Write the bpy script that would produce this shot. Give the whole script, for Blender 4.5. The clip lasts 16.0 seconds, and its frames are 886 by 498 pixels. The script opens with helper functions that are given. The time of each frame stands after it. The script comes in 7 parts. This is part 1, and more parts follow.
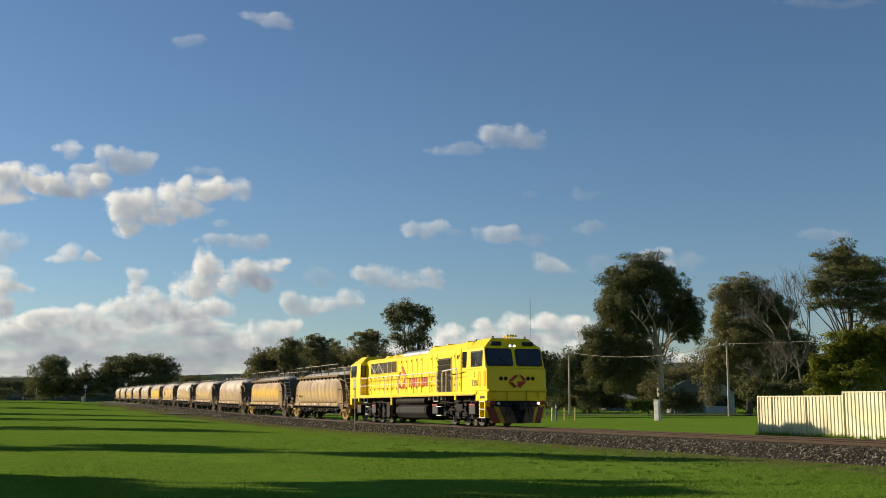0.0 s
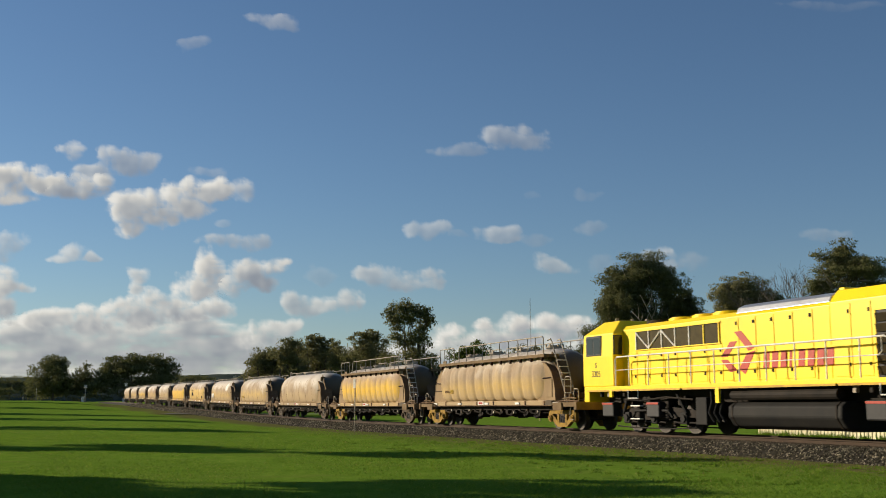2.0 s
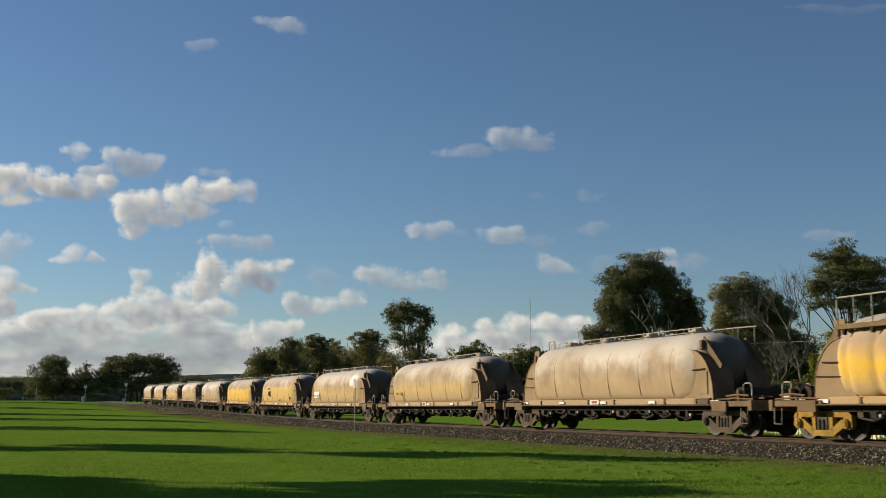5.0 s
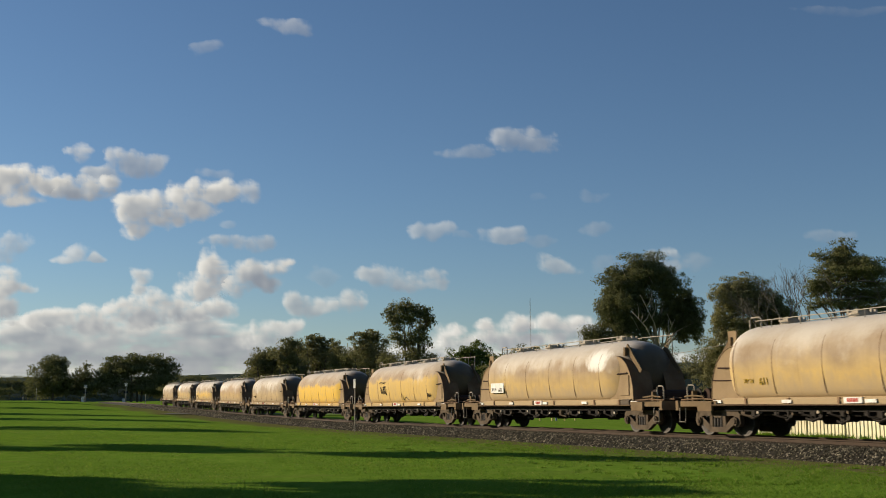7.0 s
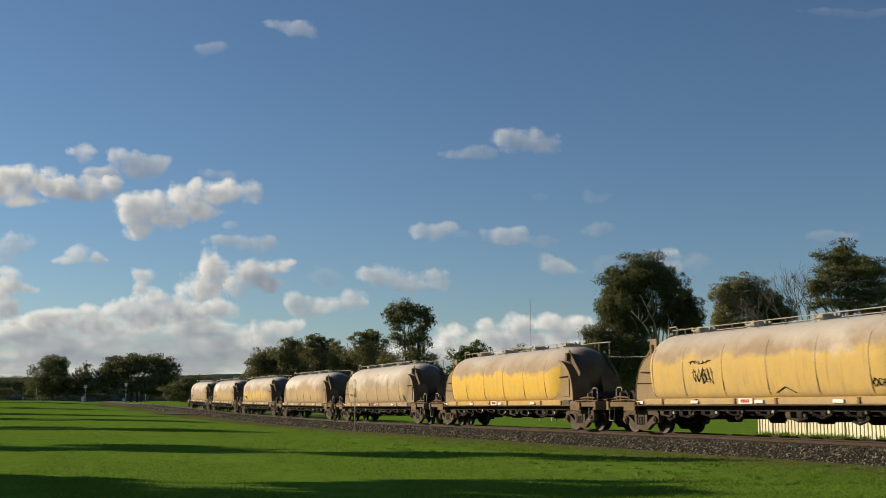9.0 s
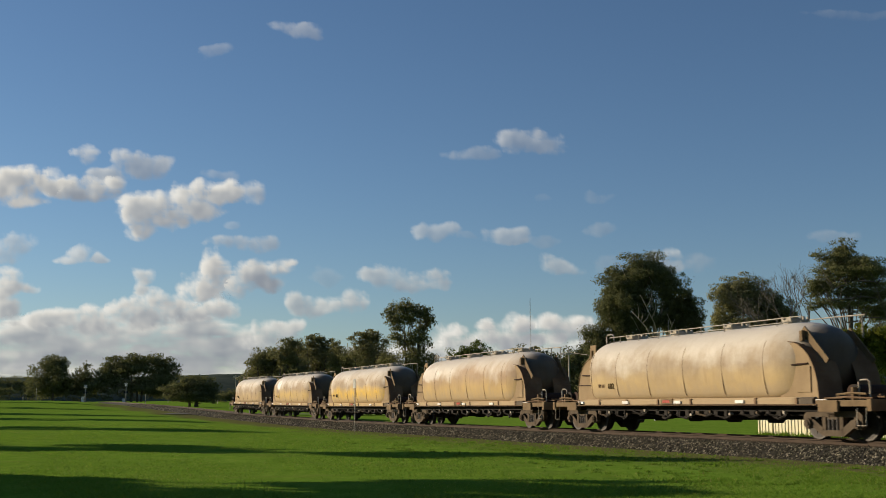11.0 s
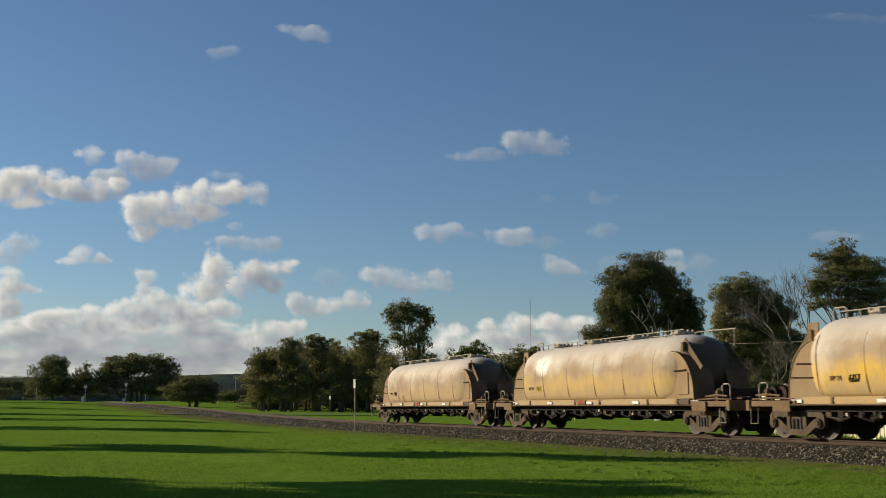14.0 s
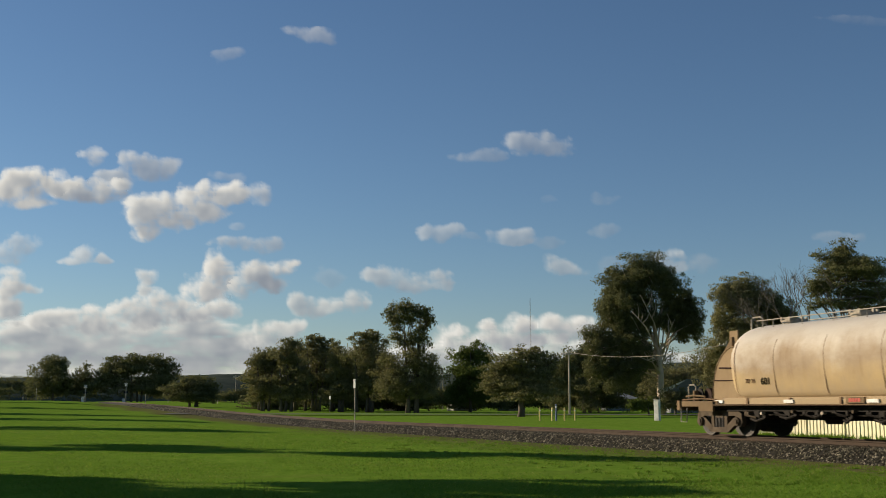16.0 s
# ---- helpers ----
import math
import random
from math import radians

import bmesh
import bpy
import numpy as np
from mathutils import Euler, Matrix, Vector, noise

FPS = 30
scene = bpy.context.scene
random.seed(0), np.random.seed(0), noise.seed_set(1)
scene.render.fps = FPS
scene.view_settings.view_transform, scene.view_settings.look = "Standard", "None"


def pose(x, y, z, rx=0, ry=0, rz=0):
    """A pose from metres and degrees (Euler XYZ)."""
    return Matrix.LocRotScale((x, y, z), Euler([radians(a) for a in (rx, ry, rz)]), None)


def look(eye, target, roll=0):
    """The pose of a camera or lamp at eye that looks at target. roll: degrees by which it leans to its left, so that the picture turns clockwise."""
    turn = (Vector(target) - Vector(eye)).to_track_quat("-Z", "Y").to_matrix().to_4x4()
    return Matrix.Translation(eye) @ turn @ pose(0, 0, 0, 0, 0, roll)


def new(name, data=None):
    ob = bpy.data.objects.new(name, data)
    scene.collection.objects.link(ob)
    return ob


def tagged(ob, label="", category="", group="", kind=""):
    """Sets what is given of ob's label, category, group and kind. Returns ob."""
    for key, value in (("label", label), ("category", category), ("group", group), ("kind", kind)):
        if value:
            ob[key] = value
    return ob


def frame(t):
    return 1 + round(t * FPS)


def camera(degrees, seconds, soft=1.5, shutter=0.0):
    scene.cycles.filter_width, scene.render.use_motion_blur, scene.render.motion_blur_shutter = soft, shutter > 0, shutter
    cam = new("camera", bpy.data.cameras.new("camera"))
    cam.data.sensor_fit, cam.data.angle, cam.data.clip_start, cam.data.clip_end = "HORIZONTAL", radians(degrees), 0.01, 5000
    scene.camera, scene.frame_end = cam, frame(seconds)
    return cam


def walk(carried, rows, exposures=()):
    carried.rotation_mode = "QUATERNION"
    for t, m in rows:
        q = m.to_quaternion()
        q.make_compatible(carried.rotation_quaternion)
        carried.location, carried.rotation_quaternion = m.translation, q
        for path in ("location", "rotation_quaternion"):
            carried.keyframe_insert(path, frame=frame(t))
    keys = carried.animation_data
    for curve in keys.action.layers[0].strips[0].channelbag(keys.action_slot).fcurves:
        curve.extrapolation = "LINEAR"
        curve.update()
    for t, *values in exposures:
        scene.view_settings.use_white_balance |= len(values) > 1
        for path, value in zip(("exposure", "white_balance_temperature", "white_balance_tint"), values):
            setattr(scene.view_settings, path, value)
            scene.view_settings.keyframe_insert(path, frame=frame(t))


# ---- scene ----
EYE = Vector((0.0, 0.0, 1.4))
cam = camera(43.4, 16.0, soft=0.8, shutter=0.12)
CAM_POSE = pose(0, 0, EYE.z, 90 + 7.84, 0, 0)
walk(cam, [(0, CAM_POSE), (16, CAM_POSE)], [(0, 0.51), (0.52, 0.51), (0.68, 0.37), (16, 0.35)])

# ---- light: low afternoon sun from the far left, blue sky ----
SUN_DIR = Vector((-0.8803, 0.3737, 0.2924)).normalized()
SUN_EL = math.asin(SUN_DIR.z)
world = bpy.data.worlds.new("sky")
scene.world = world
world.use_nodes = True
wn, wl = world.node_tree.nodes, world.node_tree.links
wn.clear()
sky = wn.new("ShaderNodeTexSky")
sky.sky_type, sky.sun_disc = "NISHITA", False
sky.sun_elevation, sky.sun_rotation = SUN_EL, math.atan2(SUN_DIR.x, SUN_DIR.y)
sky.altitude, sky.air_density, sky.dust_density, sky.ozone_density = 0, 1.0, 0.1, 4.1
bg = wn.new("ShaderNodeBackground")
bg.inputs["Strength"].default_value = 0.067
wout = wn.new("ShaderNodeOutputWorld")
tint = wn.new("ShaderNodeMix")
tint.data_type, tint.blend_type = "RGBA", "MULTIPLY"
tint.inputs[0].default_value, tint.inputs[7].default_value = 1.0, (1.0, 0.985, 0.99, 1)
wl.new(sky.outputs[0], tint.inputs[6])
wl.new(tint.outputs[2], bg.inputs[0])
wl.new(bg.outputs[0], wout.inputs[0])
sun = new("sun", bpy.data.lights.new("sun", "SUN"))
sun.data.energy, sun.data.angle, sun.data.color = 5.0, radians(0.53), (1.0, 0.86, 0.66)
sun.matrix_world = look(SUN_DIR * 100, (0, 0, 0))


# ---- materials ----
def material(name, build):
    """A node material; build(n, l, bsdf) wires it."""
    m = bpy.data.materials.new(name)
    m.use_nodes = True
    n, l = m.node_tree.nodes, m.node_tree.links
    build(n, l, n["Principled BSDF"])
    return m


def ramp(n, stops):
    r = n.new("ShaderNodeValToRGB")
    while len(r.color_ramp.elements) < len(stops):
        r.color_ramp.elements.new(0.5)
    for e, (p, c) in zip(r.color_ramp.elements, stops):
        e.position, e.color = p, (*c, 1) if len(c) == 3 else c
    return r


def noise_tex(n, l, scale, detail=4, rough=0.55, coord="Object", stretch=None):
    tc = n.new("ShaderNodeTexCoord")
    nt = n.new("ShaderNodeTexNoise")
    nt.inputs["Scale"].default_value, nt.inputs["Detail"].default_value = scale, detail
    nt.inputs["Roughness"].default_value = rough
    if stretch:
        mp = n.new("ShaderNodeMapping")
        mp.inputs["Scale"].default_value = stretch
        l.new(tc.outputs[coord], mp.inputs[0])
        l.new(mp.outputs[0], nt.inputs["Vector"])
    else:
        l.new(tc.outputs[coord], nt.inputs["Vector"])
    return nt


def mix(n, l, fac, a, b, blend="MIX"):
    m = n.new("ShaderNodeMix")
    m.data_type, m.blend_type = "RGBA", blend
    for sock, v in ((m.inputs[0], fac), (m.inputs[6], a), (m.inputs[7], b)):
        if isinstance(v, bpy.types.NodeSocket):
            l.new(v, sock)
        elif isinstance(v, (int, float)):
            sock.default_value = v
        else:
            sock.default_value = (*v, 1)
    return m.outputs[2]


def calc(n, l, op, a, b=0.0, c=0.0, clamp=False):
    m = n.new("ShaderNodeMath")
    m.operation, m.use_clamp = op, clamp
    for sock, v in zip(m.inputs, (a, b, c)):
        if isinstance(v, bpy.types.NodeSocket):
            l.new(v, sock)
        else:
            sock.default_value = v
    return m.outputs[0]


def bump(n, l, b, height, strength, dist=0.02):
    bp = n.new("ShaderNodeBump")
    bp.inputs["Strength"].default_value, bp.inputs["Distance"].default_value = strength, dist
    l.new(height, bp.inputs["Height"])
    l.new(bp.outputs[0], b.inputs["Normal"])


def worn(name, base, dirt, amount=0.35, rough=0.5, metal=0.0, scale=1.5, grain=14.0, relief=0.15, stretch=None):
    """Paint or bare material with stains at one scale and grain at another."""
    def build(n, l, b):
        big = noise_tex(n, l, scale, 5, 0.6, stretch=stretch)
        fine = noise_tex(n, l, grain, 3)
        f = ramp(n, [(0.5 - amount * 0.5, (0, 0, 0)), (0.85, (1, 1, 1))])
        l.new(big.outputs[0], f.inputs[0])
        c = mix(n, l, f.outputs[0], base, dirt)
        c = mix(n, l, calc(n, l, "MULTIPLY", fine.outputs[0], 0.22), c, [v * 0.6 for v in base])
        l.new(c, b.inputs["Base Color"])
        b.inputs["Roughness"].default_value, b.inputs["Metallic"].default_value = rough, metal
        b.inputs["Specular IOR Level"].default_value = 0.12 if rough >= 0.7 else 0.3
        bump(n, l, b, fine.outputs[0], relief, 0.01)
    return material(name, build)


def grass_build(n, l, b):
    big = noise_tex(n, l, 0.08, 4)
    mid = noise_tex(n, l, 0.7, 5, 0.65)
    tuft = noise_tex(n, l, 1.0, 9, 0.8, stretch=(3.0, 0.9, 1.0))
    fine = noise_tex(n, l, 14.0, 6, 0.75)
    r = ramp(n, [(0.36, (0.097, 0.19, 0.022)), (0.48, (0.148, 0.26, 0.031)), (0.6, (0.208, 0.312, 0.045)), (0.72, (0.28, 0.34, 0.068))])
    l.new(calc(n, l, "ADD", calc(n, l, "MULTIPLY", tuft.outputs[0], 0.65), calc(n, l, "MULTIPLY", mid.outputs[0], 0.35)), r.inputs[0])
    c = mix(n, l, calc(n, l, "MULTIPLY", big.outputs[0], 0.45), r.outputs[0], (0.105, 0.18, 0.014))
    dry = n.new("ShaderNodeAttribute")
    dry.attribute_name = "dry"
    worn_f = ramp(n, [(0.50, (0, 0, 0)), (0.68, (1, 1, 1))])
    l.new(noise_tex(n, l, 0.28, 6, 0.7, stretch=(1, 2.2, 1)).outputs[0], worn_f.inputs[0])
    c = mix(n, l, calc(n, l, "MULTIPLY", worn_f.outputs[0], 0.45), c, (0.165, 0.18, 0.045))
    d = ramp(n, [(0.35, (0, 0, 0)), (0.75, (1, 1, 1))])
    l.new(calc(n, l, "MULTIPLY", dry.outputs["Fac"], calc(n, l, "ADD", tuft.outputs[0], 0.35)), d.inputs[0])
    c = mix(n, l, d.outputs[0], c, (0.13, 0.118, 0.05))
    f = ramp(n, [(0.35, (0, 0, 0)), (0.65, (1, 1, 1))])
    l.new(fine.outputs[0], f.inputs[0])
    c = mix(n, l, calc(n, l, "MULTIPLY", f.outputs[0], 0.35), c, (0.075, 0.13, 0.012))
    l.new(c, b.inputs["Base Color"])
    b.inputs["Roughness"].default_value = 1.0
    b.inputs["Specular IOR Level"].default_value = 0.0
    bump(n, l, b, tuft.outputs[0], 0.5, 0.05)


GRASS = material("lawn", grass_build)


def leaf_mat(name, dark, light, warm=None):
    def build(n, l, b):
        geo = n.new("ShaderNodeNewGeometry")
        big = noise_tex(n, l, 0.35, 3)
        r = ramp(n, [(0.0, dark), (0.6, light), (1.0, warm or light)])
        l.new(calc(n, l, "ADD", calc(n, l, "MULTIPLY", geo.outputs["Random Per Island"], 0.7),
                   calc(n, l, "MULTIPLY", big.outputs[0], 0.35)), r.inputs[0])
        l.new(r.outputs[0], b.inputs["Base Color"])
        b.inputs["Roughness"].default_value = 0.85
        b.inputs["Specular IOR Level"].default_value = 0.06
        thin = n.new("ShaderNodeBsdfTranslucent")
        l.new(mix(n, l, 0.5, r.outputs[0], (light[0] * 1.5, light[1] * 1.5, light[2])), thin.inputs[0])
        ms = n.new("ShaderNodeMixShader")
        ms.inputs[0].default_value = 0.25
        l.new(b.outputs[0], ms.inputs[1])
        l.new(thin.outputs[0], ms.inputs[2])
        l.new(ms.outputs[0], n["Material Output"].inputs[0])
    return material(name, build)


LEAF_GUM = leaf_mat("gum_leaf", (0.092, 0.091, 0.042), (0.19, 0.178, 0.08), (0.26, 0.23, 0.108))
LEAF_DARK = leaf_mat("dark_leaf", (0.07, 0.074, 0.034), (0.142, 0.143, 0.062), (0.195, 0.182, 0.082))
LEAF_GREEN = leaf_mat("green_leaf", (0.054, 0.0735, 0.0181), (0.1142, 0.1447, 0.0337), (0.1562, 0.167, 0.0421))
LEAF_LIME = leaf_mat("lime_leaf", (0.06, 0.072, 0.013), (0.15, 0.158, 0.024), (0.25, 0.22, 0.036))
BARK = worn("bark", (0.16, 0.13, 0.10), (0.07, 0.055, 0.045), 0.4, 0.9, 0, 1.2, 9, 0.6, (1, 1, 0.3))
BARK_PALE = worn("pale_gum_bark", (0.62, 0.50, 0.38), (0.34, 0.23, 0.16), 0.3, 0.85, 0, 0.9, 6, 0.4, (1, 1, 0.25))
YELLOW = worn("yellow_paint", (0.95, 0.685, 0.004), (0.87, 0.565, 0.008), 0.2, 0.38, 0, 0.8, 30, 0.03)
DARK_STEEL = worn("dark_underframe", (0.014, 0.012, 0.010), (0.042, 0.033, 0.025), 0.4, 0.75, 0.0, 2.5, 18, 0.3)
RUSTY = worn("rusty_steel", (0.13, 0.075, 0.042), (0.22, 0.15, 0.09), 0.4, 0.85, 0.1, 2.0, 15, 0.3)
WHITE_PAINT = worn("white_paint", (0.78, 0.76, 0.70), (0.45, 0.40, 0.32), 0.25, 0.5, 0, 3, 25, 0.05)
BLACK = worn("black_rubber", (0.015, 0.015, 0.016), (0.03, 0.028, 0.026), 0.3, 0.6, 0, 4, 20, 0.1)
LOUVRE = worn("louvre_grey", (0.026, 0.020, 0.008), (0.05, 0.036, 0.014), 0.3, 0.75, 0.0, 3, 20, 0.1)
MESH_DARK = worn("radiator_mesh", (0.05, 0.04, 0.018), (0.09, 0.07, 0.03), 0.4, 0.75, 0.0, 4, 40, 0.5)
RED_PAINT = worn("red_paint", (0.42, 0.03, 0.008), (0.32, 0.03, 0.01), 0.2, 0.45, 0, 2, 20, 0.03)
RED_PLOUGH = worn("red_plough", (0.30, 0.05, 0.016), (0.08, 0.035, 0.018), 0.4, 0.6, 0, 2, 20, 0.1)
TANK_GREY = worn("fuel_tank_grey", (0.016, 0.016, 0.016), (0.034, 0.031, 0.026), 0.3, 0.7, 0.0, 1.2, 16, 0.1)
SILVER = worn("silver_cowl", (0.60, 0.60, 0.60), (0.35, 0.33, 0.30), 0.3, 0.35, 0.7, 1.5, 15, 0.05)
WHEEL = worn("wheel_steel", (0.05, 0.042, 0.034), (0.028, 0.022, 0.018), 0.4, 0.55, 0.25, 4, 20, 0.1)
BOGIE_TAN = worn("dusty_bogie", (0.13, 0.097, 0.064), (0.045, 0.033, 0.023), 0.4, 0.85, 0, 3, 15, 0.3)
BOGIE_YELLOW = worn("yellow_bogie", (0.40, 0.24, 0.03), (0.11, 0.065, 0.026), 0.45, 0.7, 0, 3, 15, 0.2)
DECK_TAN = worn("dusty_tan_steel", (0.22, 0.15, 0.08), (0.085, 0.055, 0.03), 0.4, 0.8, 0, 2, 14, 0.15)
SILL = worn("rust_brown_sill", (0.032, 0.018, 0.013), (0.07, 0.04, 0.026), 0.4, 0.8, 0, 2, 14, 0.15)
PALE_STEEL = worn("dusty_galvanised", (0.42, 0.38, 0.31), (0.25, 0.19, 0.13), 0.4, 0.7, 0.2, 4, 20, 0.1)
SEAM = worn("rusty_seam", (0.19, 0.12, 0.07), (0.30, 0.20, 0.11), 0.4, 0.85, 0, 3, 20, 0.2)


def glass_build(n, l, b):
    b.inputs["Base Color"].default_value = (0.016, 0.019, 0.02, 1)
    b.inputs["Roughness"].default_value = 0.06
    b.inputs["Specular IOR Level"].default_value = 0.6


GLASS = material("tinted_cab_glass", glass_build)


def lamp_mat(name, colour, strength):
    def build(n, l, b):
        b.inputs["Base Color"].default_value = (*colour, 1)
        b.inputs["Emission Color"].default_value = (*colour, 1)
        b.inputs["Emission Strength"].default_value = strength
    return material(name, build)


HEADLIGHT = lamp_mat("lit_headlight", (1.0, 0.97, 0.88), 1.1)
LENS = lamp_mat("lamp_lens", (0.8, 0.8, 0.75), 0.0)


def tank_mat(name, yellow, level, pale, seed, ruddy=0.0, patch=None):
    """Weathered tank: old yellow paint low on the flank, tan dust above, white powder on the shoulder."""
    def build(n, l, b):
        tc = n.new("ShaderNodeTexCoord")
        mp = n.new("ShaderNodeMapping")
        mp.inputs["Location"].default_value = (seed * 7.3, seed * 3.1, 0)
        l.new(tc.outputs["Object"], mp.inputs[0])
        sep = n.new("ShaderNodeSeparateXYZ")
        l.new(tc.outputs["Object"], sep.inputs[0])

        def nz(scale, stretch, detail=5, rough=0.6):
            m2 = n.new("ShaderNodeMapping")
            m2.inputs["Scale"].default_value = stretch
            l.new(mp.outputs[0], m2.inputs[0])
            t = n.new("ShaderNodeTexNoise")
            t.inputs["Scale"].default_value, t.inputs["Detail"].default_value, t.inputs["Roughness"].default_value = scale, detail, rough
            l.new(m2.outputs[0], t.inputs["Vector"])
            return t.outputs[0]

        def band(v, a, c):
            r = ramp(n, [(a, (0, 0, 0)), (c, (1, 1, 1))])
            l.new(v, r.inputs[0])
            return r.outputs[0]

        def mid(v, k):
            return calc(n, l, "MULTIPLY", calc(n, l, "SUBTRACT", v, 0.5), k)
        blot, streak, fine = nz(0.8, (1, 1, 1.2), 6, 0.6), nz(3.2, (1, 1, 0.10)), nz(18, (1, 1, 1), 4)
        sheet, wear = nz(0.55, (1, 1, 1.1), 8, 0.62), nz(3.5, (1, 1, 0.6), 7, 0.7)
        z, x = sep.outputs["Z"], sep.outputs["X"]
        # tan dust over the whole tank
        dust = mix(n, l, band(blot, 0.34, 0.66), (0.30, 0.222, 0.14), (0.45, 0.365, 0.26))
        dust = mix(n, l, ruddy, dust, (0.42, 0.26, 0.15))
        # each strake has weathered a little differently
        cellx = calc(n, l, "FLOOR", calc(n, l, "DIVIDE", calc(n, l, "ADD", x, 5.35 + 20 * 1.955), 1.955))
        wn1 = n.new("ShaderNodeTexWhiteNoise")
        wn1.noise_dimensions = "1D"
        l.new(calc(n, l, "ADD", cellx, seed * 13.7), wn1.inputs["W"])
        strake = wn1.outputs["Value"]
        dust = mix(n, l, calc(n, l, "MULTIPLY", strake, 0.30), dust, (0.27, 0.195, 0.125))
        dust = mix(n, l, calc(n, l, "MULTIPLY", band(streak, 0.5, 0.75), 0.42), dust, (0.22, 0.15, 0.09))
        # old yellow shows through below a ragged dust line
        edge = calc(n, l, "ADD", calc(n, l, "SUBTRACT", level + 0.5, z), mid(blot, 1.1))
        edge = calc(n, l, "ADD", calc(n, l, "ADD", edge, mid(wear, 0.45)), mid(streak, 0.14))
        show = calc(n, l, "MULTIPLY", band(edge, *((0.42, 0.62) if seed in (6, 7) else (0.28, 0.84))), yellow)
        ylw = mix(n, l, streak, *(((0.76, 0.45, 0.018), (0.66, 0.42, 0.07)) if seed in (2, 7, 10) else ((0.66, 0.42, 0.075), (0.52, 0.36, 0.13))))
        ylw = mix(n, l, calc(n, l, "MULTIPLY", band(wear, 0.46, 0.66), 0.5), ylw, (0.45, 0.33, 0.15))
        c = mix(n, l, show, dust, ylw)
        drip = nz(7.0, (1, 1, 0.05), 3, 0.5)
        c = mix(n, l, calc(n, l, "MULTIPLY", band(drip, 0.58, 0.74), 0.32), c, (0.21, 0.125, 0.065))
        # grey-tan mud towards the foot
        low = calc(n, l, "ADD", calc(n, l, "SUBTRACT", 1.62 if seed in (6, 7) else 2.0, z), mid(wear, 0.8))
        c = mix(n, l, calc(n, l, "MULTIPLY", band(low, 0.25, 0.8), 0.78), c, (0.37, 0.28, 0.175))
        # powder spilt over the shoulder
        top = calc(n, l, "MULTIPLY", calc(n, l, "SUBTRACT", z, 2.4), 0.30)
        pw = calc(n, l, "ADD", calc(n, l, "ADD", calc(n, l, "ADD", sheet, top), pale), calc(n, l, "ADD", mid(streak, 0.16), mid(strake, 0.14)))
        crust = band(pw, 0.42, 0.70)
        c = mix(n, l, calc(n, l, "MULTIPLY", crust, 0.72), c, (0.66, 0.605, 0.515))
        if patch is not None:
            dx = calc(n, l, "DIVIDE", calc(n, l, "SUBTRACT", x, patch[0]), patch[1])
            dz = calc(n, l, "DIVIDE", calc(n, l, "SUBTRACT", z, 2.42), 0.46)
            r2 = calc(n, l, "ADD", calc(n, l, "MULTIPLY", dx, dx), calc(n, l, "MULTIPLY", dz, dz))
            f = calc(n, l, "ADD", calc(n, l, "SUBTRACT", 1.2, r2), calc(n, l, "ADD", mid(wear, 2.2), mid(streak, 0.8)))
            c = mix(n, l, calc(n, l, "MULTIPLY", band(f, 0.25, 0.95), patch[2]), c, (0.84, 0.82, 0.76))
        roof = calc(n, l, "ADD", calc(n, l, "SUBTRACT", z, 2.28), calc(n, l, "MULTIPLY", blot, 0.45))
        c = mix(n, l, calc(n, l, "MULTIPLY", band(roof, 0.35, 0.95), 0.7), c, (0.54, 0.50, 0.44))
        c = mix(n, l, calc(n, l, "MULTIPLY", fine, 0.22), c, (0.25, 0.18, 0.11))
        # soot over the domed ends, darkened further to paint in their shade
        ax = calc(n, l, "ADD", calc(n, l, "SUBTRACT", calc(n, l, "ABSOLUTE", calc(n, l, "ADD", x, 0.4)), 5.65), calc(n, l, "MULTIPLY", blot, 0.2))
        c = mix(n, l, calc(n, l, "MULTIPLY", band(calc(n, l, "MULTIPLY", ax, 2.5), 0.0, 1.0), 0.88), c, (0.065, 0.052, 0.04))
        l.new(c, b.inputs["Base Color"])
        l.new(calc(n, l, "MULTIPLY_ADD", crust, -0.26, 0.80), b.inputs["Roughness"])
        b.inputs["Specular IOR Level"].default_value = 0.22
        bump(n, l, b, calc(n, l, "ADD", wear, calc(n, l, "MULTIPLY", sheet, 1.2)), 0.35, 0.03)
    return material(name, build)


RUSTY_YELLOW = worn("rust_streaked_yellow", (0.72, 0.45, 0.02), (0.30, 0.13, 0.03), 0.5, 0.6, 0, 2.5, 18, 0.1)
OLD_YELLOW = worn("old_yellow_lettering", (0.50, 0.34, 0.05), (0.32, 0.22, 0.06), 0.4, 0.8, 0, 3, 20, 0.05)
FADED = worn("faded_lettering", (0.10, 0.068, 0.026), (0.20, 0.14, 0.06), 0.4, 0.85, 0, 3, 20, 0.05)
TYRE = worn("worn_tyre_steel", (0.09, 0.078, 0.066), (0.04, 0.032, 0.026), 0.4, 0.5, 0.4, 3, 20, 0.05)
GUSSET = worn("dusty_gusset", (0.34, 0.245, 0.14), (0.18, 0.12, 0.065), 0.4, 0.85, 0, 1.2, 14, 0.15)


# ---- the railway line: plan and level ----
def smooth(v):
    v = min(1.0, max(0.0, v))
    return v * v * (3 - 2 * v)


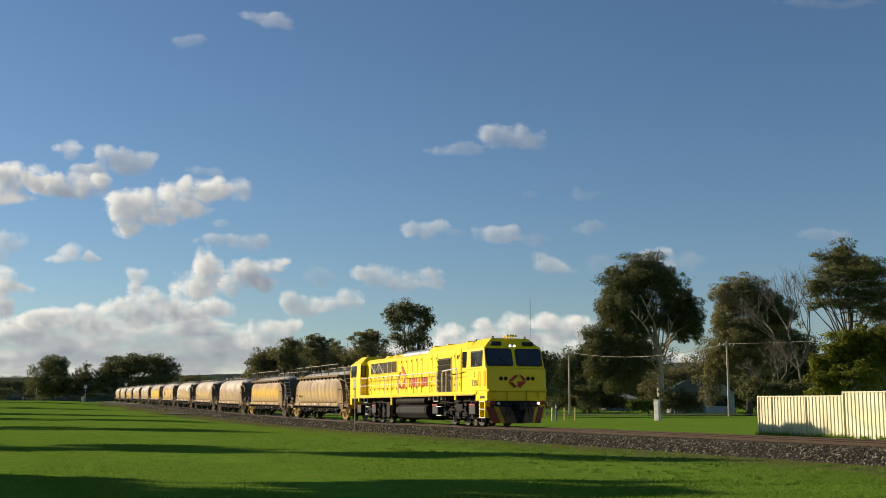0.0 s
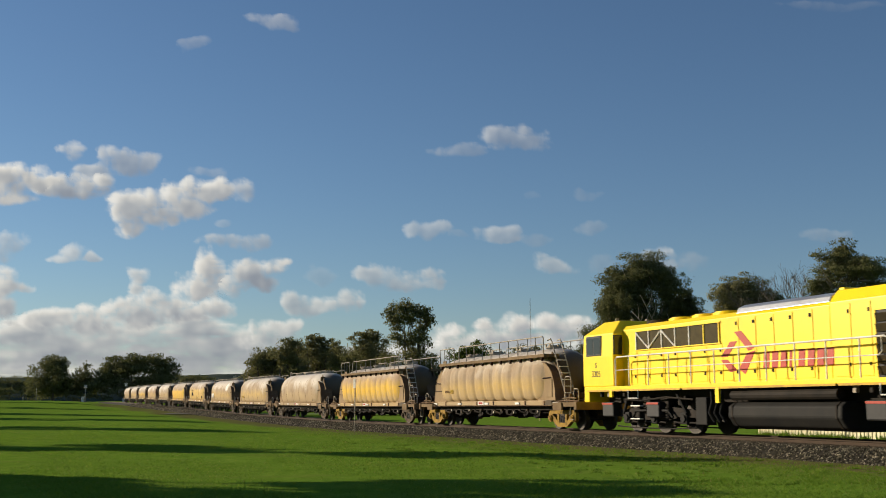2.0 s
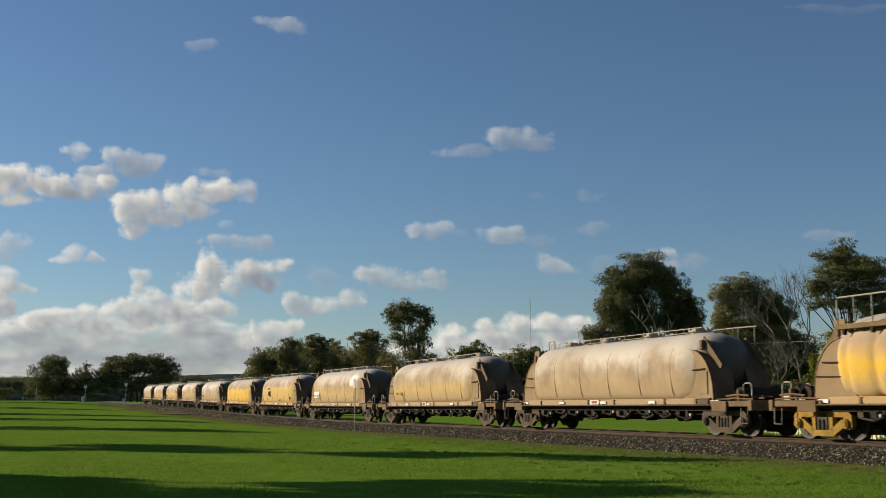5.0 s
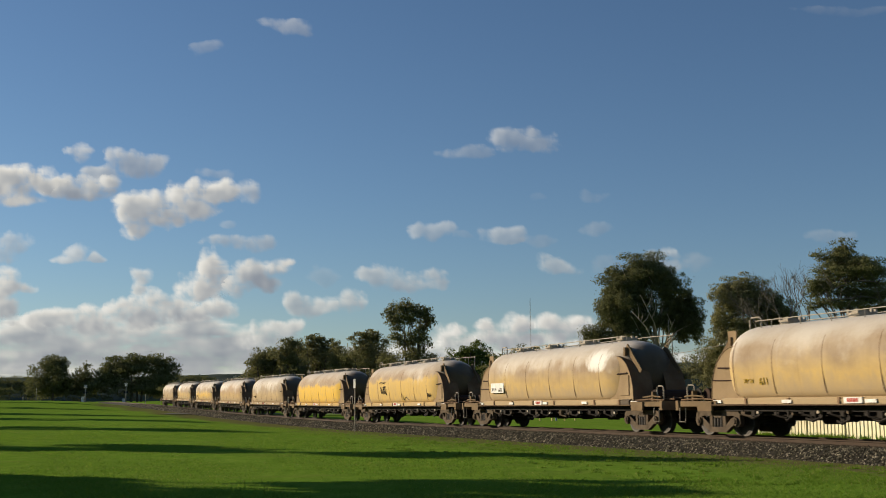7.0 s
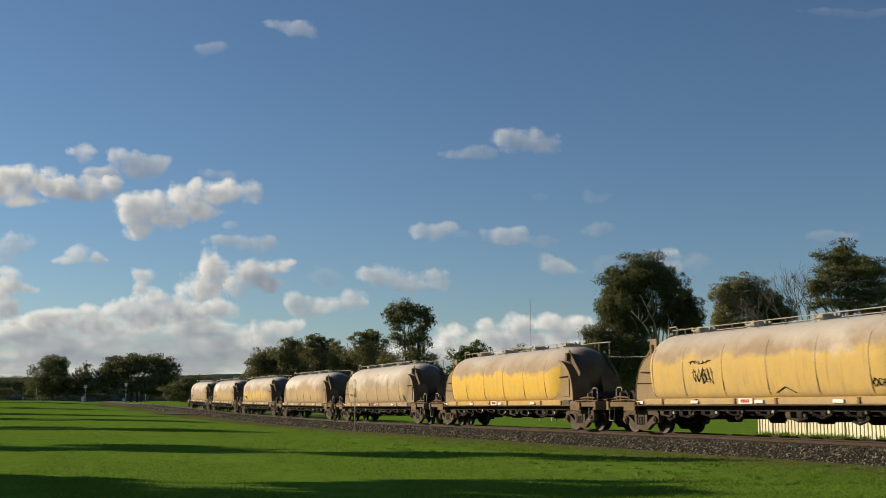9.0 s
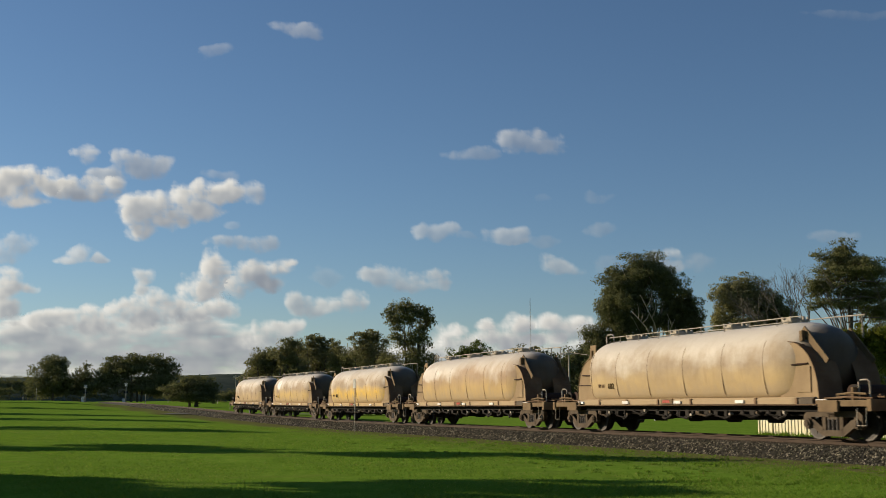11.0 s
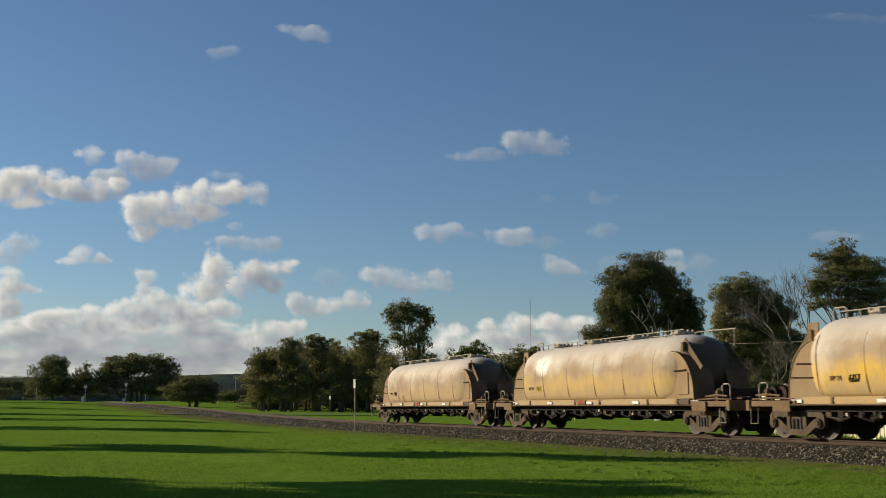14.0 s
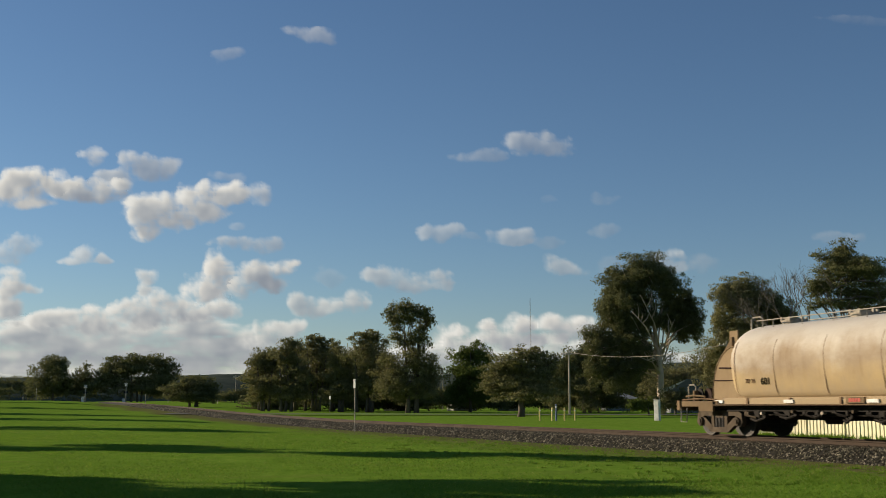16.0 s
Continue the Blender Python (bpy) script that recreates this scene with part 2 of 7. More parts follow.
STEP = 0.5
LINE_S = np.arange(-320.0, 330.0, STEP)
HEAD = 0.37398 - 0.0003 * np.clip(LINE_S, 0, None) + 0.00023 * np.clip(LINE_S - 60, 0, None)
LINE_X, LINE_Y = -np.cumsum(np.sin(HEAD)) * STEP, np.cumsum(np.cos(HEAD)) * STEP
SIDE = 1.27  # from the near flank of the wagons to the track's middle
LINE_X += 9.65 - np.interp(0, LINE_S, LINE_X) + SIDE * math.cos(0.374)
LINE_Y += 27.2 - np.interp(0, LINE_S, LINE_Y) + SIDE * math.sin(0.374)
LINE_Z = np.interp(LINE_S, [-20, 15, 45, 80, 120, 180, 260, 320], [0.54, 0.41, 0.26, 0.37, 0.72, 1.12, 1.5, 1.6])
LINE_Z = np.convolve(np.pad(LINE_Z, 20, mode="edge"), np.ones(41) / 41, "valid")


def line_at(s, off=0.0, up=0.0):
    """A point of the track at s metres down the line, off metres towards the lawn from its middle, up metres over the rail head."""
    h = np.interp(s, LINE_S, HEAD)
    return Vector((np.interp(s, LINE_S, LINE_X) - off * math.cos(h), np.interp(s, LINE_S, LINE_Y) - off * math.sin(h),
                   np.interp(s, LINE_S, LINE_Z) + up))


def line_pose(s):
    """The pose of a vehicle whose middle is at s: +x forwards, towards falling s."""
    a, b = line_at(s - 6), line_at(s + 6)
    d = a - b
    mid = (a + b) / 2
    return Matrix.Translation(mid) @ Euler((0, -math.atan2(d.z, d.xy.length), math.atan2(d.y, d.x))).to_matrix().to_4x4()


def ground_z(x, y):
    z = 1.8 * smooth((y - 50) / 220) * smooth((-x - 5) / 80)
    z += 0.05 * noise.noise((x * 0.06, y * 0.06, 3.0))
    # the formation of the track
    t = np.array([np.sin(0.374), -np.cos(0.374)])
    s = float((27.7 - y) * t[1] + (x - 10.8) * -t[0])
    s = max(-300, min(310, s))
    p = line_at(s)
    d = abs((x - p.x) * math.cos(0.37) + (y - p.y) * math.sin(0.37))
    w = 1 - smooth((d - 3.0) / 9.0)
    far = smooth((math.hypot(x, y) - 600) / 400)
    return (z * (1 - w) + (p.z - 0.43) * w) * (1 - far) + far * 1.2


def shade_smooth(me):
    me.polygons.foreach_set("use_smooth", [True] * len(me.polygons))


def mesh_of(name, verts, faces, mat, smooth_it=False):
    me = bpy.data.meshes.new(name)
    me.from_pydata(verts, [], faces)
    me.materials.append(mat)
    if smooth_it:
        shade_smooth(me)
    me.update()
    return me


def mesh_np(name, verts, tris, mat):
    """A mesh of triangles from arrays."""
    me = bpy.data.meshes.new(name)
    n, k = len(verts), len(tris)
    me.vertices.add(n)
    me.vertices.foreach_set("co", np.ascontiguousarray(verts, np.float32).ravel())
    me.loops.add(k * 3)
    me.loops.foreach_set("vertex_index", np.ascontiguousarray(tris, np.int32).ravel())
    me.polygons.add(k)
    me.polygons.foreach_set("loop_start", np.arange(0, k * 3, 3, dtype=np.int32))
    me.materials.append(mat)
    me.update(calc_edges=True)
    return me


def build_ground():
    rings = [4 * 1.045 ** i for i in range(160)]
    rings = [r for r in rings if r < 4400] + [4600]
    na = 280
    verts, faces = [(0, 0, 0)], []
    for r in rings:
        for a in range(na):
            x, y = r * math.sin(2 * math.pi * a / na), r * math.cos(2 * math.pi * a / na)
            verts.append((x, y, ground_z(x, y)))
    for a in range(na):
        faces.append((0, 1 + (a + 1) % na, 1 + a))
    for i in range(len(rings) - 1):
        for a in range(na):
            p, q = 1 + i * na + a, 1 + i * na + (a + 1) % na
            faces.append((p, q, q + na, p + na))
    me = mesh_of("ground", verts, faces, GRASS, True)
    dry = np.zeros(len(verts), np.float32)
    for i, (x, y, z) in enumerate(verts):
        off = (10.8 - x) * math.cos(0.374) + (27.7 - y) * math.sin(0.374)
        dry[i] = 1.0 * (1 - smooth((abs(off) - 3.4) / 3.4)) * (0.6 if off < 0 else 1)
        if 0 < off and math.hypot(x, y) < 60:
            dry[i] = max(dry[i], 0.62 * (1 - smooth((off - 5.0) / 6.0)))
    me.attributes.new("dry", "FLOAT", "POINT").data.foreach_set("value", dry)
    ob = new("ground", me)
    tagged(ob, "short bright green mown lawn with worn patches", "lawn", kind="structure")


build_ground()


def sweep_line(name, profile, s0, s1, step, mat, closed=True):
    """A bar of constant section along the track; profile in (off, up)."""
    verts, faces = [], []
    n = len(profile)
    k = 0
    s = s0
    while s <= s1 + 1e-6:
        for off, up in profile:
            verts.append(line_at(s, off, up))
        if k:
            for j in range(n if closed else n - 1):
                a, b = (k - 1) * n + j, (k - 1) * n + (j + 1) % n
                faces.append((a, a + n, b + n, b))
        k += 1
        s += step
    return mesh_of(name, verts, faces, mat)


RAIL_STEEL = worn("worn_rail", (0.05, 0.032, 0.021), (0.085, 0.06, 0.04), 0.4, 0.75, 0.0, 2, 20, 0.2)
BALLAST = worn("ballast_bed", (0.046, 0.040, 0.028), (0.025, 0.022, 0.016), 0.5, 0.95, 0, 9, 30, 1.0)
bed = new("ballast_bed", sweep_line("ballast_bed", [(-3.1, -0.6), (-1.75, -0.17), (-0.6, -0.14), (0.6, -0.14), (1.75, -0.17), (3.1, -0.6)],
                                    -300, 312, 3, BALLAST, False))
tagged(bed, "grey crushed-stone ballast bed under the rails", "ballast", kind="structure")
for side in (-1, 1):
    c = side * 0.565
    rail = new("rail", sweep_line("rail", [(c - 0.065, -0.15), (c + 0.065, -0.15), (c + 0.06, -0.135), (c + 0.01, -0.12), (c + 0.01, -0.04),
                                          (c + 0.035, -0.03), (c + 0.035, 0), (c - 0.035, 0), (c - 0.035, -0.03), (c - 0.01, -0.04), (c - 0.01, -0.12), (c - 0.06, -0.135)],
                                 -300, 312, 3, RAIL_STEEL))
    tagged(rail, "rusty brown steel rail with a worn running top", "rail", "rails of the track", kind="structure")


# ---- helpers for things ----
def part(name, bm, mat, parent, label="", smooth_it=False):
    me = bpy.data.meshes.new(name)
    bm.to_mesh(me)
    bm.free()
    me.materials.append(mat)
    if smooth_it:
        shade_smooth(me)
    ob = new(name, me)
    ob.parent = parent
    if label:
        ob["label"] = label
    return ob


def empty(name, m=None):
    ob = new(name)
    ob.empty_display_size = 0.3
    if m is not None:
        ob.matrix_world = m
    return ob


def box(bm, x0, x1, y0, y1, z0, z1, bev=0.0):
    r = bmesh.ops.create_cube(bm, size=1)
    for v in r["verts"]:
        v.co = Vector(((x0 + x1) / 2 + v.co.x * (x1 - x0), (y0 + y1) / 2 + v.co.y * (y1 - y0), (z0 + z1) / 2 + v.co.z * (z1 - z0)))
    if bev:
        es = list({e for v in r["verts"] for e in v.link_edges})
        bmesh.ops.bevel(bm, geom=es, offset=bev, segments=2, affect="EDGES", profile=0.5)
    return bm


def tube(bm, pts, radii, sides=7, caps=True):
    """A tapered tube through the points."""
    rings = []
    pts = [Vector(p) for p in pts]
    for i, p in enumerate(pts):
        d = (pts[min(i + 1, len(pts) - 1)] - pts[max(i - 1, 0)]).normalized()
        a = d.orthogonal().normalized() if abs(d.z) > 0.98 else d.cross(Vector((0, 0, 1))).normalized()
        b = d.cross(a)
        r = radii[i] if isinstance(radii, (list, tuple)) else radii
        rings.append([bm.verts.new(p + (a * math.cos(2 * math.pi * k / sides) + b * math.sin(2 * math.pi * k / sides)) * r) for k in range(sides)])
    for r0, r1 in zip(rings, rings[1:]):
        for k in range(sides):
            bm.faces.new((r0[k], r0[(k + 1) % sides], r1[(k + 1) % sides], r1[k]))
    if caps:
        bm.faces.new(rings[0][::-1])
        bm.faces.new(rings[-1])
    return bm


# ---- trees ----
def crown_mesh(rng, lobes, count, size, mat):
    """Leaf sprays scattered through the lobes (centre, radii), denser to the outside."""
    # every lobe breaks up into rounded sub-clumps near its skin
    subs = []
    for c, r in lobes:
        for k in range(34):
            u = rng.normal(size=3)
            u /= np.linalg.norm(u)
            g = rng.uniform(0.25, 0.95)
            q = rng.uniform(0.15, 0.36)
            subs.append((np.array(c) + u * np.array(r) * g, np.array(r) * q * np.array([1.1, 1.0, 0.85]), rng.uniform(0.6, 1.4)))
    vol = np.array([(r[0] * r[1] * r[2]) ** 0.67 * q for _, r, q in subs])
    pick = rng.choice(len(subs), count, p=vol / vol.sum())
    cen = np.array([c for c, _, _ in subs])[pick]
    rad = np.array([r for _, r, _ in subs])[pick]
    d = rng.normal(size=(count, 3))
    d /= np.linalg.norm(d, axis=1)[:, None]
    rr = rng.uniform(0.1, 1, count) ** 0.3 * np.where(rng.uniform(size=count) < 0.08, rng.uniform(1.0, 1.7, count), 1.0)
    pos = cen + d * rad * rr[:, None]
    nrm = d * 1.5 + rng.normal(size=(count, 3)) * 0.5 + np.array([0, 0, 0.2])
    nrm /= np.linalg.norm(nrm, axis=1)[:, None]
    a = np.cross(nrm, rng.normal(size=(count, 3)))
    a /= np.linalg.norm(a, axis=1)[:, None] + 1e-9
    b = np.cross(nrm, a)
    sz = size * rng.uniform(0.5, 1.35, count)
    a *= sz[:, None]
    b *= (sz * rng.uniform(0.35, 0.8, count))[:, None]
    lift = nrm * (sz * rng.uniform(-0.3, 0.3, count))[:, None]
    v = np.empty((count, 5, 3))
    v[:, 0], v[:, 1], v[:, 2], v[:, 3], v[:, 4] = pos - a, pos - b * 0.9 + lift, pos + a * 0.35 - b + lift, pos + a, pos + b + lift * 0.5
    verts = v.reshape(-1, 3)
    idx = np.arange(count) * 5
    faces = np.stack([np.stack([idx, idx + 1, idx + 4], 1), np.stack([idx + 1, idx + 2, idx + 4], 1), np.stack([idx + 2, idx + 3, idx + 4], 1)], 1).reshape(-1, 3)
    return mesh_np("crown", verts, faces, mat)


def make_tree(x, y, h, w, base=0.25, lobes=9, leaves=3500, size=0.45, leaf=LEAF_GUM, bark=BARK, seed=1, lean=0.0, trunks=1, shape="round",
              label="", name="tree", trunk_r=None, group=""):
    """A tree of height h and crown width w whose crown starts at base * h."""
    rng = np.random.default_rng(seed)
    z0 = ground_z(x, y) - 0.1
    root = empty(name, pose(x, y, z0))
    bm = bmesh.new()
    tr = trunk_r or h * 0.022
    ls = []
    for k in range(lobes):
        f = (k + 0.5) / lobes
        hz = base + (0.93 - base) * f
        if shape == "round":
            spread = math.sin(math.pi * min(1, 0.15 + 0.80 * f)) * 0.33
        elif shape == "cone":
            spread = (1 - f) * 0.33 + 0.03
        else:
            spread = 0.30 * (0.55 + 0.45 * math.sin(math.pi * f))
        ang = k * 2.399 + rng.uniform(-0.4, 0.4)
        rad = w * (0.24 if shape == "cone" else 0.27) * rng.uniform(0.75, 1.2) * (1.0 if shape != "cone" else (1.25 - f))
        ls.append(((math.cos(ang) * spread * w + lean * h * hz, math.sin(ang) * spread * w, h * hz),
                   (rad, rad, rad * rng.uniform(0.55, 0.85))))
    for k in range(trunks):
        o = (k - (trunks - 1) / 2) * tr * 3
        top = Vector((lean * h * 0.8 + o * 3, rng.uniform(-0.5, 0.5), h * 0.8))
        pts = [Vector((o, 0, 0)).lerp(top, f) + Vector((rng.uniform(-1, 1), rng.uniform(-1, 1), 0)) * h * 0.012 * (0 < f < 1) for f in (0, 0.12, 0.3, 0.5, 0.75, 1)]
        tube(bm, pts, [tr * 1.25, tr, tr * 0.85, tr * 0.6, tr * 0.35, tr * 0.1], 8)
    for c, r in ls:
        st = Vector((c[0] * 0.25 + lean * h * 0.2, c[1] * 0.2, max(h * base * 0.7, c[2] - h * 0.28)))
        mid = st.lerp(Vector(c), 0.5) + Vector((0, 0, h * 0.02))
        tube(bm, [st, mid, c], [tr * 0.4, tr * 0.26, tr * 0.08], 6)
    part("trunk", bm, bark, root, "", True)
    cr = new("crown", crown_mesh(rng, ls, leaves, size, leaf))
    cr.parent = root
    tagged(root, label, "tree", group)
    return root


def at_px(px, dist):
    """Ground place on a bearing (784 is dead ahead, 1990 to the radian), dist metres ahead."""
    return (px - 784) / 1990 * dist, dist


def grow(px, dist, lobes, leaf, bark=BARK, seed=1, label="", name="tree", stems=1, trunk_r=None, dense=0.85, leaf_px=4.6, group="", flat=1.0, lean=0.0, limbs=True, boughs=(), fill=True):
    """A tree whose crown lobes are given by bearing and height (715 is eye level) and radii, on the same scale."""
    rng = np.random.default_rng(seed)
    x, y = at_px(px, dist)
    k = dist / 1990
    z0 = ground_z(x, y) - 0.08
    root = empty(name, pose(x, y, z0))
    ls = []
    for lx, ly, rx, ry in lobes:
        dep = rng.uniform(-0.6, 0.6) * rx * k
        ls.append((((lx - px) * k * (1 + dep / dist), dep, (715 - ly) * k * (1 + dep / dist) + EYE.z - z0), (rx * k * 1.34, rx * k * 1.1, ry * k * flat * 1.36)))
    # smaller lobes between neighbours close the crown
    own = list(ls)
    for i, (c, r) in enumerate(own if fill else ()):
        near = sorted(own[:i] + own[i + 1:], key=lambda o: (o[0][0] - c[0]) ** 2 + (o[0][2] - c[2]) ** 2)[:2]
        for c2, r2 in near:
            f = rng.uniform(0.35, 0.65)
            ls.append((tuple(a + (b2 - a) * f for a, b2 in zip(c, c2)), tuple(min(a, b2) * rng.uniform(0.62, 0.85) for a, b2 in zip(r, r2))))
    h = max(c[2] + r[2] for c, r in ls)
    low = min(c[2] - r[2] for c, r in ls)
    tr = trunk_r or max(0.12, h * 0.02)
    cx = sum(c[0] for c, r in ls) / len(ls)
    bm = bmesh.new()
    for q in range(stems):
        o = (q - (stems - 1) / 2)
        x0 = o * tr * 3.2 + rng.uniform(-1, 1) * tr * (4 if stems > 1 else 0)
        tx = cx * 0.7 + o * h * 0.16 + lean * h
        fs = (0, 0.1, 0.25, 0.42, 0.6, 0.82)
        pts = [Vector((x0 + (tx - x0) * f ** 1.3 + rng.uniform(-1, 1) * h * 0.008 * (f > 0), rng.uniform(-1, 1) * h * 0.012 * (f > 0), h * f)) for f in fs]
        tube(bm, pts, [tr * 1.3, tr, tr * 0.85, tr * 0.62, tr * 0.4, tr * 0.1], 9)
    if limbs:
        for c, r in own:
            c = Vector(c)
            f = rng.uniform(0.22, 0.42)
            st = Vector((cx * 0.7 * f + lean * h * f, 0, max(low * 0.5, h * f)))
            mid = st.lerp(c, 0.55) + Vector((rng.uniform(-0.3, 0.3), 0, rng.uniform(0, 0.05) * h))
            tube(bm, [st, mid, c], [tr * 0.28, tr * 0.19, tr * 0.08], 6)
            for q in range(3):
                e = c + Vector([rng.uniform(-0.8, 0.8) * r[j] for j in range(3)])
                tube(bm, [mid.lerp(c, 0.6), (c + e) / 2 + Vector((0, 0, 0.1)), e], [tr * 0.14, tr * 0.09, tr * 0.03], 5)
    for bx, by, fx, fy in boughs:
        front = -max(r[1] for c, r in ls) * 0.95
        a, e = Vector(((fx - px) * k, front * 0.35, (715 - fy) * k + EYE.z - z0)), Vector(((bx - px) * k, front, (715 - by) * k + EYE.z - z0))
        m = a.lerp(e, 0.5) + Vector((rng.uniform(-0.4, 0.4), front * 0.25, rng.uniform(-0.1, 0.3)))
        tube(bm, [a, m, e], [tr * 0.24, tr * 0.14, tr * 0.05], 7)
        for q in range(3):
            s0 = m.lerp(e, rng.uniform(0.0, 0.8))
            s1 = s0 + Vector((rng.uniform(-1.3, 1.3), rng.uniform(-0.6, 0.1), rng.uniform(0.6, 1.9)))
            tube(bm, [s0, s0.lerp(s1, 0.5) + Vector((0.1, 0, -0.1)), s1], [tr * 0.16, tr * 0.1, tr * 0.04], 5)
    part("trunk", bm, bark, root, "", True)
    area = sum(rx * ry for _, _, rx, ry in lobes)
    cr = new("crown", crown_mesh(rng, ls, int(area * dense * 7.5), leaf_px * k * 0.44, leaf))
    cr.parent = root
    tagged(root, label, "tree", group)
    return root


def bare_branch(bm, rng, p, d, length, r, depth):
    q = p + d * length
    mid = (p + q) / 2 + Vector((rng.uniform(-1, 1), rng.uniform(-1, 1), rng.uniform(-0.5, 1))) * length * 0.07
    tube(bm, [p, mid, q], [r, r * 0.85, r * 0.65], 5 if depth > 1 else 4, False)
    if depth == 0:
        return
    for k in range(3 if depth > 2 else rng.choice((2, 3))):
        nd = (d + Vector((rng.uniform(-0.75, 0.75), rng.uniform(-0.6, 0.6), rng.uniform(-0.15, 0.55)))).normalized()
        bare_branch(bm, rng, mid.lerp(q, rng.uniform(0.3, 1.0)), nd, length * rng.uniform(0.55, 0.8), r * 0.6, depth - 1)


TWIG = worn("grey_twig", (0.17, 0.145, 0.115), (0.09, 0.075, 0.06), 0.4, 0.9, 0, 1, 8, 0.2)


def bare_tree(px, dist, h, seed, d0=(0, 0, 1), depth=6, label="", length=0.32, r=0.16):
    rng = random.Random(seed)
    x, y = at_px(px, dist)
    root = empty("bare_tree", pose(x, y, ground_z(x, y) - 0.05))
    bm = bmesh.new()
    bare_branch(bm, rng, Vector((0, 0, 0)), Vector(d0).normalized(), h * length, r, depth)
    part("trunk", bm, TWIG, root)
    tagged(root, label, "tree")


GUM_LABEL = "tall gum tree with dense dull green crown on the lawn"
# far side of the line, from the crossing to the paddock fence
grow(92, 330, [(92, 640, 22, 12), (78, 658, 26, 18), (106, 662, 22, 22), (90, 685, 38, 20), (70, 690, 22, 16), (112, 690, 20, 16)], LEAF_DARK, seed=1, label="round dark gum tree far across the field", name="gum_tree", leaf_px=3.2, dense=1.3)
grow(150, 335, [(150, 652, 9, 8), (148, 675, 22, 18), (160, 690, 20, 16), (138, 692, 18, 16)], LEAF_DARK, seed=2, label="small dark tree beside the level crossing", leaf_px=3.0, dense=1.3)
grow(240, 330, [(240, 641, 32, 11), (205, 649, 26, 14), (275, 646, 28, 14), (300, 660, 16, 14), (186, 668, 22, 20), (235, 665, 50, 22), (285, 678, 33, 22), (200, 690, 40, 18), (265, 694, 45, 17)], LEAF_DARK, seed=3, label="broad clump of dark gum trees far across the field", name="gum_tree", stems=3, leaf_px=3.2, dense=1.3)
grow(15, 420, [(15, 682, 26, 10), (-20, 684, 26, 12), (45, 688, 16, 12), (0, 698, 40, 10), (50, 702, 20, 8)], LEAF_DARK, seed=4, label="low dark scrub at the field's far edge", name="scrub", leaf_px=2.6, dense=1.3)
grow(340, 195, [(343, 680, 33, 12), (322, 689, 22, 15), (365, 689, 20, 15), (343, 697, 40, 15), (312, 704, 14, 11), (376, 703, 14, 10), (343, 708, 36, 9)], LEAF_DARK, seed=5, label="low rounded dark shade tree behind the track", name="shade_tree", stems=3, dense=1.5, leaf_px=3.4, trunk_r=0.22)
grow(415, 300, [(415, 702, 28, 10), (390, 706, 18, 8), (440, 704, 20, 10), (455, 690, 16, 14)], LEAF_DARK, seed=6, label="low dark scrub behind the lawn", name="scrub", leaf_px=2.8, dense=1.3)
row = dict(group="row of paddock trees", label="slim gum tree with leaning stems in a row", name="gum_tree", bark=BARK, leaf_px=3.6, dense=0.95)
grow(474, 162, [(464, 630, 18, 11), (456, 652, 20, 18), (478, 656, 22, 22), (466, 684, 30, 18), (450, 688, 16, 18), (468, 706, 28, 11)], LEAF_GUM, seed=7, stems=3, **row)
grow(508, 160, [(506, 608, 13, 8), (524, 616, 17, 11), (500, 634, 22, 18), (522, 650, 26, 22), (504, 678, 32, 22), (536, 684, 24, 20), (515, 704, 34, 12)], LEAF_GUM, seed=8, stems=3, **row)
grow(560, 165, [(550, 602, 14, 8), (572, 608, 13, 9), (548, 626, 24, 17), (572, 636, 22, 20), (558, 664, 36, 24), (542, 694, 26, 16), (582, 690, 22, 18), (560, 706, 30, 10)], LEAF_GUM, seed=9, stems=3, **row)
grow(604, 158, [(592, 612, 9, 8), (606, 634, 22, 17), (596, 660, 26, 22), (622, 668, 24, 22), (608, 692, 32, 17), (596, 706, 26, 10)], LEAF_GUM, seed=10, stems=3, **row)
grow(650, 156, [(656, 593, 18, 8), (638, 604, 17, 11), (668, 610, 18, 12), (645, 632, 30, 20), (662, 660, 30, 24), (636, 684, 28, 20), (664, 694, 28, 14)], LEAF_GUM, seed=11, stems=3, **row)
grow(738, 150, [(718, 542, 22, 9), (688, 564, 12, 12), (758, 562, 12, 14), (720, 560, 20, 12), (696, 552, 15, 11), (744, 553, 16, 12), (704, 575, 14, 11), (728, 570, 14, 10), (752, 578, 14, 12), (698, 598, 12, 11), (738, 596, 20, 13), (718, 610, 20, 12), (752, 612, 12, 9), (735, 632, 28, 16), (692, 650, 28, 20), (742, 656, 34, 22), (712, 676, 40, 24), (766, 664, 20, 24), (756, 692, 28, 20), (682, 690, 22, 20), (718, 704, 34, 12)], LEAF_GUM, seed=12, label="tall open-crowned gum tree above the paddock row", name="gum_tree", dense=0.85, leaf_px=3.4, stems=2)
grow(832, 165, [(836, 622, 20, 14), (815, 642, 24, 20), (856, 646, 22, 22), (834, 668, 38, 24), (808, 690, 24, 24), (860, 690, 24, 24), (832, 704, 40, 16)], LEAF_GREEN, seed=13, label="rounded mid-green tree in front of white houses", dense=1.1, leaf_px=3.6)
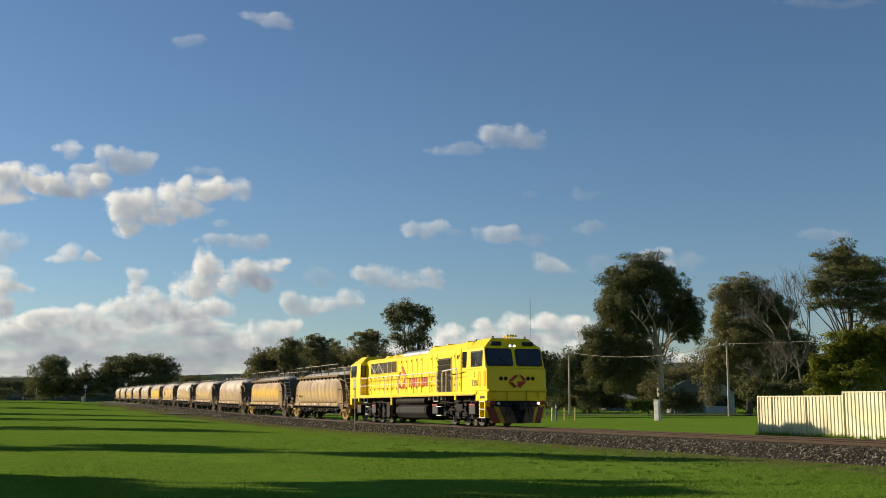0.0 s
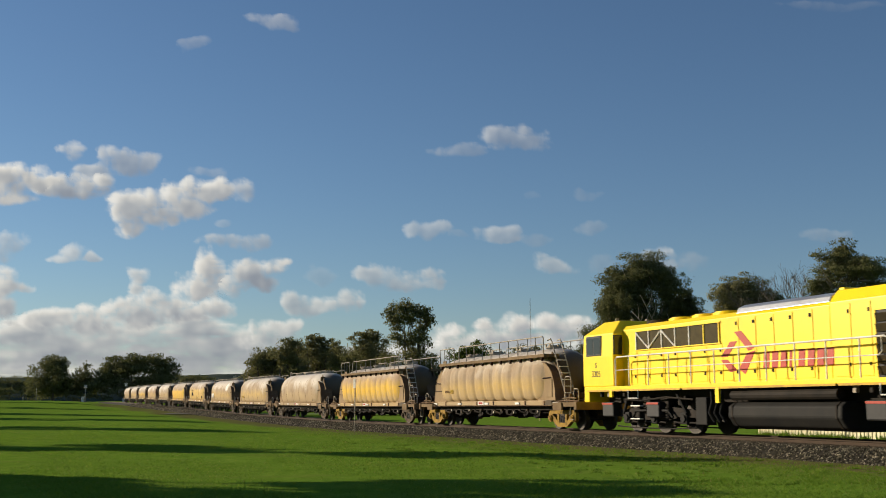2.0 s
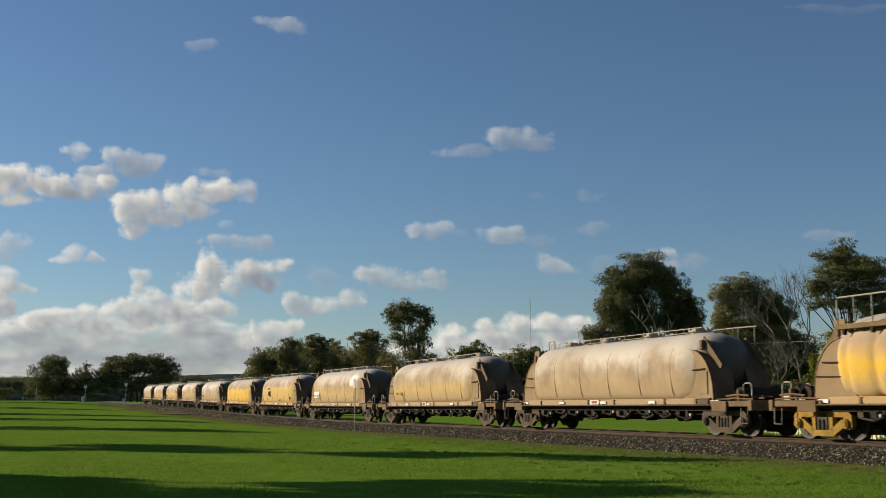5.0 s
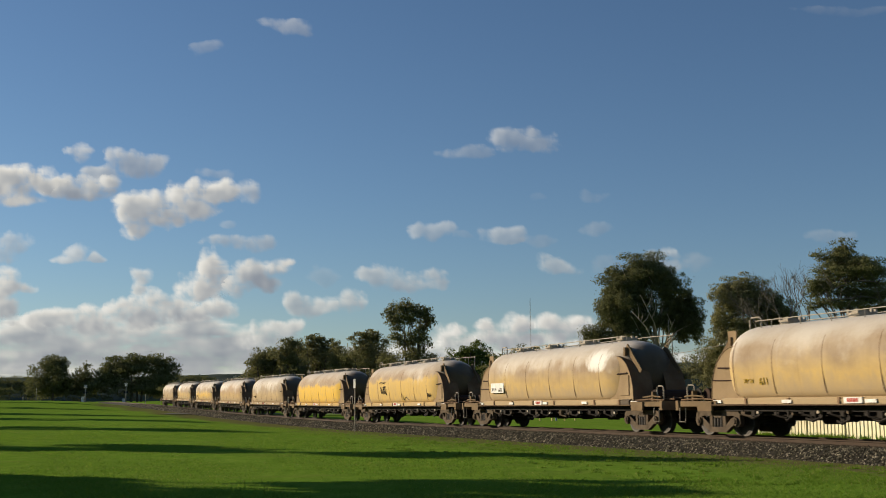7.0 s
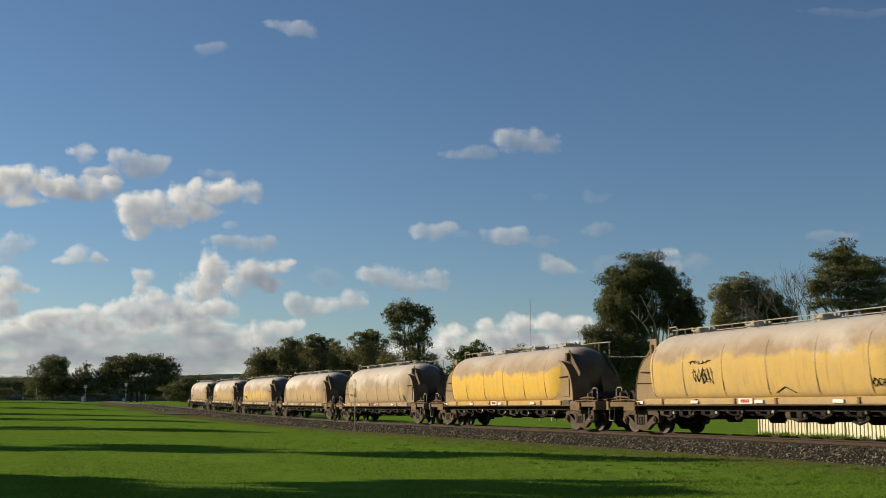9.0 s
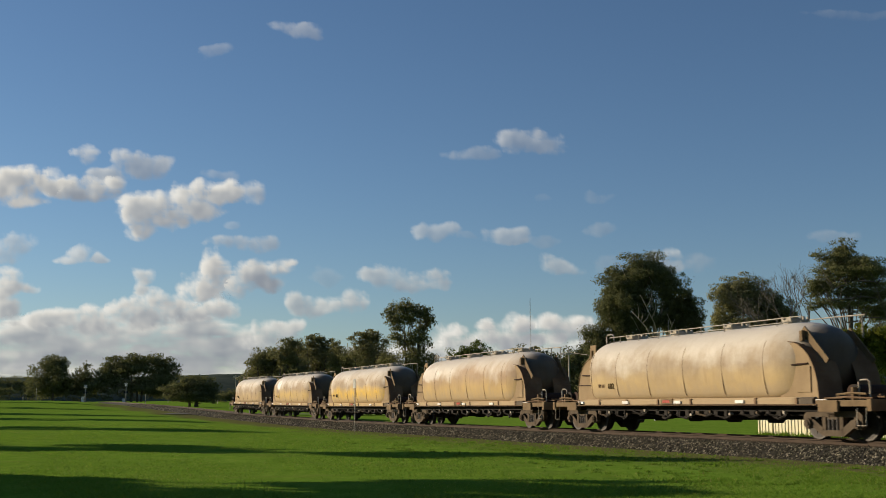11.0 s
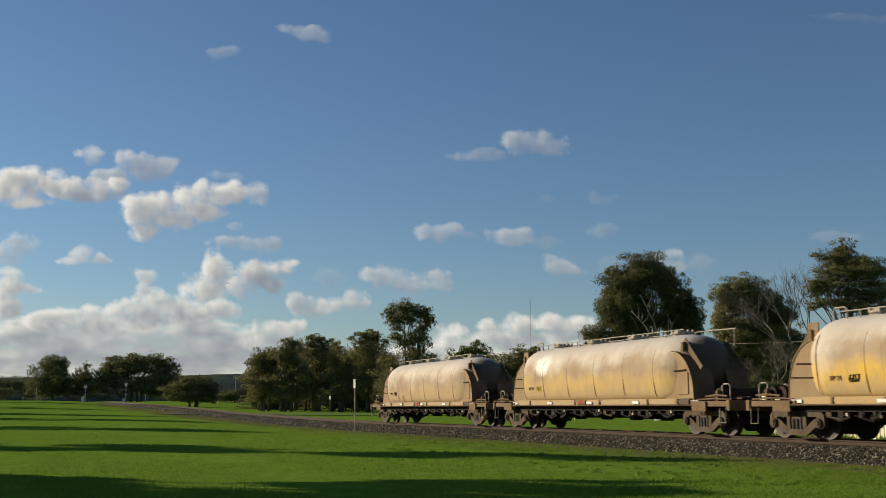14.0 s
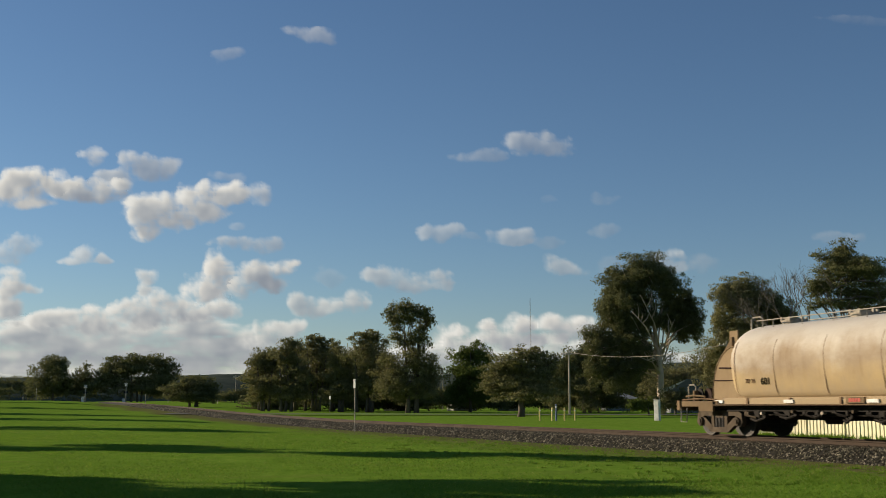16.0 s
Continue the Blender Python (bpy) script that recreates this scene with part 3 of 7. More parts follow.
grow(922, 108, [(935, 626, 26, 11), (905, 642, 34, 13), (955, 645, 34, 15), (880, 664, 28, 13), (925, 664, 44, 16), (968, 668, 26, 15), (868, 688, 20, 11), (905, 690, 38, 14), (952, 692, 34, 15), (984, 640, 12, 10), (890, 702, 30, 11), (945, 702, 46, 11), (925, 684, 50, 16)], LEAF_GUM, seed=14, label="broad spreading tree with layered olive foliage", name="spreading_tree", dense=1.0, leaf_px=4.0, trunk_r=0.3)
grow(1045, 150, [(1030, 638, 28, 22), (1060, 648, 32, 30), (1000, 662, 26, 28), (1045, 690, 45, 28), (1090, 690, 28, 30), (985, 692, 22, 22), (1075, 640, 24, 30)], LEAF_DARK, seed=15, label="dense dark tree behind the power pole", dense=1.1, leaf_px=3.8, stems=2)
grow(1172, 128, [(1150, 482, 48, 28), (1112, 496, 36, 28), (1186, 502, 26, 28), (1096, 530, 36, 32), (1136, 522, 32, 20), (1176, 528, 22, 20), (1208, 545, 32, 32), (1226, 572, 24, 36), (1238, 570, 15, 24), (1146, 558, 24, 20), (1178, 570, 22, 18), (1222, 538, 22, 20), (1056, 625, 18, 26), (1080, 565, 32, 34), (1200, 574, 22, 22), (1062, 605, 24, 30), (1100, 608, 30, 32), (1128, 580, 30, 30), (1068, 650, 30, 36), (1100, 660, 30, 30), (1212, 600, 12, 12), (1122, 618, 26, 26), (1110, 572, 22, 24), (1130, 645, 28, 24)], LEAF_DARK, BARK_PALE, seed=16, label="tall gum tree with pale trunk and dense dark crown", name="gum_tree", dense=1.7, leaf_px=3.3, trunk_r=0.40, boughs=((1112, 556, 1162, 624), (1132, 536, 1166, 618), (1188, 572, 1172, 630), (1122, 636, 1166, 664)))
grow(1325, 120, [(1322, 508, 40, 20), (1286, 528, 24, 26), (1362, 530, 34, 28), (1318, 552, 46, 30), (1372, 572, 34, 28), (1276, 575, 15, 30), (1330, 600, 55, 30), (1268, 640, 26, 34), (1398, 556, 18, 22), (1255, 690, 22, 26), (1298, 604, 40, 34), (1350, 625, 46, 34), (1288, 645, 36, 30)], LEAF_GUM, seed=17, label="broad grey-green gum tree with bare lower twigs", name="gum_tree", dense=1.3, leaf_px=3.5)
grow(1512, 104, [(1508, 436, 20, 14), (1500, 458, 36, 14), (1530, 462, 32, 13), (1482, 482, 34, 12), (1520, 486, 40, 13), (1556, 488, 32, 14), (1470, 508, 30, 11), (1512, 512, 44, 12), (1560, 516, 36, 13), (1462, 536, 26, 9), (1496, 540, 34, 10), (1545, 544, 40, 11), (1590, 530, 40, 30), (1580, 572, 40, 16), (1500, 464, 36, 20), (1540, 474, 40, 22), (1462, 506, 24, 14), (1448, 514, 14, 12), (1446, 548, 12, 7)], LEAF_DARK, seed=18, label="tall dark pine with tiers of level branches", name="pine_tree", flat=1.0, dense=1.2, leaf_px=3.0, trunk_r=0.34, boughs=((1448, 542, 1518, 530), (1458, 566, 1520, 556), (1566, 548, 1520, 528), (1462, 520, 1518, 505), (1560, 520, 1520, 500), (1480, 580, 1520, 572), (1562, 574, 1522, 566)))
back = dict(group="row of paddock trees", label="gum tree filling the row behind slim stems", name="gum_tree", bark=BARK, leaf_px=3.6, dense=1.0, stems=2)
grow(470, 172, [(455, 648, 18, 16), (484, 640, 20, 18), (470, 664, 34, 22), (456, 692, 20, 16), (490, 692, 30, 17)], LEAF_GUM, seed=31, **back)
grow(530, 174, [(512, 634, 24, 20), (540, 628, 22, 18), (528, 656, 40, 26), (515, 690, 34, 20), (550, 688, 34, 20)], LEAF_GUM, seed=32, **back)
grow(590, 172, [(584, 628, 20, 18), (605, 650, 30, 24), (578, 660, 30, 26), (600, 688, 38, 20)], LEAF_GUM, seed=33, **back)
grow(655, 170, [(640, 630, 28, 20), (672, 636, 28, 22), (655, 656, 40, 26), (635, 688, 34, 20), (680, 680, 34, 24)], LEAF_GUM, seed=34, **back)
bare_tree(1424, 112, 13.6, 5, (-0.10, 0, 1), 6, "leafless grey deciduous tree with fine twigs", 0.50, 0.18)
grow(1395, 150, [(1362, 600, 36, 34), (1402, 610, 32, 32), (1436, 628, 26, 30), (1380, 650, 50, 34), (1430, 664, 44, 34), (1338, 655, 40, 34)], LEAF_DARK, seed=35, label="dark tree behind the bare branches", dense=1.0, leaf_px=3.8)
bare_tree(1365, 100, 8.5, 9, (0.25, 0, 1), 6, "low leafless tree with tangled pale branches", 0.34, 0.15)
bare_tree(1390, 97, 7.5, 14, (-0.5, 0, 0.9), 5, "low leafless tree with tangled pale branches", 0.36, 0.12)
grow(1505, 72, [(1478, 640, 30, 28), (1502, 612, 30, 24), (1545, 598, 38, 28), (1555, 640, 40, 36), (1452, 662, 18, 24), (1515, 665, 48, 26), (1590, 610, 36, 40), (1470, 690, 30, 14)], LEAF_LIME, seed=20, label="yellow-green leafy shrub tree behind the cream fence", name="shrub_tree", dense=1.1, leaf_px=4.4)
grow(1148, 122, [(1140, 718, 20, 13), (1122, 722, 12, 10), (1158, 722, 12, 10)], LEAF_GREEN, seed=21, label="clipped green garden shrub", name="garden_shrub", dense=1.4, leaf_px=3.4, limbs=False)
grow(1195, 124, [(1192, 708, 26, 18), (1212, 714, 20, 16), (1172, 716, 20, 14), (1228, 720, 14, 10)], LEAF_DARK, seed=22, label="dark green garden shrub beside the house", name="garden_shrub", dense=1.4, leaf_px=3.4, limbs=False)
grow(1060, 152, [(1010, 712, 30, 14), (1060, 714, 34, 14), (1100, 716, 30, 12), (985, 716, 22, 12)], LEAF_DARK, seed=23, label="dark understorey scrub below the trees", name="scrub", dense=1.2, leaf_px=3.6, limbs=False)
grow(760, 185, [(700, 706, 44, 18), (760, 706, 44, 18), (820, 706, 44, 18), (880, 708, 44, 16), (640, 708, 44, 16), (580, 708, 44, 16), (520, 708, 44, 16), (470, 711, 30, 12), (850, 718, 60, 9), (720, 718, 60, 9), (640, 718, 60, 9), (540, 718, 60, 9), (960, 712, 50, 14), (470, 718, 40, 8)], LEAF_DARK, seed=24, label="dark understorey scrub behind the paddock row", name="scrub", dense=2.2, leaf_px=3.4, limbs=False)
grow(1240, 190, [(1196, 672, 36, 22), (1250, 656, 40, 26), (1215, 690, 36, 16), (1290, 660, 40, 30), (1170, 690, 30, 26), (1250, 690, 50, 20)], LEAF_GUM, seed=25, label="green trees behind the house roof", dense=1.0, leaf_px=3.6)
grow(1440, 92, [(1400, 690, 30, 12), (1440, 692, 40, 14), (1350, 700, 20, 12), (1330, 690, 18, 22)], LEAF_DARK, seed=26, label="dark shrubs behind the cream fence", name="garden_shrub", dense=1.2, leaf_px=4.0, limbs=False)
grow(1120, 215, [(1125, 640, 36, 36), (1160, 650, 30, 36), (1060, 650, 36, 30), (1090, 680, 44, 30), (1140, 690, 44, 24), (1190, 692, 40, 22), (1040, 690, 40, 26), (980, 700, 40, 20)], LEAF_DARK, seed=27, label="dark trees filling the gap behind the gum", dense=1.0, leaf_px=3.6)
grow(1330, 160, [(1300, 690, 40, 26), (1340, 680, 40, 30), (1390, 680, 44, 34), (1440, 676, 44, 34), (1480, 690, 40, 30), (1318, 712, 26, 16), (1290, 716, 30, 12), (1360, 712, 40, 14)], LEAF_DARK, seed=28, label="dark trees behind the bare branches", dense=1.0, leaf_px=3.8)
# trees beside the field, whose long shadows lie over the lawn
for i, (x, y, h, w) in enumerate(((-24.0, 27.0, 14.0, 7.5), (-19.5, 19.0, 13.5, 8.5), (-17.0, 9.0, 13.0, 9.0), (-34.0, 44.6, 14.6, 5.0), (-46.0, 71.0, 13.0, 7.0), (-52.0, 98.0, 12.0, 8.0), (-66.0, 125.0, 13.0, 9.0), (-82.0, 165.0, 13.0, 8.0), (-100.0, 215.0, 13.0, 9.0))):
    make_tree(x, y, h, w, 0.28, 8, 2200, 0.5, LEAF_DARK, BARK, 60 + i, label="gum tree beside the field casting a long shadow", name="gum_tree", group="trees beside the field")


# ---- clouds: soft far sheets that drift with the wind ----
def cloud_build(n, l, b):
    n.remove(b)

    def attr(name):
        a = n.new("ShaderNodeAttribute")
        a.attribute_name = name
        return a.outputs["Fac"]
    wisp = noise_tex(n, l, 0.03, 3, 0.5).outputs[0]
    cover = calc(n, l, "ADD", attr("cover"), calc(n, l, "MULTIPLY", calc(n, l, "SUBTRACT", wisp, 0.5), 0.22))
    soft = n.new("ShaderNodeMapRange")
    soft.interpolation_type = "SMOOTHSTEP"
    soft.inputs["From Min"].default_value, soft.inputs["From Max"].default_value = -0.16, 0.95
    l.new(cover, soft.inputs["Value"])
    alpha = calc(n, l, "MULTIPLY", soft.outputs[0], attr("veil"))
    r = ramp(n, [(0.0, (0.235, 0.255, 0.29)), (0.4, (0.375, 0.385, 0.39)), (0.75, (0.57, 0.555, 0.515)), (1.0, (0.72, 0.70, 0.645))])
    l.new(attr("lit"), r.inputs[0])
    em = n.new("ShaderNodeEmission")
    l.new(r.outputs[0], em.inputs[0])
    em.inputs[1].default_value = 0.88
    tr = n.new("ShaderNodeBsdfTransparent")
    ms = n.new("ShaderNodeMixShader")
    l.new(alpha, ms.inputs[0])
    l.new(tr.outputs[0], ms.inputs[1])
    l.new(em.outputs[0], ms.inputs[2])
    l.new(ms.outputs[0], n["Material Output"].inputs[0])


CLOUD = material("cloud", cloud_build)
clouds = []
LENS_F = 784 / math.tan(radians(43.4 / 2))
LUMPS = np.random.default_rng(77).uniform(0, 1, (256, 256))


def lump(px, py):
    """Smooth random values on a unit grid, between -1 and 1."""
    i, j = np.floor(px).astype(int), np.floor(py).astype(int)
    u, v = px - i, py - j
    u, v = u * u * (3 - 2 * u), v * v * (3 - 2 * v)
    i, j = i % 255, j % 255
    a = LUMPS[i, j] * (1 - u) + LUMPS[i + 1, j] * u
    b = LUMPS[i, j + 1] * (1 - u) + LUMPS[i + 1, j + 1] * u
    return (a * (1 - v) + b * v) * 2 - 1


def billow(px, py, size, octaves=5):
    """Heaped rounded swellings with narrow creases."""
    out, amp, tot = 0.0, 1.0, 0.0
    for k in range(octaves):
        q = size / 2 ** k
        out = out + np.abs(lump(px / q + 37.1 * k + 80, py / q + 11.7 * k + 80)) * amp
        tot += amp * 0.5
        amp *= 0.62
    return out / tot - 1


def make_cloud(blobs, veil=1.0, far=3300.0, grey=0.0, ragged=0.8, heap=42.0, strata=(1.0, 1.0)):
    """A cloud sheet from overlapping puffs (x, y, rx, ry) in the sky's own scale."""
    k, cell = far / LENS_F, 3.0
    x0, x1 = min(b[0] - b[2] * 1.7 for b in blobs) - 20, max(b[0] + b[2] * 1.7 for b in blobs) + 20
    y0, y1 = min(b[1] - b[3] * 1.7 for b in blobs) - 20, max(b[1] + b[3] * 1.7 for b in blobs) + 20
    cx, cy = (x0 + x1) / 2, (y0 + y1) / 2
    nx, ny = int((x1 - x0) / cell) + 2, int((y1 - y0) / cell) + 2
    gx, gy = np.meshgrid(x0 + np.arange(nx) * cell, y0 + np.arange(ny) * cell)
    seed = far * 1.7
    wx, wy = gx + 9 * lump(gx / 26 + seed, gy / 26 + 60), gy + 7 * lump(gx / 26 + 90, gy / 26 + seed)
    d = np.full(gx.shape, -1.5)
    for bx, by, rx, ry in blobs:
        r2 = ((wx - bx) / (rx * 1.12)) ** 2 + ((wy - by) / (ry * np.where(wy > by, 1.0, 1.15))) ** 2
        d = np.logaddexp(d * 5, (0.85 - r2 * 0.8) * 5) / 5
    d = d + ragged * (billow(gx * strata[0] + seed, gy * strata[1] * 1.15, heap) + 0.34)
    d = np.clip(d, -1.0, 1.2)
    thick = np.clip(d + 0.05, 0, 1)
    # light comes in from the sunward side and dies away inside the heap
    deep = np.zeros(d.shape)
    for step, wgt in ((2, 0.8), (4, 1.0), (7, 1.2), (11, 1.4), (16, 1.2)):
        sx, sy = int(step * 0.75), max(1, int(step * 0.66))
        sh = np.zeros(d.shape)
        sh[sy:, sx:] = thick[:-sy, :-sx]
        deep += sh * wgt
    low = np.zeros(d.shape)
    low[8:, :] = thick[:-8, :]
    lit = np.clip(1.05 * np.exp(-0.31 * deep) + 0.17 + 0.40 * (billow(gx * strata[0] + seed, gy * strata[1], heap * 0.7) + 0.3) - 0.12 * low - grey - 0.34 * (1 - veil), 0, 1)
    for _ in range(2):
        lit[1:-1, 1:-1] = (lit[1:-1, 1:-1] * 2 + lit[:-2, 1:-1] + lit[2:, 1:-1] + lit[1:-1, :-2] + lit[1:-1, 2:]) / 6
    verts = np.stack([(gx - cx) * k, (cy - gy) * k, thick * 14], -1).reshape(-1, 3).tolist()
    faces = [(j * nx + i, (j + 1) * nx + i, (j + 1) * nx + i + 1, j * nx + i + 1) for j in range(ny - 1) for i in range(nx - 1) if d[j:j + 2, i:i + 2].max() > -0.45]
    me = mesh_of("cloud", verts, faces, CLOUD, True)
    for name, val in (("cover", d), ("lit", lit), ("veil", np.full(d.shape, veil))):
        me.attributes.new(name, "FLOAT", "POINT").data.foreach_set("value", val.ravel().astype(np.float32))
    ob = new("cloud", me)
    tagged(ob, "soft white fair-weather cloud with grey base" if veil > 0.8 else "thin faint wisp of cloud", "cloud", "clouds", "structure")
    clouds.append((ob, cx, cy, far))


# high wisps
make_cloud([(448, 28, 24, 11), (478, 38, 30, 13), (505, 46, 20, 8)], 0.36, 3300, 0.1)
make_cloud([(318, 78, 16, 12), (338, 72, 18, 10)], 0.24, 3310, 0.1)
make_cloud([(1430, 8, 50, 9), (1510, 8, 44, 9)], 0.10, 3305, 0.3)
# the two larger heaps over the left half
make_cloud([(12, 322, 40, 30), (45, 312, 30, 24), (74, 320, 30, 24), (-25, 330, 40, 32), (20, 352, 40, 12)], 1.0, 3320)
make_cloud([(105, 334, 44, 18), (150, 330, 40, 20), (175, 322, 20, 12), (125, 346, 44, 11)], 0.92, 3322, 0.26)
make_cloud([(122, 269, 20, 17)], 0.62, 3328, 0.1)
make_cloud([(182, 270, 17, 16), (205, 284, 26, 22), (236, 290, 34, 20), (268, 283, 20, 14), (165, 304, 36, 14)], 0.66, 3330, 0.14)
make_cloud([(205, 356, 20, 16), (236, 350, 26, 18), (262, 360, 26, 20), (222, 378, 34, 20), (228, 402, 28, 14), (300, 346, 26, 20), (328, 336, 24, 18), (352, 334, 22, 16), (378, 336, 26, 17), (270, 386, 46, 16), (320, 366, 44, 18), (402, 344, 18, 14)], 0.95, 3340)
make_cloud([(428, 338, 20, 20)], 0.62, 3345, 0.1)
make_cloud([(362, 302, 28, 10)], 0.24, 3350, 0.1)
make_cloud([(382, 392, 16, 7)], 0.22, 3351, 0.1)
make_cloud([(14, 424, 32, 17), (-8, 444, 26, 18)], 0.5, 3355)
make_cloud([(128, 445, 26, 13), (100, 455, 22, 8), (160, 456, 18, 6)], 0.62, 3360)
make_cloud([(375, 426, 32, 13), (420, 428, 34, 15), (452, 432, 20, 13)], 0.58, 3365, 0.28)
# tall heap and the bank along the horizon
make_cloud([(366, 470, 22, 25), (360, 500, 36, 28), (332, 506, 26, 18), (350, 520, 36, 14)], 1.0, 3375)
make_cloud([(405, 506, 36, 24), (440, 488, 38, 24), (470, 475, 26, 14), (492, 460, 17, 9), (455, 500, 30, 18)], 0.94, 3376, 0.24)
make_cloud([(247, 488, 17, 16), (242, 510, 16, 12)], 0.8, 3380)
make_cloud([(10, 490, 24, 19), (4, 512, 34, 16), (36, 512, 20, 10), (-6, 550, 34, 26)], 0.95, 3385)
make_cloud([(252, 528, 30, 20), (222, 545, 30, 18), (192, 548, 22, 14), (150, 552, 30, 13), (96, 558, 36, 14), (60, 568, 34, 14), (300, 545, 34, 18), (350, 548, 44, 20), (392, 550, 26, 18), (250, 560, 80, 22), (130, 575, 90, 20)], 0.95, 3395, 0.02, 0.75, 34.0)
make_cloud([(40, 594, 110, 26), (200, 588, 120, 30), (330, 590, 100, 30), (410, 606, 50, 26), (100, 632, 160, 30), (300, 634, 190, 30), (-40, 630, 90, 40), (470, 640, 70, 20)], 0.94, 3420, 0.04, 0.8, 40.0, (0.42, 1.25))
make_cloud([(446, 578, 15, 9), (482, 578, 32, 15), (470, 602, 48, 20), (515, 578, 16, 12)], 0.85, 3405, 0.06)
make_cloud([(506, 538, 17, 14), (535, 546, 34, 15), (565, 543, 30, 14), (590, 540, 20, 14), (622, 533, 20, 20)], 0.72, 3400, 0.10)
make_cloud([(640, 487, 26, 12), (672, 490, 30, 17), (705, 502, 46, 17), (758, 489, 24, 17), (738, 505, 30, 10)], 0.62, 3370, 0.14)
make_cloud([(566, 488, 30, 14)], 0.2, 3372, 0.15)
make_cloud([(728, 410, 13, 12), (765, 405, 26, 14)], 0.42, 3362, 0.06)
make_cloud([(810, 415, 24, 7)], 0.15, 3363, 0.4)
make_cloud([(868, 414, 26, 13), (900, 414, 24, 13), (880, 424, 30, 9)], 0.46, 3364, 0.06)
make_cloud([(938, 421, 32, 10)], 0.22, 3366, 0.35)
make_cloud([(1048, 405, 25, 12)], 0.24, 3367, 0.25)
make_cloud([(1035, 343, 22, 11)], 0.16, 3352, 0.25)
make_cloud([(940, 347, 15, 7)], 0.08, 3353, 0.25)
make_cloud([(875, 238, 28, 13), (908, 243, 40, 19), (942, 252, 28, 16)], 0.46, 3335, 0.12)
make_cloud([(775, 266, 20, 9), (820, 267, 28, 10)], 0.30, 3338, 0.2)
make_cloud([(961, 466, 24, 15), (988, 475, 30, 12)], 0.5, 3374, 0.08)
make_cloud([(1066, 472, 26, 14)], 0.18, 3377, 0.3)
make_cloud([(1150, 450, 30, 14), (1170, 466, 34, 14)], 0.5, 3378, 0.06)
make_cloud([(1212, 462, 36, 15)], 0.24, 3379, 0.3)
make_cloud([(1458, 417, 38, 12)], 0.22, 3368, 0.3)
make_cloud([(792, 588, 28, 16), (778, 606, 32, 18), (820, 610, 34, 14)], 1.0, 3408, 0.0, 0.6, 30.0)
make_cloud([(853, 578, 17, 13), (909, 576, 30, 18), (880, 600, 44, 18), (930, 604, 40, 16)], 1.0, 3410, 0.04, 0.6, 30.0)
make_cloud([(968, 578, 26, 16), (995, 592, 36, 20), (1020, 572, 18, 11), (1036, 594, 24, 22), (1075, 600, 30, 20)], 1.0, 3411, 0.02, 0.6, 30.0)
make_cloud([(860, 630, 120, 22), (1000, 628, 110, 24), (700, 630, 110, 20), (600, 640, 140, 20), (1180, 640, 150, 20)], 0.86, 3425, 0.06, 0.7, 36.0, (0.5, 1.2))
make_cloud([(20, 664, 240, 20), (280, 666, 200, 18), (480, 674, 120, 14)], 0.75, 3430, 0.1, 0.5, 40.0, (0.4, 1.3))


def drift_clouds():
    """Higher clouds are nearer and slide faster; all move to the right and a little down."""
    rot = CAM_POSE.to_3x3()
    for ob, cx, cy, far in clouds:
        e = max(0.0, (715 - cy) / 680)
        rows = []
        for t in (0, 8, 16):
            f = t / 16
            x, y = cx + 75 * e ** 1.3 * f, cy + 26 * e * e * f
            p = EYE + rot @ Vector(((x - 784) / LENS_F * far, (441 - y) / LENS_F * far, -far))
            rows.append((t, Matrix.Translation(p) @ rot.to_4x4()))
        walk(ob, rows)


# ---- the train ----
LOCO_S, FIRST_S, PITCH = 31.75, 51.03, 17.14
cars, axles = [], []


def prism(bm, prof, x0, x1, bev=0.0):
    """A bar along x with the section prof in (y, z)."""
    a = [bm.verts.new((x0, y, z)) for y, z in prof]
    b = [bm.verts.new((x1, y, z)) for y, z in prof]
    n = len(prof)
    fs = [bm.faces.new((a[i], a[(i + 1) % n], b[(i + 1) % n], b[i])) for i in range(n)]
    fs += [bm.faces.new(a[::-1]), bm.faces.new(b)]
    bmesh.ops.recalc_face_normals(bm, faces=fs)
    if bev:
        bmesh.ops.bevel(bm, geom=list({e for f in fs for e in f.edges}), offset=bev, segments=2, affect="EDGES", profile=0.5)
    return bm


def slab(bm, prof, y0, y1, bev=0.0):
    """A plate across y with the outline prof in (x, z)."""
    a = [bm.verts.new((x, y0, z)) for x, z in prof]
    b = [bm.verts.new((x, y1, z)) for x, z in prof]
    n = len(prof)
    fs = [bm.faces.new((a[i], a[(i + 1) % n], b[(i + 1) % n], b[i])) for i in range(n)]
    fs += [bm.faces.new(a[::-1]), bm.faces.new(b)]
    bmesh.ops.recalc_face_normals(bm, faces=fs)
    if bev:
        bmesh.ops.bevel(bm, geom=list({e for f in fs for e in f.edges}), offset=bev, segments=1, affect="EDGES")
    return bm


def disc(bm, c, axis, r, depth, sides=20):
    c, ax = Vector(c), Vector(axis).normalized()
    tube(bm, [c - ax * depth / 2, c + ax * depth / 2], r, sides)
    return bm


def nb():
    return bmesh.new()


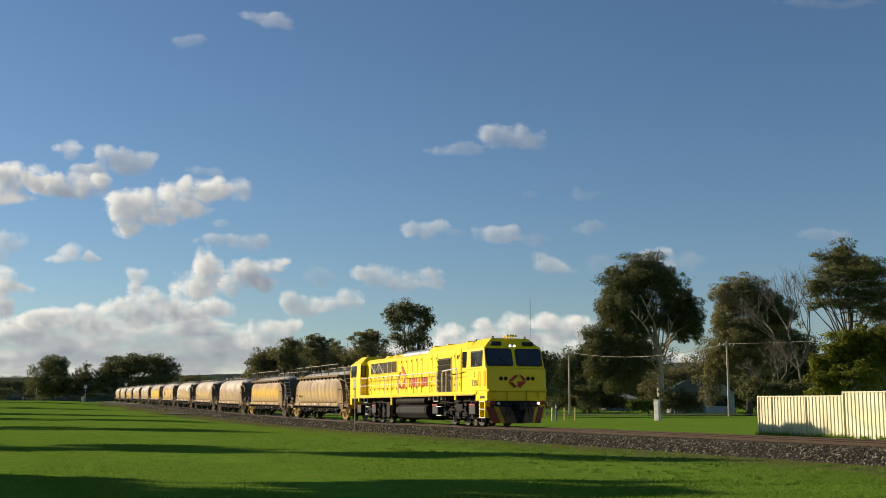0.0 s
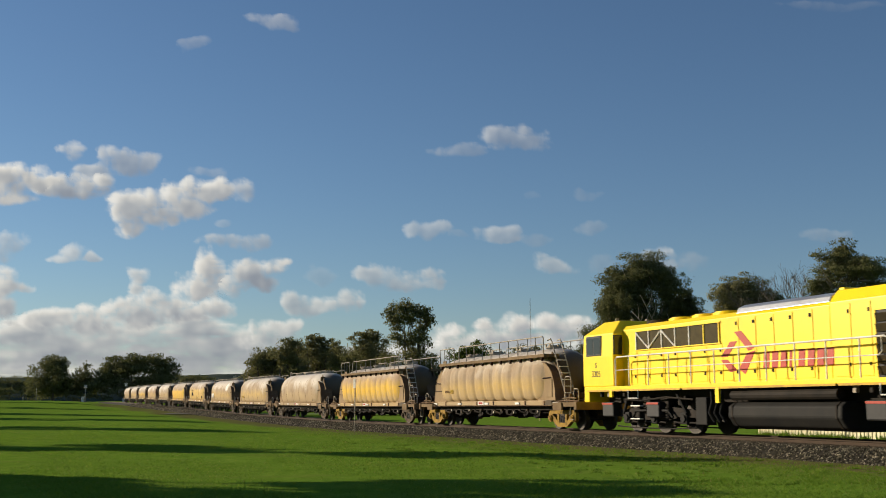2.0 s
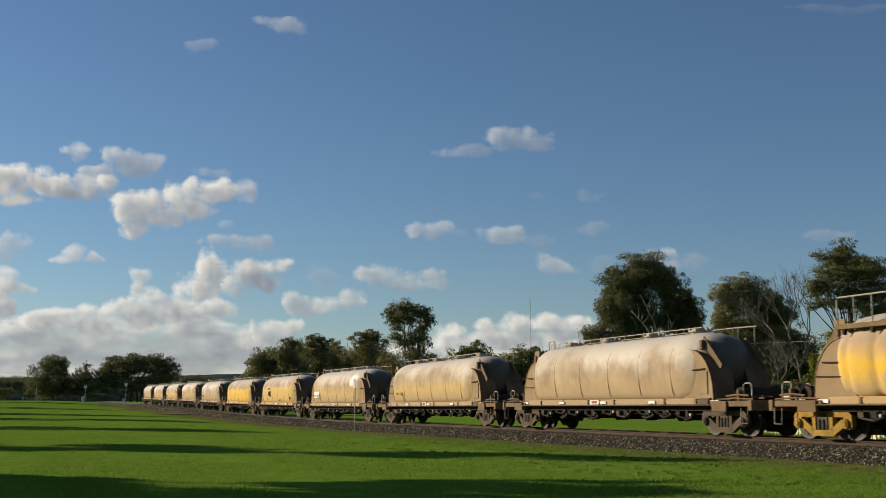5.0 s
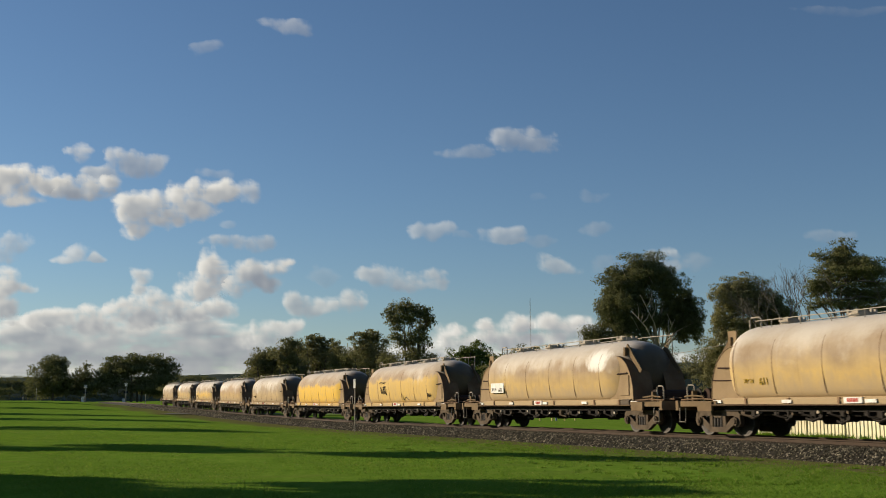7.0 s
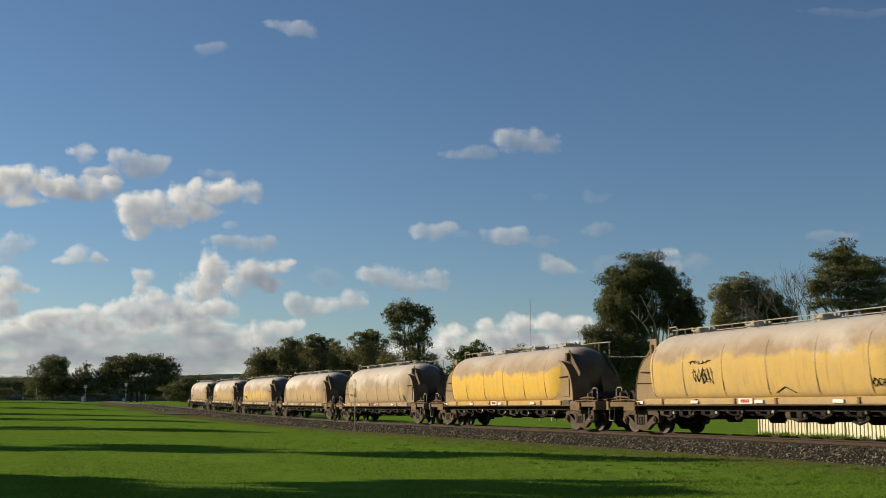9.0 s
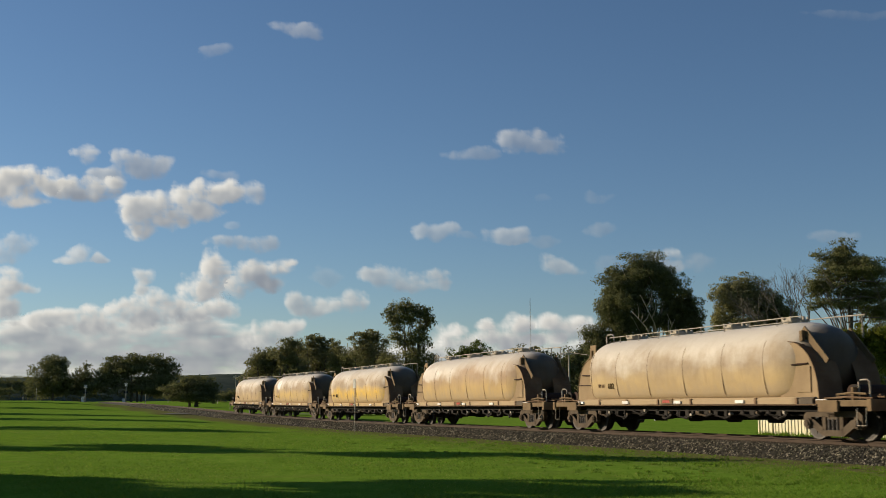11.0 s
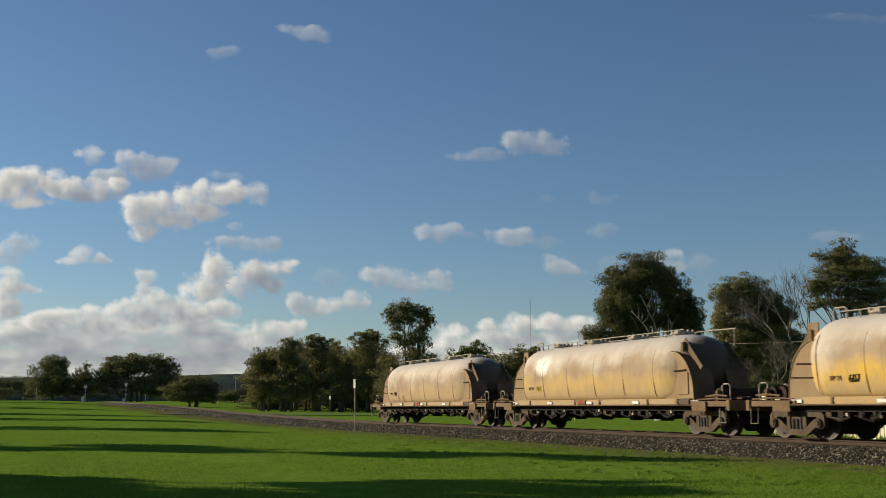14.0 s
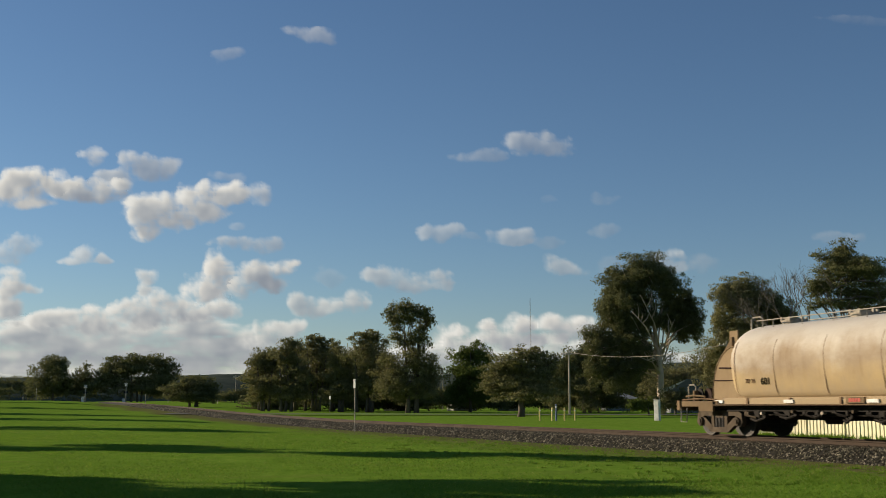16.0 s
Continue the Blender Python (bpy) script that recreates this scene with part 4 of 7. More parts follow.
def wheelset(root, x, r, gauge=0.535):
    """Two wheels on their axle: one part that turns."""
    bm = nb()
    for s in (-1, 1):
        disc(bm, (0, s * (gauge + 0.05), 0), (0, 1, 0), r, 0.11, 28)
        disc(bm, (0, s * (gauge - 0.02), 0), (0, 1, 0), r + 0.028, 0.03, 28)
        disc(bm, (0, s * (gauge + 0.115), 0), (0, 1, 0), 0.13, 0.05, 14)
        for k in range(4):
            a = k * math.pi / 2
            disc(bm, (math.cos(a) * r * 0.6, s * (gauge + 0.11), math.sin(a) * r * 0.6), (0, 1, 0), 0.045, 0.02, 8)
    tube(bm, [(0, -gauge, 0), (0, gauge, 0)], 0.08, 10)
    ob = part("wheelset", bm, WHEEL, root)
    ob.location = (x, 0, r)
    for s in (-1, 1):
        bm = nb()
        y = s * (gauge + 0.107)
        rings = [[bm.verts.new((math.cos(a) * q, yy, math.sin(a) * q)) for a in [k * math.pi / 14 for k in range(28)]] for q, yy in ((r - 0.055, y - s * 0.006), (r - 0.05, y), (r - 0.008, y), (r, y - s * 0.012))]
        for p, q in zip(rings, rings[1:]):
            for k in range(28):
                bm.faces.new((p[k], p[(k + 1) % 28], q[(k + 1) % 28], q[k]))
        bmesh.ops.recalc_face_normals(bm, faces=bm.faces[:])
        part("tyre", bm, TYRE, ob)
    axles.append((ob, x, r))
    return ob


def letters(text, size, mat, parent, m, name="lettering"):
    """Flat lettering, built-in font, laid out with its middle at m (in the parent's space)."""
    cu = bpy.data.curves.new(name, "FONT")
    cu.body, cu.size, cu.extrude, cu.align_x, cu.align_y = text, size, 0.004, "CENTER", "CENTER"
    tmp = new(name, cu)
    me = bpy.data.meshes.new_from_object(tmp)
    bpy.data.objects.remove(tmp)
    me.materials.append(mat)
    ob = new(name, me)
    ob.parent = parent
    ob.matrix_local = m
    return ob


NEAR = Matrix(((1, 0, 0, 0), (0, 0, -1, 0), (0, 1, 0, 0), (0, 0, 0, 1)))  # text plane onto the flank that faces -y


def on_flank(x, y, z):
    return Matrix.Translation((x, y, z)) @ NEAR


# ---- diesel locomotive ----
def loco_bogie(root, xc):
    for s in (-1, 1):
        bm = nb()
        y0, y1 = sorted((s * 0.86, s * 0.98))
        slab(bm, [(xc - 2.35, 0.50), (xc - 2.2, 0.72), (xc - 0.9, 0.82), (xc + 0.9, 0.82), (xc + 2.2, 0.72), (xc + 2.35, 0.5), (xc + 1.3, 0.52), (xc + 0.9, 0.42), (xc - 0.9, 0.42), (xc - 1.3, 0.52)], y0, y1)
        fr = part("bogie_frame", bm, DARK_STEEL, root)
        for k in (-1, 0, 1):
            x = xc + k * 1.66
            bm = nb()
            box(bm, x - 0.17, x + 0.17, min(s * 0.80, s * 1.06), max(s * 0.80, s * 1.06), 0.30, 0.66, 0.03)
            disc(bm, (x, s * 1.07, 0.48), (0, 1, 0), 0.12, 0.06, 14)
            part("axle_box", bm, TANK_GREY, fr)
        for k in (-0.5, 0.5):
            bm = nb()
            x = xc + k * 1.66
            for j in range(5):
                disc(bm, (x, s * 1.02, 0.50 + j * 0.075), (0, 0, 1), 0.11, 0.04, 12)
            tube(bm, [(x, s * 1.02, 0.46), (x, s * 1.02, 0.86)], 0.05, 8)
            part("coil_spring", bm, DARK_STEEL, fr)
        for k in (-1.1, 1.1):
            bm = nb()
            tube(bm, [(xc + k * 1.66, s * 1.04, 0.62), (xc + k * 1.25, s * 1.10, 1.28)], 0.055, 8)
            part("damper", bm, TANK_GREY, fr)
        bm = nb()
        box(bm, xc - 0.45, xc + 0.45, min(s * 0.9, s * 1.08), max(s * 0.9, s * 1.08), 0.62, 0.98, 0.04)
        part("bolster_pad", bm, DARK_STEEL, fr)
        for k in (-1, 1):
            bm = nb()
            tube(bm, [(xc + k * 0.3, s * 1.1, 0.72), (xc + k * 0.95, s * 1.12, 0.70), (xc + k * 1.15, s * 1.1, 0.5)], 0.04, 7)
            part("brake_cylinder", bm, TANK_GREY, fr)
        for k in (-2, -1, 0, 1, 2):
            x = xc + k * 0.83 + 0.1
            bm = nb()
            box(bm, x - 0.07, x + 0.07, min(s * 0.74, s * 0.9), max(s * 0.74, s * 0.9), 0.22, 0.62, 0.02)
            tube(bm, [(x, s * 0.92, 0.3), (x + 0.2, s * 1.0, 0.36), (x + 0.5, s * 0.98, 0.34)], 0.03, 6)
            part("brake_shoe", bm, DARK_STEEL, fr)
        bm = nb()
        tube(bm, [(xc - 2.3, s * 1.0, 0.20), (xc - 1.2, s * 1.02, 0.16), (xc + 1.2, s * 1.02, 0.16), (xc + 2.3, s * 1.0, 0.20)], 0.022, 6)
        tube(bm, [(xc - 2.2, s * 1.12, 1.10), (xc - 0.6, s * 1.16, 1.02), (xc + 0.9, s * 1.14, 1.12), (xc + 2.3, s * 1.12, 1.04)], 0.03, 6)
        part("sand_pipe", bm, DARK_STEEL, fr)
        for k in (-1.55, -0.5, 0.55, 1.5):
            bm = nb()
            box(bm, xc + k - 0.22, xc + k + 0.22, min(s * 0.80, s * 1.0), max(s * 0.80, s * 1.0), 0.86, 1.16, 0.03)
            part("traction_duct", bm, DARK_STEEL, fr)
    for k in (-1, 0, 1):
        wheelset(root, xc + k * 1.66, 0.50)


def build_loco():
    root = empty("locomotive", line_pose(LOCO_S))
    tagged(root, "bright yellow diesel freight locomotive with white handrails", "locomotive")
    cars.append((root, LOCO_S))
    # underframe
    bm = nb()
    box(bm, -9.9, 9.2, -1.42, 1.42, 1.38, 1.50, 0.012)
    part("walkway", bm, YELLOW, root)
    bm = nb()
    box(bm, -9.6, 9.6, -0.75, 0.75, 0.95, 1.376, 0.02)
    part("main_frame", bm, DARK_STEEL, root)
    for s in (-1, 1):
        for x0, x1 in ((-9.9, -4.2), (-4.1, 2.5), (2.6, 9.0)):
            bm = nb()
            box(bm, x0, x1, min(s * 1.395, s * 1.435), max(s * 1.395, s * 1.435), 1.33, 1.385)
            part("side_sill", bm, RUSTY_YELLOW, root)
        for x in (-8.3, -2.35, 6.75):
            bm = nb()
            box(bm, x - 0.09, x + 0.09, min(s * 1.37, s * 1.44), max(s * 1.37, s * 1.44), 0.93 if x == -2.35 else 1.14, 1.37, 0.01)
            part("jacking_bracket", bm, YELLOW, root)
        for x in (-6.9, 4.3):
            bm = nb()
            y = s * 1.43
            tube(bm, [(x - 0.3, y, 1.36), (x - 0.3, y, 1.1), (x + 0.3, y, 1.1), (x + 0.3, y, 1.36)], 0.022, 6)
            part("stirrup_step", bm, WHITE_PAINT, root)
        for x in (-8.9, -6.1, 3.6, 8.2):
            bm = nb()
            box(bm, x - 0.36, x + 0.36, min(s * 0.95, s * 1.22), max(s * 0.95, s * 1.22), 0.50, 0.98, 0.04)
            sb = part("sand_box", bm, BLACK, root)
            bm = nb()
            box(bm, x - 0.34, x + 0.34, min(s * 1.221, s * 1.235), max(s * 1.221, s * 1.235), 0.90, 0.96)
            part("red_stripe", bm, RED_PAINT, sb, "red reflective stripe")
        for x in (-6.95, 4.4):
            for z in (0.45, 0.86):
                bm = nb()
                box(bm, x - 0.28, x + 0.28, min(s * 1.2, s * 1.34), max(s * 1.2, s * 1.34), z - 0.02, z + 0.02)
                part("step_tread", bm, WHITE_PAINT, root)
    loco_bogie(root, -6.3)
    loco_bogie(root, 6.3)
    # fuel tank and gear under the frame
    bm = nb()
    prism(bm, [(-1.1, 0.96), (-1.26, 0.84), (-1.28, 0.55), (-1.1, 0.30), (-0.8, 0.22), (0.8, 0.22), (1.1, 0.30), (1.28, 0.55), (1.26, 0.84), (1.1, 0.96)], -2.1, 2.5, 0.05)
    ft = part("fuel_tank", bm, TANK_GREY, root)
    for x in (-1.9, 2.3):
        bm = nb()
        prism(bm, [(-1.11, 0.97), (-1.28, 0.85), (-1.29, 0.54), (-1.1, 0.285), (-0.8, 0.205), (0.8, 0.205), (1.1, 0.285), (1.29, 0.54), (1.28, 0.85), (1.11, 0.97)], x - 0.03, x + 0.03)
        part("tank_strap", bm, DARK_STEEL, ft)
    for s in (-1, 1):
        bm = nb()
        tube(bm, [(-1.9, s * 1.2, 1.14), (2.4, s * 1.2, 1.14)], 0.14, 12)
        part("air_reservoir", bm, DARK_STEEL, root)
        for k in range(3):
            bm = nb()
            x = -2.9 + k * 0.26
            tube(bm, [(x, s * 1.25, 1.3), (x + 0.1, s * 1.30, 0.95), (x - 0.05, s * 1.3, 0.65), (x + 0.08, s * 1.22, 0.4)], 0.035, 7)
            part("hose", bm, TANK_GREY, root)
        bm = nb()
        box(bm, -3.7, -3.15, min(s * 0.9, s * 1.25), max(s * 0.9, s * 1.25), 0.30, 1.1, 0.03)
        part("equipment_box", bm, TANK_GREY, root)
        for k in range(9):
            bm = nb()
            x = 3.0 + k * 0.55 if k < 5 else -9.2 + (k - 5) * 0.5
            box(bm, x - 0.05, x + 0.05, min(s * 1.2, s * 1.3), max(s * 1.2, s * 1.3), 1.16, 1.33)
            part("pipe_bracket", bm, (PALE_STEEL if k % 3 == 0 else DARK_STEEL), root)
    # hood: low radiator end, taller engine end
    HW = 0.98
    low = [(-HW, 1.5), (-HW, 3.36), (-0.82, 3.50), (0.82, 3.50), (HW, 3.36), (HW, 1.5)]
    tall = [(-HW, 1.5), (-HW, 3.42), (-0.72, 3.73), (0.72, 3.73), (HW, 3.42), (HW, 1.5)]
    bm = nb()
    prism(bm, low, -8.25, 1.9, 0.015)
    hood = part("radiator_hood", bm, YELLOW, root)
    bm = nb()
    prism(bm, tall, 1.905, 7.35, 0.015)
    hood2 = part("engine_hood", bm, YELLOW, root)
    # roof furniture
    for x in (-7.2, -5.9, -4.6, -3.5):
        bm = nb()
        disc(bm, (x, 0, 3.55), (0, 0, 1), 0.56, 0.12, 24)
        disc(bm, (x, 0, 3.62), (0, 0, 1), 0.48, 0.05, 24)
        part("radiator_fan", bm, YELLOW if x > -7 else LOUVRE, hood)
    bm = nb()
    prism(bm, [(-0.94, 3.44), (-0.86, 3.60), (-0.62, 3.70), (0.62, 3.70), (0.86, 3.60), (0.94, 3.44)], -2.0, 1.85, 0.02)
    part("exhaust_cowl", bm, SILVER, hood, "weathered silver roof cowl")
    for x in (2.05, 3.9, 6.4):
        bm = nb()
        box(bm, x - 0.1, x + 0.1, -0.7, 0.7, 3.72, 3.80, 0.02)
        part("lifting_lug", bm, YELLOW, hood2)
    # hood sides
    for s in (-1, 1):
        def sy(a, b):
            return min(s * a, s * b), max(s * a, s * b)
        bm = nb()
        box(bm, -7.35, -2.75, *sy(HW - 0.03, HW + 0.012), 2.66, 3.24)
        gr = part("radiator_grille", bm, MESH_DARK, hood, "dark radiator mesh behind white bracing")
        for k in range(7):
            bm = nb()
            x = -7.33 + k * 0.76
            box(bm, x - 0.02, x + 0.02, *sy(HW, HW + 0.04), 2.66, 3.24)
            part("grille_bar", bm, WHITE_PAINT if k < 5 else YELLOW, gr)
        for k, (xa, za, xb, zb) in enumerate(((-7.3, 3.2, -6.6, 2.7), (-6.55, 2.7, -5.85, 3.2), (-5.8, 3.2, -5.1, 2.7))):
            bm = nb()
            tube(bm, [(xa, s * (HW + 0.03), za), (xb, s * (HW + 0.03), zb)], 0.028, 6)
            part("grille_brace", bm, WHITE_PAINT, gr)
        bm = nb()
        for z in (2.635, 3.245):
            box(bm, -7.4, -2.7, *sy(HW, HW + 0.045), z, z + 0.03)
        part("grille_frame", bm, YELLOW, gr)
        # engine louvres
        bm = nb()
        box(bm, 3.49, 5.18, *sy(HW - 0.03, HW + 0.01), 1.52, 3.10)
        lo = part("louvre_panel", bm, BLACK, hood2, "dark grey louvred engine intake")
        for k in range(6):
            bm = nb()
            z = 1.58 + k * 0.25
            y = s * (HW + 0.015)
            slab(bm, [(3.54, z), (5.13, z), (5.13, z + 0.19), (3.54, z + 0.19)], *sy(HW + 0.01, HW + 0.05))
            for v in bm.verts:
                if v.co.z > z + 0.1:
                    v.co.y += s * 0.05
            part("louvre_blade", bm, LOUVRE, lo)
        bm = nb()
        for a, b2, c, d in ((3.44, 3.5, 1.5, 3.14), (5.17, 5.23, 1.5, 3.14), (3.44, 5.23, 3.10, 3.15)):
            box(bm, a, b2, *sy(HW, HW + 0.035), c, d)
        part("louvre_frame", bm, YELLOW, lo)
        # access doors along the hood
        xs = [-8.05 + 0.78 * k for k in range(13)]
        for k, x in enumerate(xs):
            z1 = 2.58 if x < -2.9 else 3.30
            if x + 0.72 > 1.88:
                break
            bm = nb()
            box(bm, x, x + 0.73, *sy(HW, HW + 0.014), 1.56, z1, 0.006)
            d = part("hood_door", bm, YELLOW, hood)
            for zz in (1.75, z1 - 0.18):
                bm = nb()
                box(bm, x + 0.61, x + 0.67, *sy(HW + 0.012, HW + 0.035), zz, zz + 0.09)
                part("door_latch", bm, LOUVRE, d)
        for x, w in ((2.0, 0.64), (2.72, 0.62), (5.3, 0.38), (5.74, 0.55)):
            bm = nb()
            box(bm, x, x + w, *sy(HW, HW + 0.014), 1.56, 3.34, 0.008)
            d = part("hood_door", bm, YELLOW, hood2)
            for zz in (1.8, 3.1):
                bm = nb()
                box(bm, x + w - 0.1, x + w - 0.05, *sy(HW + 0.012, HW + 0.03), zz, zz + 0.09)
                part("door_latch", bm, LOUVRE, d)
        bm = nb()
        disc(bm, (6.02, s * (HW + 0.015), 3.08), (0, 1, 0), 0.10, 0.03, 18)
        part("round_vent", bm, LOUVRE, hood2)
        # cab door in the hood end
        bm = nb()
        box(bm, 6.50, 7.30, *sy(HW, HW + 0.03), 1.52, 3.42, 0.012)
        dr = part("cab_door", bm, YELLOW, hood2)
        bm = nb()
        box(bm, 6.70, 7.14, *sy(HW + 0.028, HW + 0.042), 2.58, 3.28, 0.05)
        part("door_window", bm, GLASS, dr)
        for xx in (6.46, 7.31):
            bm = nb()
            box(bm, xx, xx + 0.03, *sy(HW, HW + 0.035), 1.52, 3.45)
            part("door_jamb", bm, LOUVRE, dr)
        bm = nb()
        box(bm, 6.62, 6.80, *sy(HW + 0.03, HW + 0.06), 2.36, 2.40)
        part("door_handle", bm, BLACK, dr)
        # handrails
        y = s * 1.38
        bm = nb()
        tube(bm, [(-8.05, y, 1.5), (-8.05, y, 2.38), (-7.95, y, 2.45), (4.15, y, 2.45), (4.30, y, 2.38), (4.30, y, 1.52)], 0.026, 8)
        hr = part("handrail", bm, WHITE_PAINT, root)
        bm = nb()
        tube(bm, [(-8.05, y, 2.02), (3.95, y, 2.02), (4.05, y, 2.10), (4.05, y, 2.42)], 0.015, 6)
        part("mid_rail", bm, WHITE_PAINT, hr)
        for k in range(10):
            bm = nb()
            x = -7.2 + k * 1.17
            tube(bm, [(x, y, 1.48), (x, y, 2.45)], 0.02, 7)
            part("rail_post", bm, WHITE_PAINT, hr)
        bm = nb()
        tube(bm, [(4.98, y, 1.52), (4.98, y, 2.38), (5.06, y, 2.47), (6.76, y, 2.55), (6.86, y, 2.48), (6.86, y, 1.52)], 0.027, 8)
        hr = part("handrail", bm, WHITE_PAINT, root)
        for x in (5.5, 6.15):
            bm = nb()
            tube(bm, [(x, y, 1.48), (x, y, 2.5)], 0.02, 7)
            part("rail_post", bm, WHITE_PAINT, hr)
        bm = nb()
        tube(bm, [(5.55, y - s * 0.06, 1.6), (5.2, y - s * 0.06, 1.75), (5.2, y - s * 0.06, 2.2), (5.55, y - s * 0.06, 2.3), (6.7, y - s * 0.06, 2.3)], 0.02, 7)
        part("grab_rail", bm, LOUVRE, hr)
    build_cab(root, 7.95, 10.3, True)
    build_cab(root, -8.2, -10.27, False)
    # emblem: slanted red blocks, with bars for the lettering beside it
    y = -(HW + 0.017)
    blocks = [[(-2.72, 2.24), (-2.25, 2.66), (-1.93, 2.66), (-2.38, 2.24)], [(-2.05, 2.93), (-1.72, 2.93), (-1.15, 2.44), (-1.42, 2.36)],
              [(-1.5, 2.30), (-1.12, 2.36), (-1.6, 1.72), (-1.88, 1.88)], [(-2.72, 2.16), (-2.4, 2.16), (-1.95, 1.84), (-2.3, 1.80)]]
    for bl in blocks:
        bm = nb()
        slab(bm, bl, y - 0.006, y + 0.004)
        part("emblem_block", bm, RED_PAINT, root, "red painted emblem shape")
    for k in range(8):
        bm = nb()
        x = -0.80 + k * 0.36
        w = 0.10 if k == 3 else 0.25
        slab(bm, [(x, 1.86), (x + w, 1.86), (x + w + 0.05, 2.30), (x + 0.05, 2.30)], y - 0.006, y + 0.004)
        part("lettering_bar", bm, RED_PAINT, root, "red painted bar")
    return root


def build_cab(root, xr, xf, front):
    """A cab from its rear wall xr to its outer end xf; the main cab has the full nose."""
    d = 1 if xf > xr else -1
    W = 1.38

    def ring(prof, name, mat, label=""):
        # prof rows: x, half width, z  (upper shell built as stacked sections)
        bm = nb()
        rows = []
        for z, w, x0, x1 in prof:
            rows.append([bm.verts.new(c) for c in ((x0, -w, z), (x1, -w, z), (x1, w, z), (x0, w, z))])
        for a, b in zip(rows, rows[1:]):
            for i in range(4):
                bm.faces.new((a[i], a[(i + 1) % 4], b[(i + 1) % 4], b[i]))
        bm.faces.new(rows[0][::-1])
        bm.faces.new(rows[-1])
        bmesh.ops.recalc_face_normals(bm, faces=bm.faces[:])
        bmesh.ops.bevel(bm, geom=bm.edges[:], offset=0.03, segments=2, affect="EDGES", profile=0.5)
        return part(name, bm, mat, root, label)
    if front:
        cab = ring([(1.08, W, 9.0, 10.28), (1.50, W, 9.0, 10.28)], "front_skirt", YELLOW)
        cab = ring([(1.50, W, xr, 10.28), (2.44, W, xr, 10.24), (2.47, W, xr, 10.12), (3.32, W - 0.05, xr, 9.86), (3.76, 0.86, xr + 0.05, 9.58)], "cab", YELLOW)
    else:
        ring([(0.98, W, -10.22, -9.85), (1.50, W, -10.22, -9.85)], "rear_skirt", YELLOW)
        cab = ring([(1.50, W, xr, xf), (2.5, W, xr, xf), (3.27, W - 0.03, xr, xf + 0.02), (3.72, 0.86, xr - 0.35, xf + 0.62)], "rear_cab", YELLOW)
    for s in (-1, 1):
        def sy(a, b):
            return min(s * a, s * b), max(s * a, s * b)
        # side window
        xa, xb = (8.50, 9.74) if front else (-10.02, -8.98)
        bm = nb()
        box(bm, xa, xb, *sy(1.335, 1.394), 2.54, 3.22, 0.02)
        w = part("window_frame", bm, BLACK, cab)
        panes = ((xa + 0.06, xa + 0.78), (xa + 0.83, xb - 0.06)) if front else ((xa + 0.06, xa + 0.5), (xa + 0.55, xb - 0.06))
        for p0, p1 in panes:
            bm = nb()
            box(bm, p0, p1, *sy(1.37, 1.399), 2.60, 3.16)
            part("pane", bm, GLASS, w)
        if front:
            for x in (9.52, 10.08):
                bm = nb()
                tube(bm, [(x, s * 1.38, 1.68), (x, s * 1.43, 1.72), (x, s * 1.43, 2.28), (x, s * 1.38, 2.32)], 0.02, 7)
                part("grab_iron", bm, YELLOW, cab)
            bm = nb()
            tube(bm, [(9.35, s * 1.38, 2.58), (9.4, s * 1.52, 2.62), (9.4, s * 1.52, 2.78)], 0.025, 6)
            part("mirror_arm", bm, PALE_STEEL, cab)
            bm = nb()
            box(bm, 9.52, 10.05, *sy(1.36, 1.392), 1.18, 1.30, 0.02)
            part("skirt_slot", bm, BLACK, cab)
            # steps to the cab
            bm = nb()
            box(bm, 9.46, 9.52, *sy(1.16, 1.40), 0.36, 1.10)
            st = part("step_frame", bm, YELLOW, cab)
            bm = nb()
            box(bm, 10.02, 10.08, *sy(1.16, 1.40), 0.36, 1.10)
            part("step_stringer", bm, YELLOW, cab)
            for z in (0.36, 0.72, 1.04):
                bm = nb()
                box(bm, 9.46, 10.08, *sy(1.12, 1.41), z, z + 0.04)
                part("step_tread", bm, WHITE_PAINT, st)
            bm = nb()
            box(bm, 9.52, 10.02, *sy(1.0, 1.15), 0.4, 1.08)
            part("step_back", bm, BLACK, st)
            bm = nb()
            tube(bm, [(10.2, s * 1.36, 1.05), (10.24, s * 1.44, 1.0), (10.24, s * 1.44, 0.62), (10.1, s * 1.36, 0.55)], 0.02, 7)
            part("step_handrail", bm, WHITE_PAINT, st)
    if front:
        # the raked windscreen: two panes in a black surround
        def on_screen(bm, y0, y1, z0, z1, out):
            k = (9.86 - 10.12) / (3.32 - 2.47)
            pts = []
            for yy, zz in ((y0, z0), (y1, z0), (y1, z1), (y0, z1)):
                pts.append((yy, zz))
            n = Vector((1, 0, -k)).normalized()
            r, outl = 0.10, []
            for i, (yy, zz) in enumerate(pts):
                cy, cz = yy + (r if yy == y0 else -r), zz + (r if zz == z0 else -r)
                a0 = (math.pi, 1.5 * math.pi, 0, 0.5 * math.pi)[i]
                for j in range(5):
                    a = a0 + j * math.pi / 8
                    outl.append((cy + r * math.cos(a), cz + r * math.sin(a)))
            a = [bm.verts.new(Vector((10.12 + k * (zz - 2.47), yy, zz)) + n * out) for yy, zz in outl]
            b = [bm.verts.new(Vector((10.12 + k * (zz - 2.47), yy, zz)) - n * 0.03) for yy, zz in outl]
            m = len(a)
            for i in range(m):
                bm.faces.new((a[i], a[(i + 1) % m], b[(i + 1) % m], b[i]))
            bm.faces.new(a)
